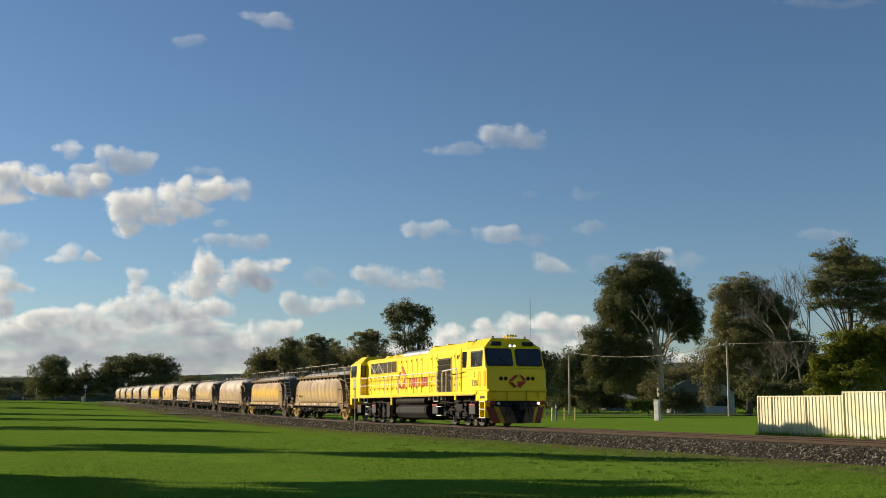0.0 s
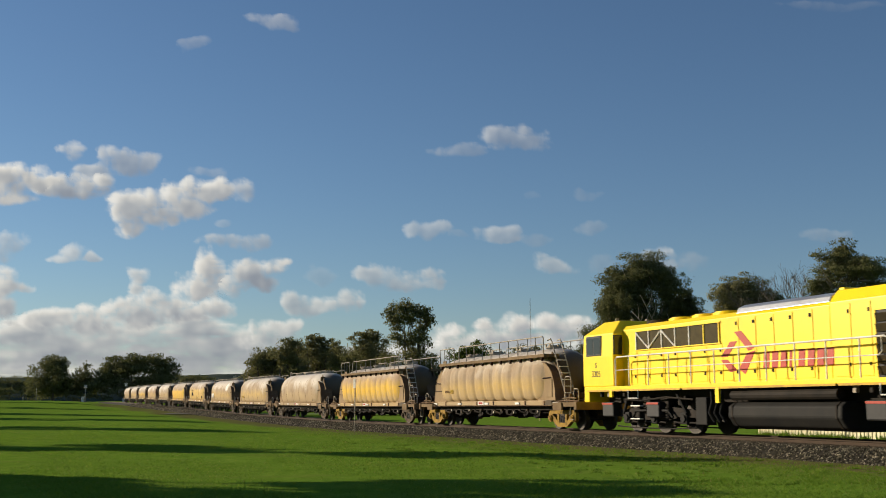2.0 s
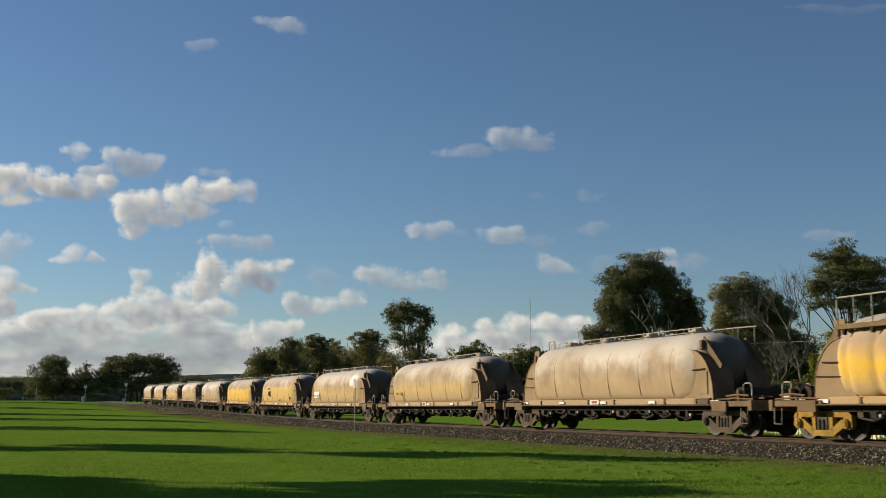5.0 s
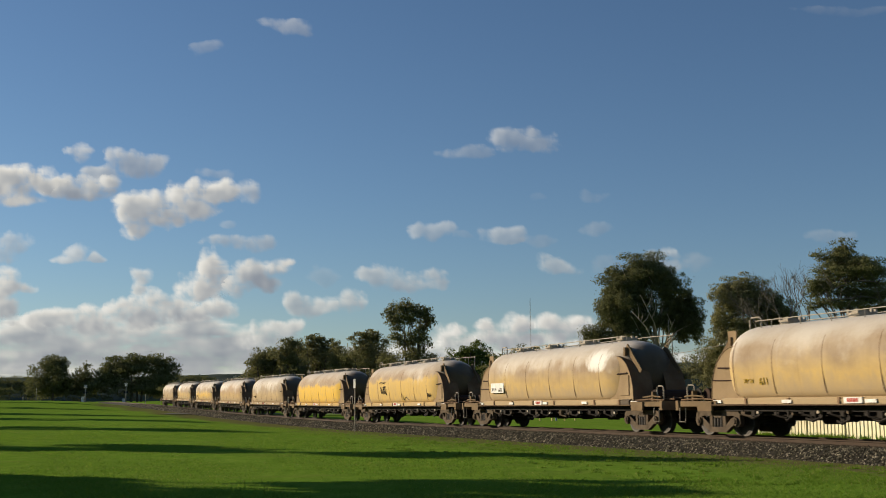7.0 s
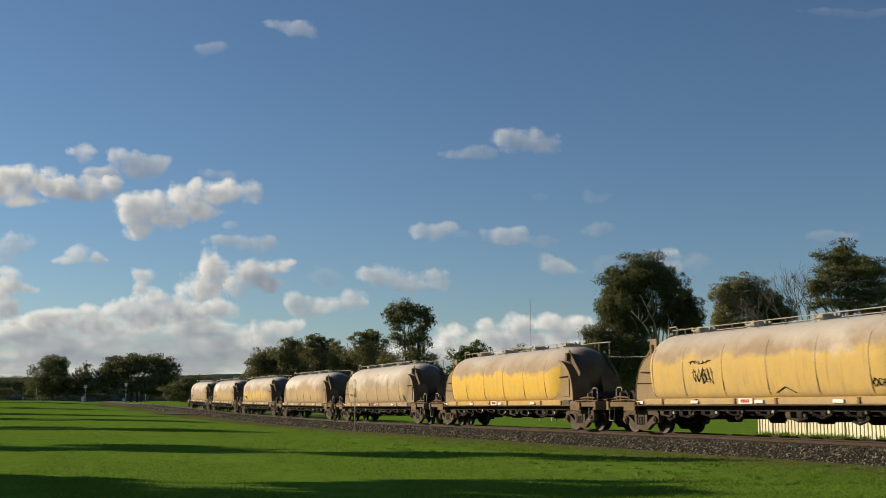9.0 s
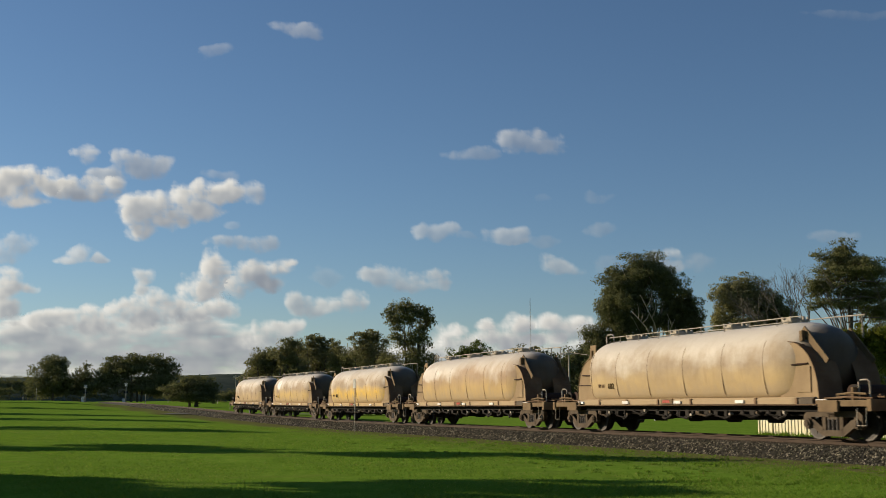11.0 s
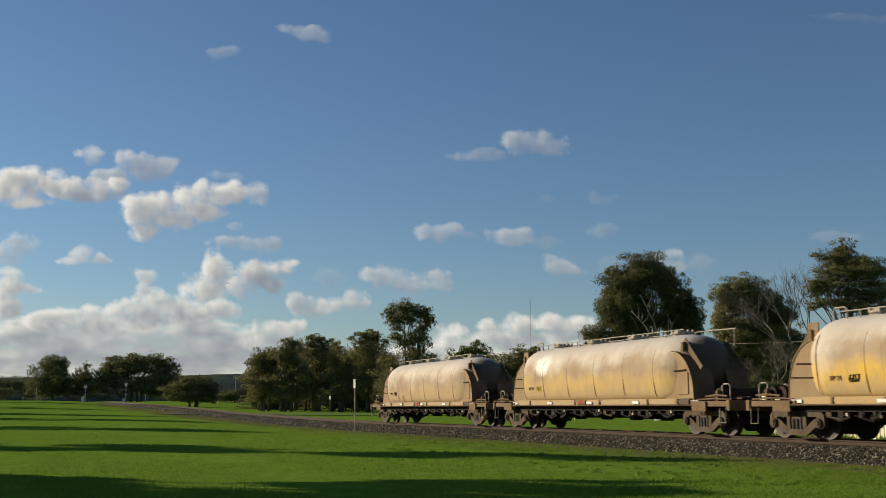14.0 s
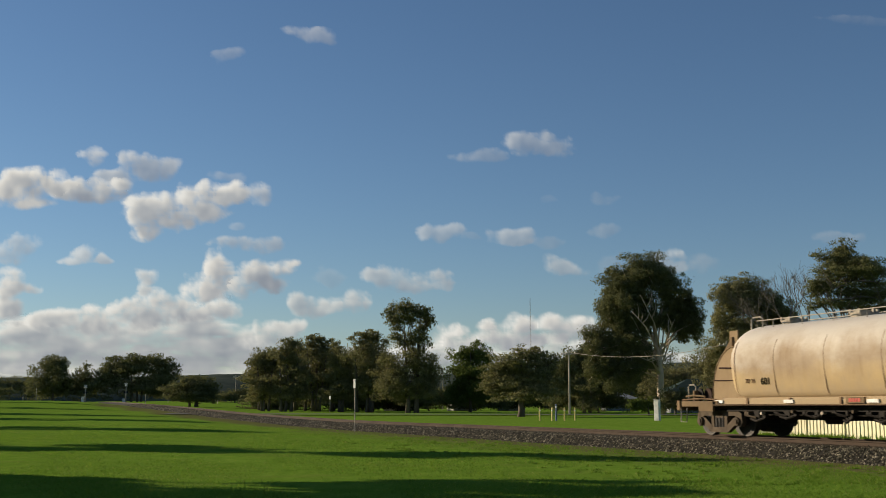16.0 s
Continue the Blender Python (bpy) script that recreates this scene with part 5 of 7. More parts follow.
            bmesh.ops.recalc_face_normals(bm, faces=bm.faces[:])
            return bm
        for s in (-1, 1):
            a, b = sorted((s * 0.07, s * 1.30))
            w = part("windscreen_surround", on_screen(nb(), a, b, 2.54, 3.30, 0.010), BLACK, cab)
            a, b = sorted((s * 0.13, s * 1.24))
            part("windscreen_pane", on_screen(nb(), a, b, 2.60, 3.24, 0.016), GLASS, w)
            bm = nb()
            tube(bm, [(10.12, s * 0.35, 2.62), (10.02, s * 0.75, 2.92)], 0.012, 5)
            part("wiper", bm, BLACK, w)
            # number boxes over the screens
            a, b = sorted((s * 0.50, s * 1.0))
            bm = nb()
            box(bm, 9.6, 9.86, a, b, 3.42, 3.60, 0.05)
            part("number_box", bm, BLACK, cab)
            # nose details
            bm = nb()
            for yy in (0.52, 0.74):
                disc(bm, (10.27, s * yy, 2.02), (1, 0, 0), 0.082, 0.05, 14)
            part("marker_lamp", bm, LOUVRE, cab)
            bm = nb()
            disc(bm, (9.78, s * 0.10, 3.42), (1, 0, 0), 0.088, 0.06, 16)
            part("headlight_housing", bm, LOUVRE, cab)
            bm = nb()
            disc(bm, (9.80, s * 0.10, 3.42), (1, 0, 0), 0.058, 0.06, 16)
            hl = part("headlight", bm, HEADLIGHT, cab, "lit white headlight")
            bm = nb()
            disc(bm, (10.33, s * 1.08, 1.30), (1, 0, 0), 0.11, 0.12, 16)
            part("ditch_light_housing", bm, YELLOW, cab)
            bm = nb()
            disc(bm, (10.44, s * 0.92, 0.98), (1, 0, 0), 0.055, 0.05, 16)
            part("ditch_light", bm, HEADLIGHT if s > 0 else LENS, cab, "round ditch light")
            bm = nb()
            box(bm, 10.26, 10.33, min(s * 1.05, s * 1.3), max(s * 1.05, s * 1.3), 0.93, 1.07, 0.02)
            part("tail_lamp", bm, RED_PAINT, cab)
        bm = nb()
        box(bm, 10.26, 10.40, -1.36, 1.36, 1.47, 1.56, 0.02)
        part("anticlimber", bm, YELLOW, cab)
        for yy in (-1.0, -0.45, 0.45, 1.0):
            bm = nb()
            box(bm, 10.27, 10.36, yy - 0.03, yy + 0.03, 1.1, 1.5)
            part("nose_rib", bm, YELLOW, cab)
        bm = nb()
        for pts in (((-0.40, 1.90), (-0.08, 2.16), (0.08, 2.16), (-0.22, 1.90)), ((-0.40, 1.87), (-0.22, 1.87), (0.0, 1.68), (-0.14, 1.62)), ((0.12, 2.20), (0.24, 2.14), (0.44, 1.94), (0.28, 1.92)), ((0.04, 1.90), (0.44, 1.90), (0.16, 1.62), (0.02, 1.70))):
            a = [bm.verts.new((10.285, yy, zz)) for yy, zz in pts]
            b = [bm.verts.new((10.255, yy, zz)) for yy, zz in pts]
            bm.faces.new(a)
            for i in range(4):
                bm.faces.new((a[i], a[(i + 1) % 4], b[(i + 1) % 4], b[i]))
        bmesh.ops.recalc_face_normals(bm, faces=bm.faces[:])
        part("nose_emblem", bm, RED_PAINT, cab, "faded red emblem shape on the nose")
        # pilot plough with red and yellow flanks
        for s in (-1, 1):
            for (ya, yb, xa, xb, mat) in ((1.34, 1.02, 10.10, 10.22, RED_PLOUGH), (1.02, 0.84, 10.22, 10.28, RUSTY_YELLOW), (0.84, 0.35, 10.28, 10.44, RUSTY)):
                bm = nb()
                v = [bm.verts.new(c) for c in ((xa, s * ya, 0.86), (xb, s * yb, 0.80), (xb + 0.14, s * (yb - 0.22), 0.15), (xa + 0.10, s * (ya - 0.22), 0.15),
                                               (xa - 0.06, s * ya, 0.86), (xb - 0.06, s * yb, 0.80), (xb + 0.07, s * (yb - 0.22), 0.15), (xa + 0.04, s * (ya - 0.22), 0.15))]
                for f in ((0, 1, 2, 3), (7, 6, 5, 4), (0, 4, 5, 1), (1, 5, 6, 2), (2, 6, 7, 3), (3, 7, 4, 0)):
                    bm.faces.new([v[i] for i in f])
                bmesh.ops.recalc_face_normals(bm, faces=bm.faces[:])
                part("plough_blade", bm, mat, cab, "red and yellow striped plough")
        bm = nb()
        box(bm, 10.15, 10.45, -0.34, 0.34, 0.14, 0.5, 0.04)
        part("plough_centre", bm, DARK_STEEL, cab)
        bm = nb()
        box(bm, 9.9, 10.12, -1.12, 1.12, 0.2, 1.08, 0.02)
        part("headstock", bm, BLACK, cab)
        bm = nb()
        box(bm, 10.2, 10.75, -0.14, 0.14, 0.70, 1.0, 0.05)
        disc(bm, (10.78, 0, 0.85), (0, 0, 1), 0.16, 0.3, 14)
        part("coupler", bm, BLACK, cab)
        for yy in (-0.55, -0.4, 0.42, 0.56):
            bm = nb()
            tube(bm, [(10.32, yy, 1.05), (10.48, yy, 0.9), (10.50, yy * 1.05, 0.6), (10.44, yy * 1.15, 0.42)], 0.025, 7)
            part("brake_hose", bm, BLACK, cab)
        # roof: horns, aerials
        for k, yy in enumerate((-0.16, -0.04, 0.08, 0.2)):
            bm = nb()
            tube(bm, [(9.3, yy, 3.84), (9.62 + 0.05 * (k % 2), yy, 3.86), (9.72 + 0.05 * (k % 2), yy, 3.86)], [0.02, 0.02, 0.055], 10)
            tube(bm, [(9.38, yy, 3.72), (9.38, yy, 3.85)], 0.02, 6)
            part("horn", bm, YELLOW, cab)
        for yy in (-0.75, 0.75):
            bm = nb()
            disc(bm, (9.45, yy, 3.80), (0, 0, 1), 0.06, 0.10, 10)
            part("roof_beacon", bm, PALE_STEEL, cab)
        letters("S", 0.30, BLACK, cab, on_flank(8.94, -1.386, 2.20), "class_letter")
        letters("3305", 0.36, BLACK, cab, on_flank(8.96, -1.386, 1.84), "running_number")
    else:
        # end door onto the walkway, and the outer end window
        for s in (-1, 1):
            bm = nb()
            box(bm, xr - 0.02, xr + 0.03, min(s * 1.02, s * 1.36), max(s * 1.02, s * 1.36), 2.55, 3.20, 0.02)
            part("end_window", bm, GLASS, cab)
            bm = nb()
            box(bm, xr, xr + 0.02, min(s * 1.0, s * 1.39), max(s * 1.0, s * 1.39), 1.52, 2.46)
            part("end_door", bm, YELLOW, cab)
            bm = nb()
            box(bm, xf - 0.025, xf + 0.02, min(s * 0.2, s * 1.2), max(s * 0.2, s * 1.2), 2.55, 3.15, 0.02)
            part("rear_window", bm, GLASS, cab)
        for yy in (-0.6, 0.0, 0.6):
            bm = nb()
            disc(bm, (-9.2, yy, 3.78), (0, 0, 1), 0.06, 0.12, 10)
            part("roof_beacon", bm, PALE_STEEL, cab)
        letters("S", 0.24, BLACK, cab, on_flank(-9.35, -1.386, 2.22), "class_letter")
        letters("3305", 0.30, BLACK, cab, on_flank(-9.35, -1.386, 1.92), "running_number")
        bm = nb()
        box(bm, -10.7, -10.2, -0.14, 0.14, 0.70, 1.0, 0.05)
        part("coupler", bm, BLACK, cab)


build_loco()


# ---- tank wagons ----
TANK_C, TANK_W, TANK_H, TANK_L = 2.03, 1.20, 1.07, 5.55


def tank_mesh(ribbed):
    """Tank with domed ends, scalloped between ribs on the older pattern."""
    bm = bmesh.new()
    secs = []
    nseg, sides = 132, 44
    for i in range(nseg + 1):
        x = -6.25 + (6.25 + TANK_L + 0.42) * i / nseg
        over = (x - 4.3) / 1.67 if x > 0 else (-5.1 - x) / 1.15
        k = math.sqrt(max(0.0, 1 - over ** 2.2)) if over > 0 else 1.0
        k = max(k, 0.05)
        if ribbed and -5.7 <= x <= 5.3:
            k *= 1 - 0.046 * (1 - abs(math.sin(math.pi * (x + 5.3) / 0.965))) ** 2.5 * 1.4
        ring = []
        for j in range(sides):
            a = 2 * math.pi * j / sides
            c, s = math.cos(a), math.sin(a)
            p = 0.92 if s >= 0 else 0.92 - 0.46 * min(1.0, -s * 1.6)
            ring.append((x, math.copysign(abs(c) ** p, c) * TANK_W * k, TANK_C + math.copysign(abs(s) ** p, s) * TANK_H * (k if s < 0 or over <= 0 else 0.3 + 0.7 * k)))
        secs.append([bm.verts.new(p) for p in ring])
    for a, b in zip(secs, secs[1:]):
        for j in range(sides):
            bm.faces.new((a[j], a[(j + 1) % sides], b[(j + 1) % sides], b[j]))
    bm.faces.new(secs[0][::-1])
    bm.faces.new(secs[-1])
    bmesh.ops.recalc_face_normals(bm, faces=bm.faces[:])
    return bm


def wagon_bogie(root, xc, mat):
    for s in (-1, 1):
        bm = nb()
        y0, y1 = sorted((s * 0.82, s * 0.95))
        # cast frame with its two windows: built as bars round the openings
        bars = [[(-1.06, 0.62), (-0.96, 0.70), (-0.75, 0.72), (0.75, 0.72), (0.96, 0.70), (1.06, 0.62), (1.06, 0.50), (0.75, 0.57), (-0.75, 0.57), (-1.06, 0.50)],
                [(-1.06, 0.60), (-0.80, 0.60), (-0.70, 0.36), (-0.78, 0.30), (-0.98, 0.27), (-1.08, 0.36)], [(1.06, 0.60), (0.80, 0.60), (0.70, 0.36), (0.78, 0.30), (0.98, 0.27), (1.08, 0.36)],
                [(-0.86, 0.38), (-0.70, 0.52), (-0.24, 0.22), (-0.38, 0.10)], [(0.86, 0.38), (0.70, 0.52), (0.24, 0.22), (0.38, 0.10)],
                [(-0.38, 0.10), (0.38, 0.10), (0.36, 0.25), (-0.36, 0.25)], [(-0.38, 0.2), (-0.25, 0.2), (-0.25, 0.6), (-0.38, 0.6)], [(0.25, 0.2), (0.38, 0.2), (0.38, 0.6), (0.25, 0.6)]]
        for k, br in enumerate(bars):
            dy = 0.003 * (k % 3)
            slab(bm, [(xc + a, b) for a, b in br], y0 - dy, y1 + dy)
        fr = part("bogie_side_frame", bm, mat, root)
        for k in (-0.88, 0.88):
            bm = nb()
            disc(bm, (xc + k, s * 0.97, 0.42), (0, 1, 0), 0.115, 0.10, 14)
            disc(bm, (xc + k, s * 1.03, 0.42), (0, 1, 0), 0.07, 0.04, 10)
            part("axle_box", bm, mat, fr)
        bm = nb()
        for k in (-0.15, 0.0, 0.15):
            tube(bm, [(xc + k, s * 0.90, 0.24), (xc + k, s * 0.90, 0.55)], 0.055, 9)
        part("spring_nest", bm, WHEEL, fr)
    bm = nb()
    box(bm, xc - 0.2, xc + 0.2, -0.95, 0.95, 0.50, 0.70, 0.03)
    part("bolster", bm, BOGIE_TAN, root)
    for k in (-0.88, 0.88):
        wheelset(root, xc + k, 0.42)


def text_bars(root, x, y, z, n, w, h, mat, name="number_bar"):
    for k in range(n):
        bm = nb()
        slab(bm, [(x + k * w * 1.5, z - h / 2), (x + k * w * 1.5 + w, z - h / 2), (x + k * w * 1.5 + w, z + h / 2), (x + k * w * 1.5, z + h / 2)], y - 0.012, y)
        part(name, bm, mat, root)


def flank_y(z):
    """How far out the tank's flank is at height z."""
    h = (z - TANK_C) / TANK_H
    p = 0.92 if h >= 0 else 0.92 - 0.46 * min(1.0, -h * 1.35)
    s = abs(h) ** (1 / p)
    return TANK_W * max(0.0, 1 - s * s) ** (p / 2)


def bent_text(text, size, root, x, z, mat, flat=None):
    """Lettering that lies on the curved flank."""
    ob = letters(text, size, mat, root, Matrix(), "running_number")
    for v in ob.data.vertices:
        h = z + v.co.y
        v.co = Vector((x + v.co.x, flat - (0.004 if v.co.z > 0 else 0) if flat else -(flank_y(h) + 0.006 + (0.004 if v.co.z > 0 else -0.01)), h))
    return ob


def build_wagon(i, ribbed, mat, number, graffiti=False, bogies=(None, None), board=False):
    s_mid = FIRST_S + PITCH * i
    root = empty("tank_wagon", line_pose(s_mid))
    cars.append((root, s_mid))
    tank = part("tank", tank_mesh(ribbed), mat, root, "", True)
    for s in (-1, 1):
        def sy(a, b):
            return min(s * a, s * b), max(s * a, s * b)
        bm = nb()
        prism(bm, [(s * 1.115, 0.90), (s * 1.13, 1.02), (s * 1.05, 1.075), (s * 0.80, 1.08), (s * 0.85, 0.90)], -6.1, 6.0)
        part("skirt", bm, mat, root)
        bm = nb()
        box(bm, -6.35, 6.35, *sy(1.0, 1.255), 0.85, 0.895, 0.008)
        part("side_sill", bm, SILL, root)
        bm = nb()
        box(bm, -6.1, 6.1, *sy(0.80, 0.98), 0.70, 0.847, 0.008)
        part("lower_sill", bm, DARK_STEEL, root)
        bm = nb()
        box(bm, -6.3, 6.3, *sy(1.258, 1.272), 0.868, 0.886)
        part("sill_edge", bm, DECK_TAN, root)
        for x in (-6.2, -3.15, -0.1, 3.0, 6.36):
            bm = nb()
            box(bm, x - 0.19, x + 0.19, *sy(1.11, 1.16), 0.925, 1.01)
            part("reflector", bm, WHITE_PAINT, root, "white reflector plate")
        for x in (-4.9, -3.1, -1.2, 0.6, 3.7, 5.4):
            bm = nb()
            box(bm, x - 0.04, x + 0.04, *sy(1.11, 1.155), 0.9, 1.06)
            part("skirt_rib", bm, SEAM, root)
        bm = nb()
        box(bm, -1.0, -0.38, *sy(1.11, 1.16), 0.91, 1.06)
        pl = part("name_plate", bm, WHITE_PAINT if i < 7 else DECK_TAN, root, "small white plate with red bars")
        for k in range(4):
            bm = nb()
            box(bm, -0.89 + k * 0.1, -0.81 + k * 0.1, *sy(1.16, 1.166), 0.945, 1.03)
            part("plate_bar", bm, RED_PAINT, pl)
        # curved end gussets
        for e in (-1, 1):
            bm = nb()
            out = [(4.6, 1.0), (4.7, 1.9), (4.85, 2.45)]
            out += [(4.98 + 1.12 * math.sin(a), 1.22 + 1.30 * math.cos(a)) for a in [k * math.pi / 16 for k in range(1, 8)]]
            out += [(6.12, 1.0)]
            ex = 0.55 if e < 0 else 0.0
            slab(bm, [(e * (a + ex), b) for a, b in out], *sy(0.96, 1.0))
            gs = part("end_gusset", bm, GUSSET, root, "curved tan end gusset plate")
            bm = nb()
            edge = [(4.98 + 1.12 * math.sin(a), 1.22 + 1.30 * math.cos(a)) for a in [k * math.pi / 16 for k in range(0, 8)]] + [(6.12, 1.0)]
            inner = 0.25 if e > 0 else 0.9
            strip = [[bm.verts.new((e * (a + ex + dx), s * yy, b + dz)) for yy, dx, dz in ((1.02, 0, 0), (inner, 0, 0), (inner, 0.01, 0.014), (1.02, 0.01, 0.014))] for a, b in edge]
            for p, q in zip(strip, strip[1:]):
                for m in range(4):
                    bm.faces.new((p[m], p[(m + 1) % 4], q[(m + 1) % 4], q[m]))
            bm.faces.new(strip[0])
            bm.faces.new(strip[-1][::-1])
            bmesh.ops.recalc_face_normals(bm, faces=bm.faces[:])
            part("gusset_flange", bm, RUSTY if e > 0 else GUSSET, gs)
            bm = nb()
            tube(bm, [(e * (4.85 + ex), s * 1.04, 1.90), (e * (5.75 + ex), s * 1.02, 1.93)], 0.025, 6)
            part("gusset_stiffener", bm, SILL, gs)
            bm = nb()
            if e > 0:
                box(bm, 5.3, 5.85, *sy(1.0, 1.03), 1.2, 1.86, 0.008)
                part("access_cover", bm, GUSSET, gs)
            else:
                tube(bm, [(-4.95 - ex, s * 1.02, 1.56), (-6.0 - ex, s * 1.02, 1.58)], 0.018, 6)
                part("gusset_stiffener", bm, SILL, gs)
                bm = nb()
                box(bm, -5.5 - ex, -5.1 - ex, *sy(0.78, 0.82), 2.44, 2.98, 0.01)
                part("shoulder_plate", bm, GUSSET, gs)
            # raking brace from roof shoulder to deck
            bm = nb()
            top, foot = Vector((e * (5.3 + ex), s * 0.74, 2.84)), Vector((e * (6.2 + ex), s * 0.74, 1.98))
            n = Vector((0, 1, 0))
            side = (foot - top).normalized().cross(n) * 0.11
            v = [bm.verts.new(p + q + n * w) for w in (-0.02, 0.02) for p, q in ((top, side * -1.0), (top, side), (foot, side * 0.7), (foot, side * -0.7))]
            for f in ((0, 1, 2, 3), (7, 6, 5, 4), (0, 4, 5, 1), (1, 5, 6, 2), (2, 6, 7, 3), (3, 7, 4, 0)):
                bm.faces.new([v[q] for q in f])
            bmesh.ops.recalc_face_normals(bm, faces=bm.faces[:])
            part("raking_brace", bm, DECK_TAN, root)
    # deck ends, couplers, handbrake gear
    for e in (-1, 1):
        ex = 0.55 if e < 0 else 0.0
        bm = nb()
        box(bm, min(e * 6.2, e * 8.05), max(e * 6.2, e * 8.05), -1.2, 1.2, 0.83, 0.99, 0.015)
        box(bm, min(e * 8.05, e * 8.2), max(e * 8.05, e * 8.2), -1.25, 1.25, 0.72, 1.01, 0.01)
        part("end_deck", bm, DECK_TAN, root)
        bm = nb()
        box(bm, min(e * 8.2, e * 8.6), max(e * 8.2, e * 8.6), -0.12, 0.12, 0.68, 0.94, 0.03)
        box(bm, min(e * 8.45, e * 8.66), max(e * 8.45, e * 8.66), -0.2, 0.2, 0.64, 0.98, 0.05)
        part("coupler", bm, DARK_STEEL, root)
        for s in (-1, 1):
            bm = nb()
            y = s * 1.0
            tube(bm, [(e * 7.55, y, 0.99), (e * 7.55, y, 1.42), (e * 7.62, y, 1.47), (e * 7.85, y, 1.47), (e * 7.92, y, 1.42), (e * 7.92, y, 0.99)], 0.022, 7)
            part("step_handrail", bm, PALE_STEEL, root)
            bm = nb()
            tube(bm, [(e * 7.7, s * 1.22, 0.8), (e * 7.7, s * 1.24, 0.38), (e * 8.0, s * 1.24, 0.38), (e * 8.0, s * 1.22, 0.8)], 0.018, 6)
            part("foot_stirrup", bm, PALE_STEEL, root)
        bm = nb()
        tube(bm, [(e * 7.15, -0.85, 1.18), (e * 7.15, 0.5, 1.18)], 0.19, 14)
        part("brake_reservoir", bm, SILL, root)
        bm = nb()
        disc(bm, (e * 7.4, -0.95, 1.2), (0, 1, 0), 0.17, 0.05, 18)
        tube(bm, [(e * 7.4, -0.95, 0.98), (e * 7.4, -0.9, 1.2)], 0.03, 6)
        part("handbrake_wheel", bm, DARK_STEEL, root)
        bm = nb()
        box(bm, min(e * 6.35, e * 7.05), max(e * 6.35, e * 7.05), -1.26, -1.18, 0.70, 0.98, 0.01)
        part("headstock_plate", bm, DECK_TAN, root)
        bm = nb()
        x0, x1 = sorted((e * (5.3 + ex), e * (5.42 + ex)))
        box(bm, x0, x1, -0.88, -0.60, 2.52, 2.80, 0.01)
        part("shoulder_box", bm, DECK_TAN, root)
        for y, z in ((-1.1, 1.03), (-0.72, 1.06), (-0.45, 1.1)):
            bm = nb()
            tube(bm, [(e * 6.4, y, z), (e * 6.95, y + 0.05, z + 0.02), (e * 7.2, y - 0.04, z + 0.03), (e * 8.1, y, z)], 0.025, 6)
            part("brake_pipe", bm, RUSTY, root)
        bm = nb()
        box(bm, min(e * 7.42, e * 7.5), max(e * 7.42, e * 7.5), -1.14, -0.98, 0.99, 1.3, 0.01)
        tube(bm, [(e * 6.9, -1.12, 1.12), (e * 7.46, -1.14, 1.16), (e * 7.9, -1.1, 1.13)], 0.03, 6)
        part("handbrake_stand", bm, DECK_TAN, root)
    wagon_bogie(root, -6.5, BOGIE_YELLOW if bogies[0] else BOGIE_TAN)
    wagon_bogie(root, 6.5, BOGIE_YELLOW if bogies[1] else BOGIE_TAN)
    # centre sill and the discharge gear below it
    bm = nb()
    box(bm, -8.0, 8.0, -0.3, 0.3, 0.48, 0.76, 0.02)
    part("centre_sill", bm, DARK_STEEL, root)
    rng = random.Random(40 + i)
    for k in range(9):
        x = -4.6 + k * 1.15 + rng.uniform(-0.2, 0.2)
        bm = nb()
        h = rng.uniform(0.42, 0.54)
        tube(bm, [(x, -0.9, h + 0.06), (x, 0.9, h + 0.06)], 0.07, 9)
        part("cross_pipe", bm, DARK_STEEL, root)
        bm = nb()
        disc(bm, (x + 0.3, -1.02, h + 0.17), (0, 1, 0), 0.045, 0.12, 10)
        part("valve_cap", bm, PALE_STEEL if k % 2 == 0 else BOGIE_TAN, root)
        bm = nb()
        tube(bm, [(x - 0.3, -1.08, 0.72), (x - 0.3 + rng.uniform(-0.1, 0.1), -1.1, h + 0.12), (x, -1.0, h + 0.05)], 0.03, 6)
        box(bm, x - 0.42, x - 0.22, -1.1, -0.9, h + 0.12, 0.70, 0.02)
        part("valve_bracket", bm, DARK_STEEL if k % 5 else BOGIE_TAN, root)
        bm = nb()
        w, h0 = rng.uniform(0.12, 0.34), rng.uniform(0.44, 0.60)
        box(bm, x - w * 0.5, x + w * 0.3, -0.98, -0.5, h0, 0.735, 0.03)
        tube(bm, [(x + w * 0.6, -1.0, 0.72), (x + w * 0.7, -1.02, h0 + 0.16), (x + w * 0.4, -0.9, h0)], 0.022, 6)
        disc(bm, (x + w, -0.94, h0 + 0.1), (0, 1, 0), 0.07, 0.1, 10)
        tube(bm, [(x - w, -0.96, h0 + 0.02), (x, -1.0, h0 - 0.04), (x + w, -0.96, h0 + 0.05)], 0.035, 6)
        part("valve_chest", bm, DARK_STEEL, root)
    for x in (-4.5, -2.66, -0.68, 1.3, 3.22):
        bm = nb()
        tube(bm, [(x, -0.1, 0.86), (x, -0.1, 0.68), (x, -0.1, 0.47), (x, -0.1, 0.38)], [0.98, 0.66, 0.26, 0.20], 14)
        part("discharge_cone", bm, DARK_STEEL, root)
    for y in (-0.75, 0.8):
        bm = nb()
        tube(bm, [(-5.2, y, 0.62), (5.2, y, 0.62)], 0.045, 8)
        part("air_pipe", bm, DARK_STEEL, root)
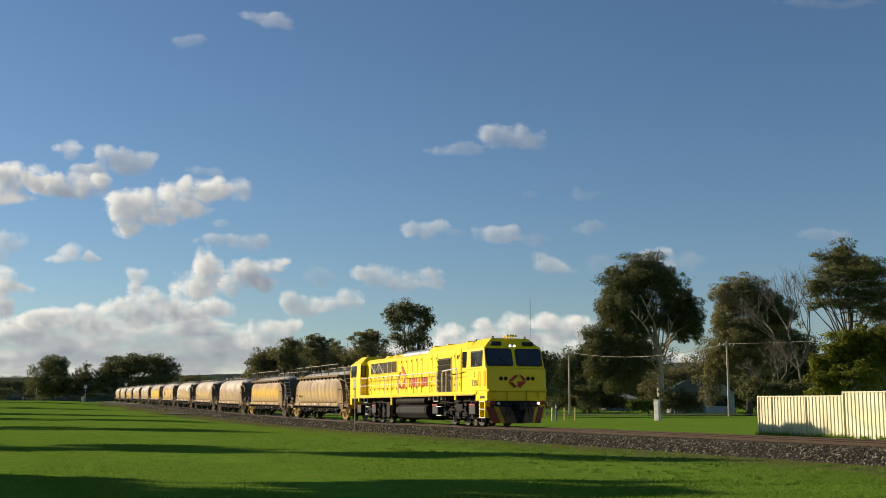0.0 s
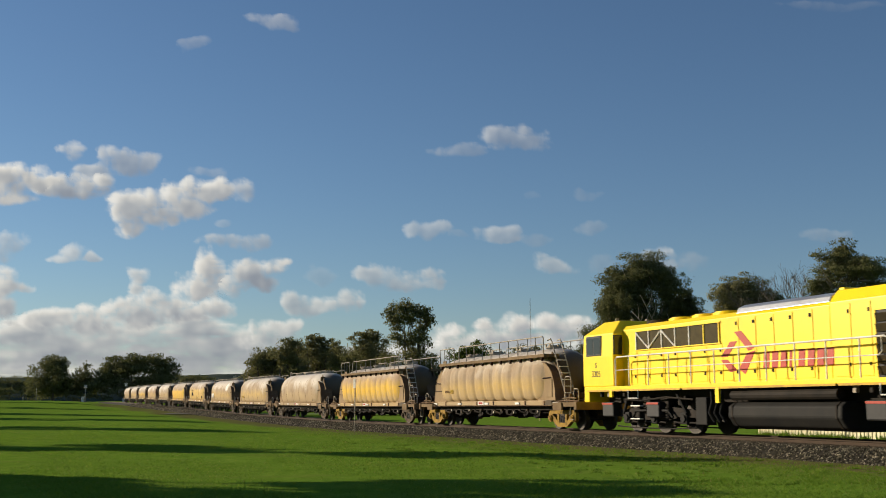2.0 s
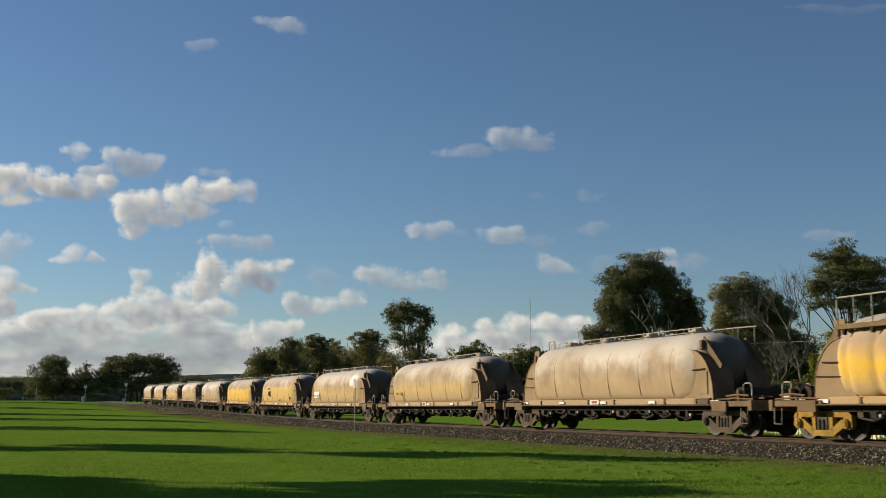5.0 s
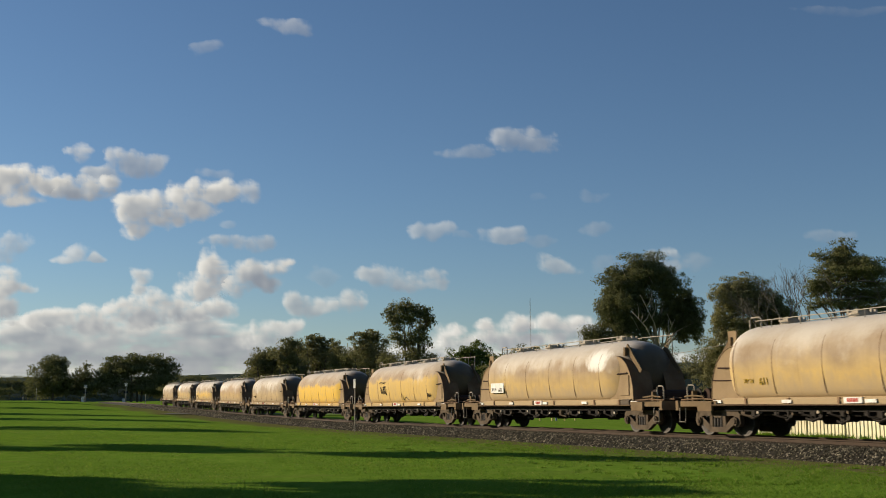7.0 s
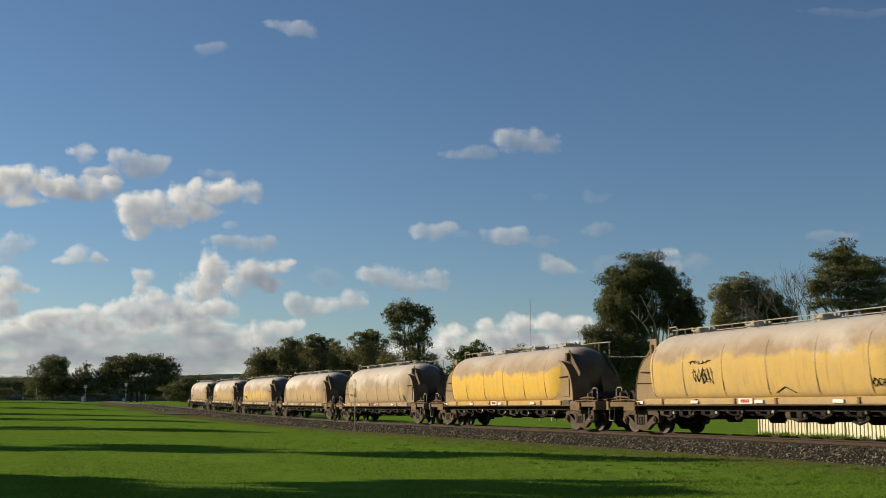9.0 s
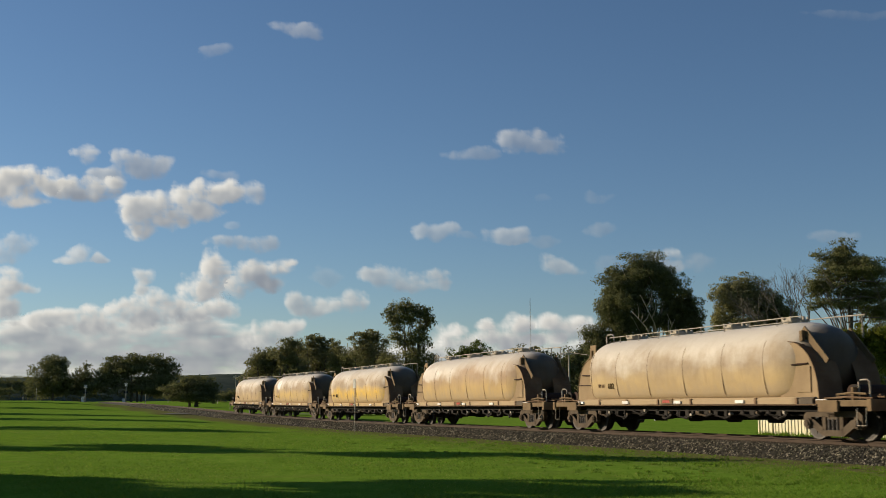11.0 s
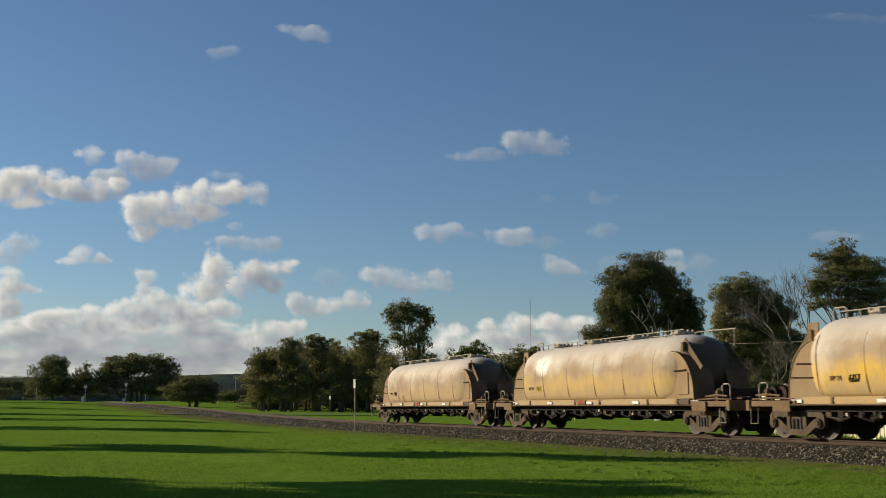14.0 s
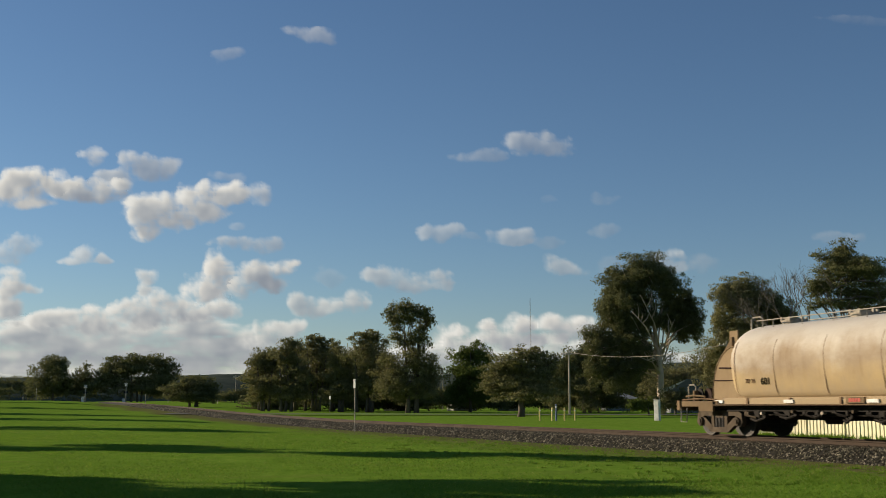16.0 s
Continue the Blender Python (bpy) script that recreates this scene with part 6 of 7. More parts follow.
    # seams on the flank
    if not ribbed:
        for x in (-5.35, -3.64, -1.68, 0.31, 2.28, 4.16):
            bm = nb()
            n = 26
            va = []
            for j in range(n + 1):
                z = 1.12 + (2.62 - 1.12) * j / n
                va.append([bm.verts.new((x + dx, -(flank_y(z) + o), z)) for dx, o in ((-0.008, -0.01), (-0.006, 0.003), (0.006, 0.003), (0.008, -0.01))])
            for a, b in zip(va, va[1:]):
                for q in range(3):
                    bm.faces.new((a[q], b[q], b[q + 1], a[q + 1]))
            part("seam", bm, SEAM, tank)
    # roof hatches and rails
    zt = TANK_C + TANK_H
    for x in (-4.2, -1.5, 1.4, 4.1):
        bm = nb()
        disc(bm, (x, 0, zt + 0.02), (0, 0, 1), 0.34, 0.12, 18)
        disc(bm, (x, 0, zt + 0.10), (0, 0, 1), 0.27, 0.06, 18)
        for k in range(6):
            a = k * math.pi / 3
            box(bm, x + 0.33 * math.cos(a) - 0.03, x + 0.33 * math.cos(a) + 0.03, 0.33 * math.sin(a) - 0.03, 0.33 * math.sin(a) + 0.03, zt + 0.05, zt + 0.17)
        part("roof_hatch", bm, PALE_STEEL, root)
    if ribbed:
        build_platform(root, zt)
    else:
        for y in (-0.55, 0.55):
            bm = nb()
            tube(bm, [(-5.1, y, zt - 0.05), (-5.1, y, zt + 0.11), (5.0, y, zt + 0.11), (5.0, y, zt - 0.05)], 0.015, 7)
            for k in range(8):
                tube(bm, [(-4.4 + k * 1.2, y, zt - 0.10), (-4.4 + k * 1.2, y, zt + 0.11)], 0.014, 5)
            part("roof_rail", bm, PALE_STEEL, root)
        bm = nb()
        tube(bm, [(-5.42, -0.5, zt - 0.18), (-5.42, -0.5, zt + 0.16), (-5.35, -0.5, zt + 0.22), (-5.0, -0.5, zt + 0.22), (-4.92, -0.5, zt + 0.16), (-4.92, -0.5, zt - 0.1)], 0.024, 7)
        part("hoop_rail", bm, PALE_STEEL, root)
        bm = nb()
        tube(bm, [(4.6, 0.6, zt + 0.12), (6.1, 0.6, zt + 0.10)], 0.02, 6)
        for x in (5.2, 6.0):
            tube(bm, [(x, 0.6, zt - 0.5), (x, 0.6, zt + 0.12)], 0.018, 6)
        part("end_rail", bm, PALE_STEEL, root)
    if number:
        ink = OLD_YELLOW if i in (0, 3, 10) else FADED if i == 7 else LOUVRE
        bent_text(number, 0.27, root, -4.04, 1.50, ink)
        bent_text("XP 24", 0.17, root, -4.70, 1.52, ink if i == 3 else SEAM)
    if board:
        bm = nb()
        y = -(flank_y(1.72) + 0.012)
        slab(bm, [(-5.05, 1.40), (-3.78, 1.40), (-3.78, 1.80), (-5.05, 1.80)], y - 0.012, y + 0.01)
        bd = part("sign_board", bm, WHITE_PAINT, root, "white board with dark number")
        bent_text("XP 24", 0.19, bd, -4.72, 1.53, BLACK, y - 0.014)
        bent_text("606", 0.26, bd, -4.08, 1.50, BLACK, y - 0.014)
    if graffiti:
        strokes = [[(-3.3 + 0.055 * k + 0.10 * math.sin(1.7 * k), 2.12 + 0.06 * math.sin(2.1 * k)) for k in range(20)],
                   [(-3.15 + 0.045 * k + 0.12 * math.sin(1.3 * k), 1.74 + 0.2 * math.sin(1.9 * k + 0.5)) for k in range(18)],
                   [(-2.7 + 0.04 * k + 0.10 * math.sin(1.6 * k + 1), 1.72 + 0.24 * math.sin(1.45 * k)) for k in range(16)],
                   [(4.2 + 0.03 * k + 0.06 * math.sin(2.0 * k), 1.4 + 0.1 * math.sin(1.5 * k)) for k in range(16)], [(0.6, 1.2), (1.0, 1.35), (1.4, 1.18)]]
        for st in strokes:
            bm = nb()
            tube(bm, [(x, -(flank_y(z) + 0.002), z) for x, z in st], 0.013, 5)
            part("paint_scrawl", bm, BLACK, root, "black sprayed scrawl")
    return root


def build_platform(root, zt):
    """Side walkways on brackets with railings, and the end ladder, of the ribbed wagons."""
    for s in (-1, 1):
        def sy(a, b):
            return min(s * a, s * b), max(s * a, s * b)
        bm = nb()
        box(bm, -5.55, 5.6, *sy(0.55, 1.22), 2.70, 2.82, 0.01)
        pf = part("roof_walkway", bm, DECK_TAN, root, "dusty tan roof walkway")
        for x0, x1 in ((-5.5, -3.7), (-3.1, 5.5)):
            bm = nb()
            tube(bm, [(x0, s * 1.18, 2.82), (x0, s * 1.18, 3.42), (x0 + 0.06, s * 1.18, 3.48), (x1 - 0.06, s * 1.18, 3.48), (x1, s * 1.18, 3.42), (x1, s * 1.18, 2.82)], 0.022, 7)
            part("guard_rail", bm, PALE_STEEL, pf)
        for x in (-4.9, -4.3, -2.25, -1.35, -0.4, 0.5, 1.4, 2.3, 3.2, 4.1, 4.8):
            bm = nb()
            tube(bm, [(x, s * 1.18, 2.66), (x, s * 1.18, 3.48)], 0.018, 6)
            part("rail_post", bm, PALE_STEEL, pf)
        for k in range(12):
            x = -5.3 + k * 0.965
            bm = nb()
            slab(bm, [(x - 0.05, 2.70), (x + 0.05, 2.70), (x + 0.02, 2.56), (x - 0.02, 2.56)], *sy(1.10, 1.20))
            part("walkway_bracket", bm, SILL, pf)
    bm = nb()
    for y in (-0.85, -0.45):
        tube(bm, [(5.2, y, 3.35), (5.45, y, 3.4), (5.6, y, 3.25), (6.75, y, 1.0)], 0.025, 7)
    ld = part("ladder", bm, PALE_STEEL, root)
    for k in range(7):
        f = (k + 0.5) / 7.5
        bm = nb()
        x, z = 5.75 + f * 0.95, 2.95 - f * 1.85
        box(bm, x - 0.06, x + 0.06, -0.84, -0.46, z - 0.015, z + 0.015)
        part("rung", bm, WHITE_PAINT, ld)
    bm = nb()
    tube(bm, [(6.85, -1.0, 1.0), (6.85, -1.0, 1.85), (6.95, -1.0, 1.92), (7.25, -1.0, 1.92), (7.35, -1.0, 1.85), (7.35, -1.0, 1.0)], 0.022, 7)
    part("ladder_hoop", bm, PALE_STEEL, root)


WAGONS = [  # ribbed, yellow share, height of the dust line, powder, number, redness, white patch (x, half length)
    (True, 0.8, 1.95, -0.05, "609", 0.1, None), (True, 1.0, 2.2, -0.14, "", 0.4, None), (False, 0.35, 1.8, 0.06, "", 0.1, None), (False, 0.75, 2.0, 0.0, "611", 0.1, None),
    (False, 0.75, 2.0, -0.02, "", 0.15, (4.0, 0.9, 0.8)), (False, 0.95, 2.3, -0.08, "", 0.2, None), (False, 1.0, 2.2, -0.14, "", 0.2, None), (False, 0.5, 1.85, 0.06, "602", 0.0, None),
    (False, 0.6, 1.95, -0.01, "", 0.45, (-4.4, 1.6, 0.5)), (False, 1.0, 1.85, 0.02, "607", 0.1, None), (False, 0.95, 1.85, -0.05, "605", 0.15, (-3.75, 0.85, 0.92)), (False, 0.5, 1.75, 0.02, "601", 0.1, None)]
LOOKS = ["ribbed tan and faded yellow tank wagon with roof walkway", "ribbed rusty orange tank wagon with roof walkway", "pale dusty tank wagon with white powder streaks",
         "dusty tan and yellow tank wagon with domed ends", "dusty tan tank wagon with a small white board", "faded yellow tank wagon with black sprayed scrawl",
         "bright yellow and dusty brown tank wagon", "whitish dust-covered tank wagon with domed ends", "dusty brown tank wagon with yellow traces",
         "tan tank wagon with a yellow band", "dusty tan tank wagon with a white powder patch", "pale tan tank wagon at the end of the train"]
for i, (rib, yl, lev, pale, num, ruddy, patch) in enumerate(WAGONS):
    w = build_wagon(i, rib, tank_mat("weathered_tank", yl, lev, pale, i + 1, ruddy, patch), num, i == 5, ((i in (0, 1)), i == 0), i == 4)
    tagged(w, LOOKS[i], "tank wagon", "tank wagons of the train")


# ---- hills, houses, fence, poles and signs ----
def hill_build(n, l, b):
    t = noise_tex(n, l, 0.02, 6, 0.7)
    r = ramp(n, [(0.35, (0.038, 0.05, 0.042)), (0.65, (0.078, 0.092, 0.072))])
    l.new(t.outputs[0], r.inputs[0])
    l.new(r.outputs[0], b.inputs["Base Color"])
    b.inputs["Roughness"].default_value = 1.0
    b.inputs["Specular IOR Level"].default_value = 0.0


HILL = material("wooded_hill", hill_build)


def build_hill(dist, x0, x1, top, amp, seed, label):
    verts, faces = [], []
    n = 160
    for i in range(n + 1):
        x = x0 + (x1 - x0) * i / n
        h = top + amp * noise.noise((i * 0.045, seed, 0)) + amp * 0.35 * noise.noise((i * 0.16, seed, 4)) + amp * 0.10 * noise.noise((i * 0.9, seed, 8))
        h *= smooth(min(i, n - i) / 14)
        for k in range(6):
            f = k / 5
            verts.append((x, dist + (1 - math.cos(f * math.pi / 2)) * dist * 0.2, -2 + (h + 2) * math.sin(f * math.pi / 2) + 1.5 * noise.noise((i * 0.7, k * 0.8, seed))))
    for i in range(n):
        for k in range(5):
            a = i * 6 + k
            faces.append((a, a + 6, a + 7, a + 1))
    tagged(new("backdrop", mesh_of("hill", verts, faces, HILL, True)), label, "hill", kind="structure")


build_hill(1500, -1500, 1100, 44, 14, 2.0, "low blue-green wooded hills on the horizon")
build_hill(1100, 60, 900, 46, 9, 5.0, "low wooded ridge behind the houses")

CREAM = worn("cream_sheet_steel", (0.70, 0.64, 0.42), (0.55, 0.48, 0.30), 0.25, 0.45, 0, 0.8, 20, 0.03)
WALL_CREAM = worn("grey_weatherboard", (0.24, 0.24, 0.235), (0.17, 0.165, 0.15), 0.3, 0.7, 0, 0.6, 12, 0.1)
GABLE = worn("pale_gable_boards", (0.52, 0.53, 0.52), (0.38, 0.37, 0.35), 0.3, 0.8, 0, 0.8, 12, 0.1)
ROOF_GREEN = worn("dark_green_roof", (0.03, 0.05, 0.04), (0.02, 0.032, 0.028), 0.3, 0.85, 0, 0.6, 10, 0.1)
ROOF_PALE = worn("pale_tin_roof", (0.35, 0.36, 0.34), (0.25, 0.22, 0.18), 0.3, 0.5, 0.3, 0.6, 10, 0.1)
POLE_WOOD = worn("grey_pole_timber", (0.44, 0.39, 0.32), (0.24, 0.20, 0.16), 0.4, 0.9, 0, 1.5, 12, 0.3, (1, 1, 0.2))
ASPHALT = worn("asphalt", (0.10, 0.098, 0.09), (0.15, 0.13, 0.10), 0.4, 0.95, 0, 0.4, 14, 0.2)
POST_YELLOW = worn("faded_yellow_post", (0.78, 0.60, 0.16), (0.62, 0.50, 0.22), 0.3, 0.6, 0, 3, 20, 0.05)
BLUE_PAINT = worn("blue_grey_paint", (0.12, 0.17, 0.25), (0.2, 0.2, 0.2), 0.3, 0.6, 0, 3, 20, 0.05)

road = new("road", mesh_of("road", [(-30, 118.5, ground_z(-30, 118.5) + 0.06), (95, 112, 0.08), (95, 116.5, 0.08), (-30, 123, ground_z(-30, 123) + 0.06)], [(0, 1, 2, 3)], ASPHALT))
tagged(road, "narrow grey asphalt road across the lawn", "road", kind="structure")


def build_fence():
    root = empty("sheet_fence", pose(13.17, 46.9, 0.0, 0, 0, math.degrees(math.atan2(-0.93, 0.365))))
    tagged(root, "cream corrugated steel boundary fence with stepped top", "fence")
    seams = [0.0, 0.85, 2.95, 5.1, 7.25, 9.4, 11.6, 13.8]
    for k, (a, b) in enumerate(zip(seams, seams[1:])):
        top = 1.66 if k < 3 else 1.80
        za = ground_z(14 + a * 0.365, 46 - a * 0.93) - 0.05
        bm = nb()
        pts, x = [], a + 0.03
        while x < b - 0.03:
            pts += [(x, 0.0), (min(x + 0.075, b - 0.03), 0.0), (min(x + 0.10, b - 0.03), 0.028), (min(x + 0.175, b - 0.03), 0.028)]
            x += 0.20
        v0 = [bm.verts.new((p, -q, za)) for p, q in pts] + [bm.verts.new((p, -q + 0.006, za)) for p, q in pts[::-1]]
        v1 = [bm.verts.new((p, -q, top - 0.03)) for p, q in pts] + [bm.verts.new((p, -q + 0.006, top - 0.03)) for p, q in pts[::-1]]
        for i in range(len(v0)):
            j = (i + 1) % len(v0)
            bm.faces.new((v0[i], v0[j], v1[j], v1[i]))
        bmesh.ops.recalc_face_normals(bm, faces=bm.faces[:])
        part("panel", bm, CREAM, root)
        bm = nb()
        box(bm, a, b, -0.045, 0.025, top - 0.05, top, 0.006)
        part("top_rail", bm, CREAM, root)
        bm = nb()
        box(bm, a - 0.03, a + 0.03, -0.055, 0.035, za, top + 0.01, 0.006)
        part("post", bm, CREAM, root)


def build_house(px, dist, w, d, wall_h, roof_h, wall, roof, label, gable=False, turn=0):
    x, y = at_px(px, dist)
    root = empty("house", pose(x, y, ground_z(x, y), 0, 0, turn))
    tagged(root, label, "house", "houses behind the lawn")
    bm = nb()
    box(bm, -w / 2, w / 2, 0, d, 0, wall_h)
    wl_ = part("wall", bm, wall, root)
    bm = nb()
    e = 0.45
    low = [bm.verts.new(c) for c in ((-w / 2 - e, -e, wall_h), (w / 2 + e, -e, wall_h), (w / 2 + e, d + e, wall_h), (-w / 2 - e, d + e, wall_h))]
    r = [bm.verts.new(c) for c in ((-w / 2 + d * 0.4, d / 2, wall_h + roof_h), (w / 2 - d * 0.4, d / 2, wall_h + roof_h))]
    for f in ((low[0], low[1], r[1], r[0]), (low[2], low[3], r[0], r[1]), (low[1], low[2], r[1]), (low[3], low[0], r[0]), tuple(low[::-1])):
        bm.faces.new(f)
    part("roof", bm, roof, root)
    if gable:
        gx = w * 0.28
        bm = nb()
        slab(bm, [(gx - 1.9, 0), (gx + 1.9, 0), (gx + 1.9, wall_h), (gx, wall_h + roof_h * 0.85), (gx - 1.9, wall_h)], -1.5, 0.5)
        part("gable_wall", bm, GABLE, root)
        bm = nb()
        for s in (-1, 1):
            v = [bm.verts.new(c) for c in ((gx + s * 2.3, -1.9, wall_h - 0.15), (gx, -1.9, wall_h + roof_h * 0.95), (gx, 2.5, wall_h + roof_h * 0.95), (gx + s * 2.3, 2.5, wall_h - 0.15),
                                           (gx + s * 2.3, -1.9, wall_h - 0.27), (gx, -1.9, wall_h + roof_h * 0.95 - 0.12), (gx, 2.5, wall_h + roof_h * 0.95 - 0.12), (gx + s * 2.3, 2.5, wall_h - 0.27))]
            for f in ((0, 1, 2, 3), (7, 6, 5, 4), (0, 4, 5, 1), (1, 5, 6, 2), (2, 6, 7, 3), (3, 7, 4, 0)):
                bm.faces.new([v[i] for i in f])
        part("gable_roof", bm, roof, root)
        bm = nb()
        box(bm, gx - 1.0, gx + 1.0, -1.56, -1.50, 0.9, 2.0)
        wn_ = part("window", bm, BLACK, root)
        bm = nb()
        box(bm, gx - 1.15, gx + 1.15, -1.75, -1.50, 2.02, 2.2)
        part("awning", bm, roof, wn_)
        for i in range(5):
            bm = nb()
            box(bm, gx - 0.9 + i * 0.45 - 0.03, gx - 0.9 + i * 0.45 + 0.03, -1.54, -1.5, wall_h + 0.05, wall_h + roof_h * (0.75 - abs(i - 2) * 0.26))
            part("gable_batten", bm, POLE_WOOD, root)
    for k in (-0.3, -0.02):
        bm = nb()
        box(bm, w * k - 0.6, w * k + 0.6, -0.05, 0.02, 0.9, 2.1)
        wn_ = part("window", bm, WHITE_PAINT, root)
        bm = nb()
        box(bm, w * k - 0.5, w * k + 0.5, -0.06, -0.04, 1.0, 2.0)
        part("pane", bm, GLASS, wn_)


def power_pole(px, dist, top, label):
    x, y = at_px(px, dist)
    h = (715 - top) * dist / 1990 + EYE.z - ground_z(x, y)
    root = empty("power_pole", pose(x, y, ground_z(x, y)))
    tagged(root, label, "power pole", "power poles")
    bm = nb()
    tube(bm, [(0, 0, -0.1), (0.03, 0, h * 0.5), (0, 0, h)], [0.13, 0.115, 0.095], 10)
    part("pole", bm, POLE_WOOD, root)
    bm = nb()
    box(bm, -0.8, 0.8, -0.05, 0.05, h - 0.55, h - 0.43, 0.01)
    arm = part("cross_arm", bm, POLE_WOOD, root)
    for k in (-0.7, -0.3, 0.3, 0.7):
        bm = nb()
        tube(bm, [(k, 0, h - 0.43), (k, 0, h - 0.25)], [0.03, 0.06], 8)
        part("insulator", bm, WHITE_PAINT, arm)
    return Vector((x, y, ground_z(x, y) + h - 0.3))


def wire(a, b, sag, r, mat):
    bm = nb()
    pts = [a.lerp(b, f / 14) - Vector((0, 0, sag * 4 * (f / 14) * (1 - f / 14))) for f in range(15)]
    tube(bm, pts, r, 5)
    me = bpy.data.meshes.new("power_line")
    bm.to_mesh(me)
    bm.free()
    me.materials.append(mat)
    tagged(new("power_line", me), "grey overhead power line between timber poles", "power line", "power lines")


def sign_post(px, dist, top, plate, label, name="sign_post"):
    x, y = at_px(px, dist)
    h = (715 - top) * dist / 1990 + EYE.z - ground_z(x, y)
    root = empty(name, pose(x, y, ground_z(x, y), 0, 0, -42))
    tagged(root, label, "sign post")
    bm = nb()
    tube(bm, [(0, 0, -0.05), (0, 0, h)], 0.028, 8)
    part("post", bm, PALE_STEEL, root)
    bm = nb()
    box(bm, -plate[0] / 2, plate[0] / 2, -0.05, -0.036, h - plate[1], h, 0.004)
    part("plate", bm, WHITE_PAINT, root)


def bollard(px, dist, top, mat, label, w=0.06):
    x, y = at_px(px, dist)
    h = (715 - top) * dist / 1990 + EYE.z - ground_z(x, y)
    root = empty("bollard", pose(x, y, ground_z(x, y)))
    tagged(root, label, "bollard", "bollards on the lawn")
    bm = nb()
    tube(bm, [(0, 0, -0.05), (0, 0, h - 0.04), (0, 0, h)], [w, w, w * 0.6], 12)
    part("post", bm, mat, root)
    bm = nb()
    tube(bm, [(0, 0, h - 0.28), (0, 0, h - 0.18)], w + 0.006, 12)
    part("band", bm, WHITE_PAINT, root)


def crossing_signal(px, dist, top, label):
    x, y = at_px(px, dist)
    h = (715 - top) * dist / 1990 + EYE.z - ground_z(x, y)
    root = empty("crossing_signal", pose(x, y, ground_z(x, y)))
    tagged(root, label, "signal", "level crossing signals")
    bm = nb()
    tube(bm, [(0, 0, -0.1), (0, 0, h)], 0.12, 8)
    part("mast", bm, PALE_STEEL, root)
    bm = nb()
    for s in (-1, 1):
        a = Vector((s * 0.34, -0.1, h * 0.95))
        b = Vector((-s * 0.34, -0.1, h * 0.82))
        tube(bm, [a, b], 0.09, 4)
    part("crossbuck", bm, WHITE_PAINT, root)
    for s in (-1, 1):
        bm = nb()
        disc(bm, (s * 0.3, -0.12, h * 0.55), (0, 1, 0), 0.24, 0.06, 16)
        part("target_board", bm, BLACK, root)
    bm = nb()
    box(bm, -0.75, -0.25, -0.3, 0.3, 0, 1.25, 0.03)
    part("relay_cabinet", bm, WHITE_PAINT, root)


build_fence()
build_house(1240, 150, 8, 8, 2.7, 1.9, WALL_CREAM, ROOF_GREEN, "grey weatherboard house with dark green gabled roof", True)
build_house(690, 187, 3.0, 4.5, 2.1, 1.1, WHITE_PAINT, ROOF_PALE, "small white house with a pale tin roof", turn=-48)
build_house(800, 188, 2.6, 4.5, 1.7, 0.9, WHITE_PAINT, ROOF_PALE, "small white house with a pale tin roof", turn=-48)
build_house(890, 187, 2.6, 4, 1.8, 0.9, WHITE_PAINT, ROOF_PALE, "small white house with a pale tin roof", turn=-48)
build_house(1100, 185, 5, 6, 2.0, 1.2, WALL_CREAM, ROOF_PALE, "low grey-cream house in deep shade")
p1 = power_pole(1290, 112, 606, "tall grey timber power pole with cross arm")
p2 = power_pole(1008, 128, 622, "grey timber power pole before dark trees")
p3 = power_pole(783, 205, 655, "far timber power pole behind the lawn")
p0 = p1 + (p1 - p2) * 1.2 + Vector((0, 0, 0.5))
wire(p0, p1, 0.4, 0.018, PALE_STEEL)
wire(p1, p2, 0.9, 0.03, PALE_STEEL)
wire(p2, p3, 0.7, 0.03, PALE_STEEL)
far_pole = power_pole(416, 300, 668, "far timber power pole by the scrub")
sign_post(628, 59, 674, (0.16, 0.48), "slim grey track sign post with white plate")
sign_post(584, 152, 704, (0.30, 0.45), "slim track sign post with white plate")
crossing_signal(150, 252, 684, "level crossing signal with white cabinet beside the track")
crossing_signal(222, 262, 680, "level crossing signal with crossed boards beside the track")
for px, top, mat in ((955, 724, POST_YELLOW), (977, 724, POST_YELLOW), (999, 724, POST_YELLOW), (1017, 724, POST_YELLOW)):
    bollard(px, 86, top, mat, "short cream-yellow post on the lawn")
bollard(984, 87, 718, BLUE_PAINT, "short blue-grey standpipe post", 0.08)
for px, top in ((63, 690), (297, 700), (385, 708), (40, 704), (257, 700)):
    bollard(px, 250, top, PALE_STEEL, "small grey marker post far off", 0.06)
x, y = at_px(1163, 88)
root = empty("white_cabinet", pose(x, y, ground_z(x, y), 0, 0, -38))
tagged(root, "tall narrow white utility cabinet standing on the lawn", "cabinet")
bm = nb()
box(bm, -0.22, 0.22, -0.14, 0.14, -0.05, 1.58, 0.02)
cb = part("body", bm, WHITE_PAINT, root)
bm = nb()
box(bm, -0.18, 0.18, -0.155, -0.14, 0.08, 1.5, 0.005)
part("door", bm, WHITE_PAINT, root)
bm = nb()
box(bm, -0.25, 0.25, -0.17, 0.17, 1.58, 1.63, 0.01)
part("lid", bm, WHITE_PAINT, root)
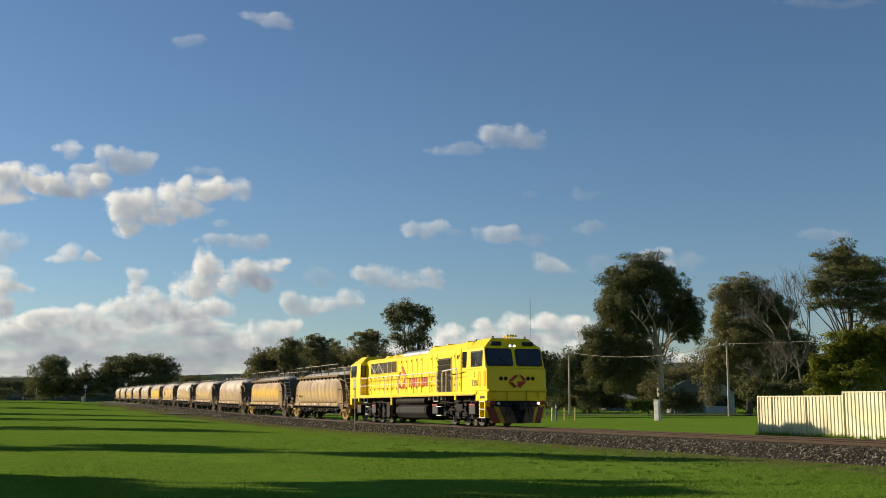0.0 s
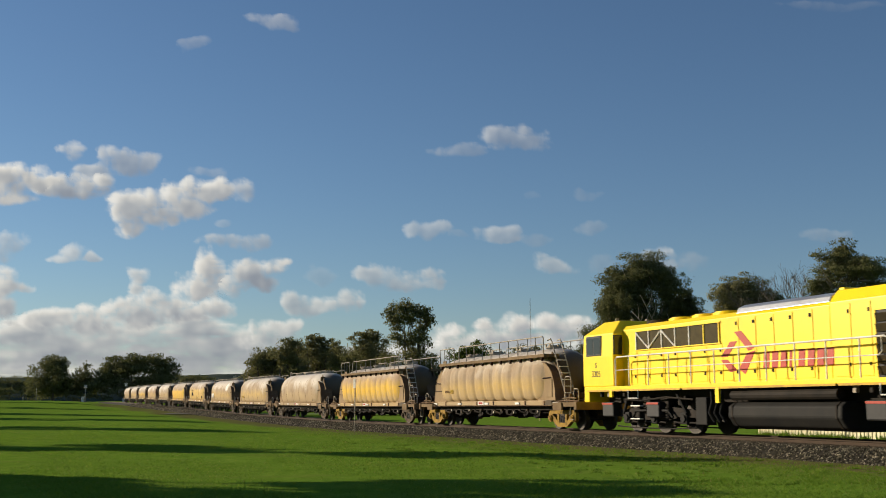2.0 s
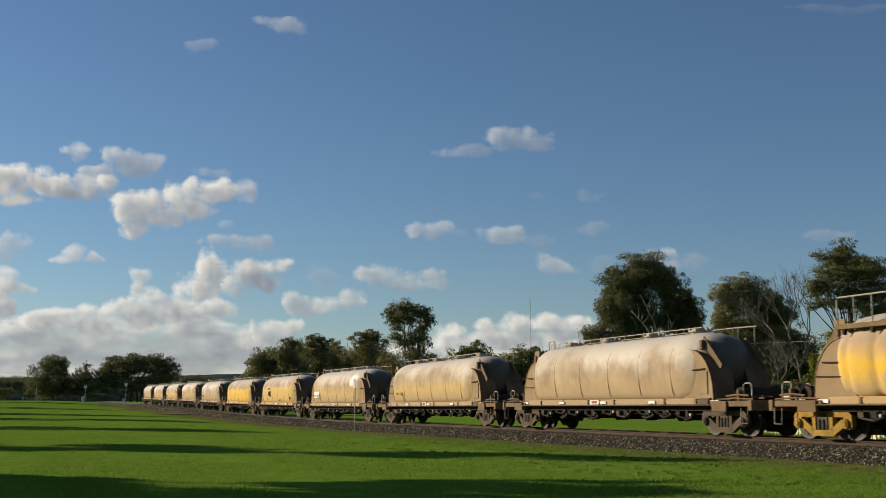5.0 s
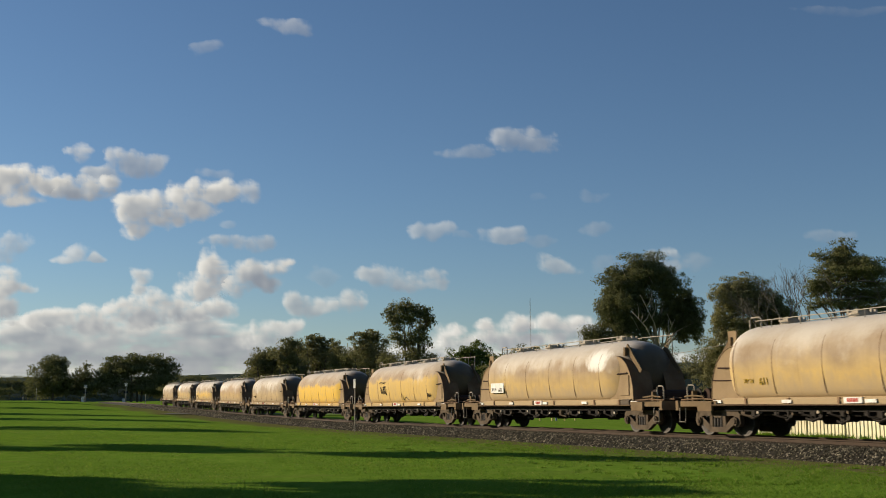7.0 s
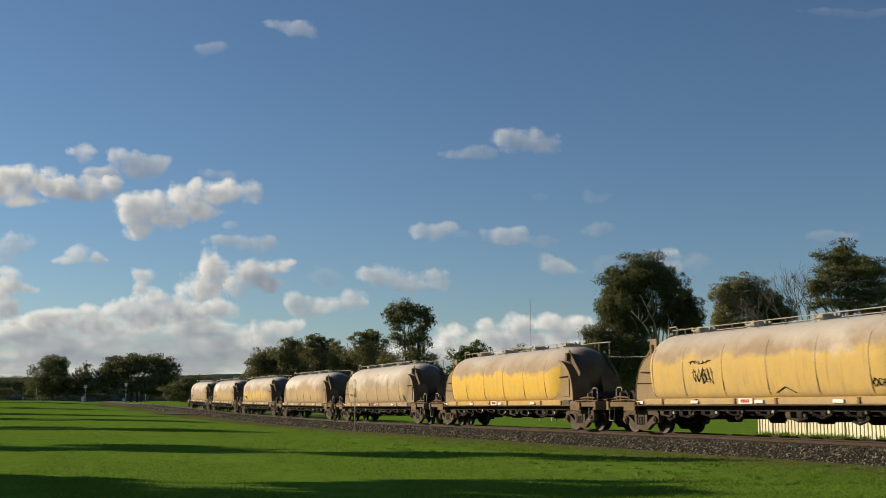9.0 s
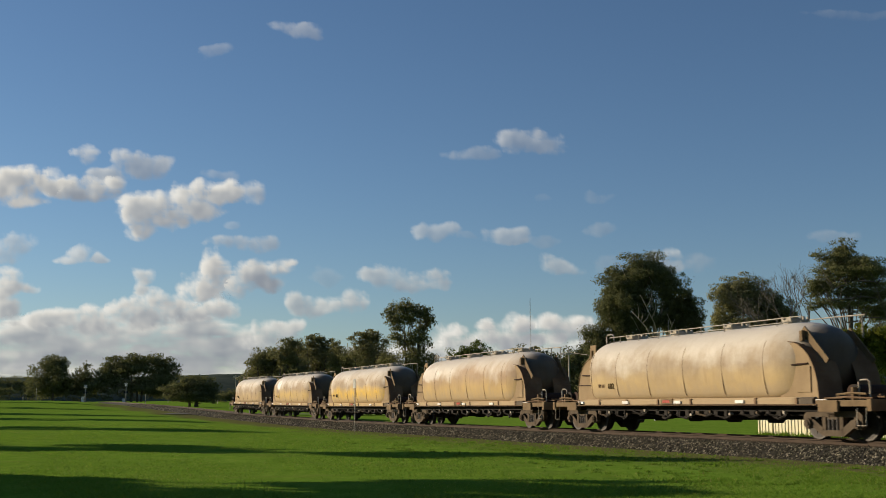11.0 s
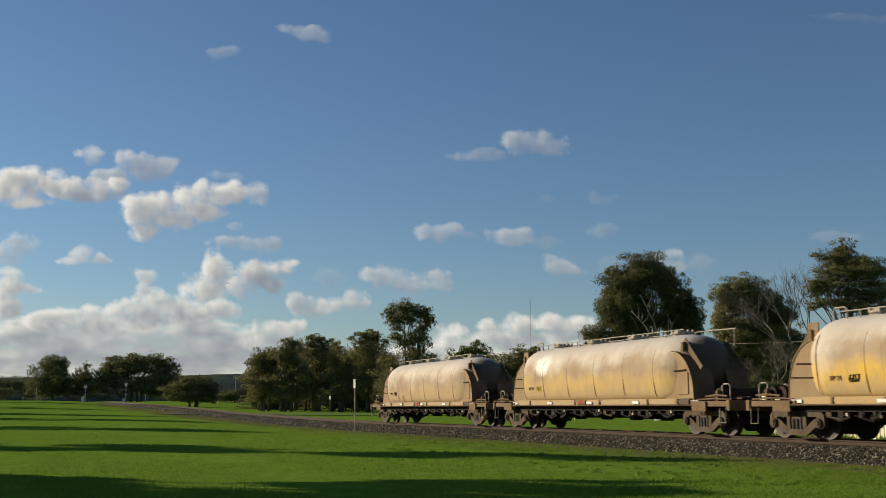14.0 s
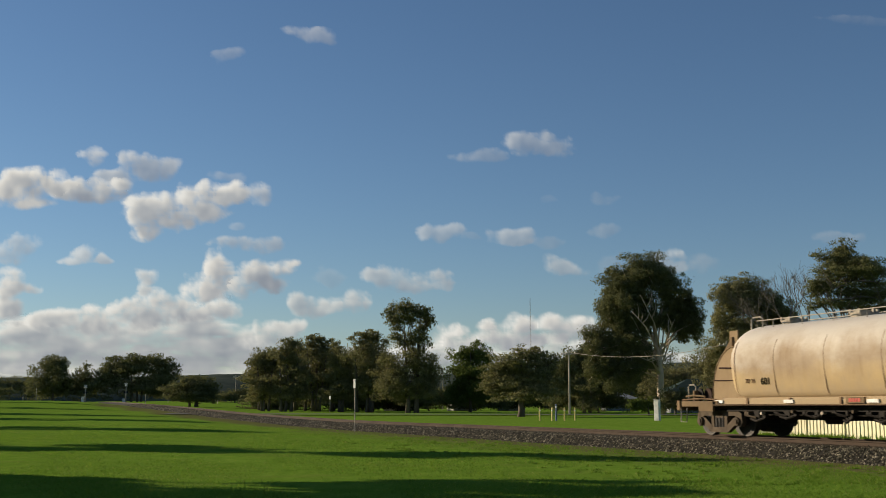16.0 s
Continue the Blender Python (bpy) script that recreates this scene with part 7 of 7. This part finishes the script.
# lattice mast far behind
x, y = at_px(940, 1300)
root = empty("radio_mast", pose(x, y, 0))
tagged(root, "thin lattice radio mast on the far ridge", "mast")
bm = nb()
for a in range(3):
    c, s = math.cos(a * 2.094) * 0.9, math.sin(a * 2.094) * 0.9
    tube(bm, [(c, s, 0), (c * 0.5, s * 0.5, 122)], 0.11, 4)
for k in range(30):
    z = k * 4
    f = 1 - 0.5 * z / 122
    tube(bm, [(0.9 * f, 0, z), (-0.45 * f, 0.78 * f, z + 4)], 0.07, 4)
    tube(bm, [(-0.45 * f, 0.78 * f, z), (-0.45 * f, -0.78 * f, z + 4)], 0.07, 4)
part("lattice", bm, PALE_STEEL, root)


# ---- loose stones, sleepers and grass: many small pieces, last ----
SLEEPER = worn("weathered_sleeper", (0.085, 0.07, 0.05), (0.05, 0.042, 0.03), 0.4, 0.95, 0, 2, 14, 0.4)


def stone_build(n, l, b):
    geo = n.new("ShaderNodeNewGeometry")
    r = ramp(n, [(0.0, (0.03, 0.027, 0.019)), (0.5, (0.088, 0.078, 0.055)), (0.82, (0.19, 0.165, 0.115)), (1.0, (0.38, 0.33, 0.24))])
    l.new(geo.outputs["Random Per Island"], r.inputs[0])
    rust = n.new("ShaderNodeAttribute")
    rust.attribute_name = "rust"
    l.new(mix(n, l, calc(n, l, "MULTIPLY", rust.outputs["Fac"], 0.85), r.outputs[0], (0.072, 0.05, 0.031)), b.inputs["Base Color"])
    b.inputs["Roughness"].default_value = 0.9
    b.inputs["Specular IOR Level"].default_value = 0.08


STONE = material("crushed_stone", stone_build)


def build_sleepers():
    bm = nb()
    box(bm, -0.115, 0.115, -1.0, 1.0, -0.13, 0.0, 0.012)
    me = bpy.data.meshes.new("sleeper")
    bm.to_mesh(me)
    bm.free()
    me.materials.append(SLEEPER)
    for k in range(150):
        s = -14 + k * 0.68
        ob = new("sleeper", me)
        ob.parent = bed
        ob.matrix_local = line_pose(s) @ Matrix.Translation((0, 0, -0.135))


def build_stones():
    rng = np.random.default_rng(11)
    n = 76000
    s = -14 + 200 * rng.uniform(0, 1, n) ** 1.9
    off = np.where(rng.uniform(size=n) < 0.86, rng.uniform(0.62, 3.05, n), rng.uniform(-2.6, 0.5, n))
    a = np.abs(off)
    up = np.where(a < 0.6, -0.14, np.where(a < 1.75, -0.14 - 0.03 * (a - 0.6) / 1.15, -0.17 - 0.43 * (a - 1.75) / 1.35))
    h = np.interp(s, LINE_S, HEAD)
    cen = np.stack([np.interp(s, LINE_S, LINE_X) - off * np.cos(h), np.interp(s, LINE_S, LINE_Y) - off * np.sin(h), np.interp(s, LINE_S, LINE_Z) + up + 0.012], 1)
    size = rng.uniform(0.018, 0.042, n) * (1 + np.clip(s, 0, 200) / 70)
    base = np.array([(1, 0, 0), (-1, 0, 0), (0, 1, 0), (0, -1, 0), (0, 0, 1), (0, 0, -1)], float)
    v = base[None] * rng.uniform(0.55, 1.25, (n, 6, 1)) + rng.normal(size=(n, 6, 3)) * 0.18
    ang = rng.uniform(0, 6.28, n)
    c, sn = np.cos(ang), np.sin(ang)
    x = v[..., 0] * c[:, None] - v[..., 1] * sn[:, None]
    y = v[..., 0] * sn[:, None] + v[..., 1] * c[:, None]
    v = np.stack([x, y, v[..., 2] * 0.8 + x * 0.3], -1) * size[:, None, None] + cen[:, None]
    f = np.array([(0, 2, 4), (2, 1, 4), (1, 3, 4), (3, 0, 4), (2, 0, 5), (1, 2, 5), (3, 1, 5), (0, 3, 5)])
    faces = (f[None] + (np.arange(n) * 6)[:, None, None]).reshape(-1, 3)
    me = mesh_np("ballast_stones", v.reshape(-1, 3), faces, STONE)
    # brake dust lies on the stones between and beside the rails
    rust = np.clip((1.35 - np.abs(off)) / 0.5, 0, 1) * rng.uniform(0.5, 1.0, n)
    me.attributes.new("rust", "FLOAT", "POINT").data.foreach_set("value", np.repeat(rust, 6).astype(np.float32))
    tagged(new("ballast_stones", me), "loose grey and brown crushed ballast stones", "ballast", kind="stuff")


def blade_build(n, l, b):
    geo = n.new("ShaderNodeNewGeometry")
    r = ramp(n, [(0.0, (0.10, 0.185, 0.02)), (0.6, (0.15, 0.25, 0.026)), (0.92, (0.185, 0.265, 0.034)), (1.0, (0.25, 0.27, 0.065))])
    l.new(geo.outputs["Random Per Island"], r.inputs[0])
    l.new(r.outputs[0], b.inputs["Base Color"])
    b.inputs["Roughness"].default_value = 0.7
    b.inputs["Specular IOR Level"].default_value = 0.05
    thin = n.new("ShaderNodeBsdfTranslucent")
    l.new(r.outputs[0], thin.inputs[0])
    ms = n.new("ShaderNodeMixShader")
    ms.inputs[0].default_value = 0.45
    l.new(b.outputs[0], ms.inputs[1])
    l.new(thin.outputs[0], ms.inputs[2])
    l.new(ms.outputs[0], n["Material Output"].inputs[0])


BLADE = material("grass_blade", blade_build)


def build_grass():
    rng = np.random.default_rng(12)
    n = 230000
    d = 16 + 54 * rng.uniform(0, 1, n) ** 1.6
    q = rng.uniform(-0.42, 0.42, n)
    x, y = q * d, d
    # keep off the ballast
    off = (10.8 - x) * math.cos(0.374) + (27.7 - y) * math.sin(0.374)
    patch = np.sin(x * 0.9 + y * 0.33) + np.sin(x * 0.31 - y * 0.47 + 2) + np.sin(x * 2.3 + y * 0.8) * 0.6
    keep = (off > 2.9) & ((off > 4.2 + patch * 0.6) | (rng.uniform(size=n) < 0.22)) & (patch + rng.normal(size=n) * 0.9 > -0.3)
    x, y, d, off = x[keep], y[keep], d[keep], off[keep]
    # coarse tufts in the rough strip beside the ballast, and weeds at the foot of the fence
    m = 900
    td = 19 + 30 * rng.uniform(0, 1, m) ** 1.4
    tx = rng.uniform(-0.1, 0.42, m) * td
    toff = (10.8 - tx) * math.cos(0.374) + (27.7 - td) * math.sin(0.374)
    ok = (toff > 3.4) & (toff < 9.5)
    tx, td = tx[ok], td[ok]
    fa = rng.uniform(0, 9, 90)
    tx, td = np.concatenate([tx, 13.1 + fa * 0.365]), np.concatenate([td, 46.75 - fa * 0.93])
    weed = np.concatenate([np.ones(ok.sum()), np.full(90, 3.2)])
    size = rng.uniform(0.03, 0.11, len(tx))
    q = 26
    gx, gy = np.repeat(tx, q) + rng.normal(size=len(tx) * q) * np.repeat(size, q), np.repeat(td, q) + rng.normal(size=len(tx) * q) * np.repeat(size, q) * 0.7
    x, y, d = np.concatenate([x, gx]), np.concatenate([y, gy]), np.concatenate([d, gy])
    off = np.concatenate([off, np.full(len(gx), 3.5)])
    grown = np.concatenate([np.ones(len(x) - len(gx)), np.repeat(weed, q) * rng.uniform(0.6, 1.5, len(gx))])
    n = len(x)
    z = np.array([ground_z(a, b) for a, b in zip(x, y)])
    tall = np.where(off < 3.6, 1.8, 1.0) * grown
    h = rng.uniform(0.008, 0.024, n) * tall * (1 + d / 70)
    w = rng.uniform(0.006, 0.013, n) * (1 + d / 34)
    a = rng.uniform(0, 6.28, n)
    dx, dy = np.cos(a) * w, np.sin(a) * w
    lean = rng.normal(size=(n, 2)) * h[:, None] * 0.7
    v = np.empty((n, 3, 3))
    v[:, 0] = np.stack([x - dx, y - dy, z - 0.005], 1)
    v[:, 1] = np.stack([x + dx, y + dy, z - 0.005], 1)
    v[:, 2] = np.stack([x + lean[:, 0], y + lean[:, 1], z + h], 1)
    ob = new("grass_blades", mesh_np("grass_blades", v.reshape(-1, 3), np.arange(n * 3).reshape(-1, 3), BLADE))
    tagged(ob, "short green grass blades over the lawn", "grass", kind="stuff")


build_sleepers()
build_stones()
build_grass()


def run(t):
    """Metres that the train has gone by t."""
    return 14.565 * t + 0.0295 * t * t + float(np.interp(t, [0, 0.5, 1.0, 1.5, 2.5], [0.25, 0.08, 0.17, 0.0, 0.0]))


def motions():
    for root, s in cars:
        walk(root, [(t / 2, line_pose(s - run(t / 2))) for t in range(0, 33)])
    for ob, x, r in axles:
        walk(ob, [(k / 30, pose(x, 0, r, 0, math.degrees(run(k / 30) / r), 0)) for k in range(0, 481)])
    drift_clouds()


motions()
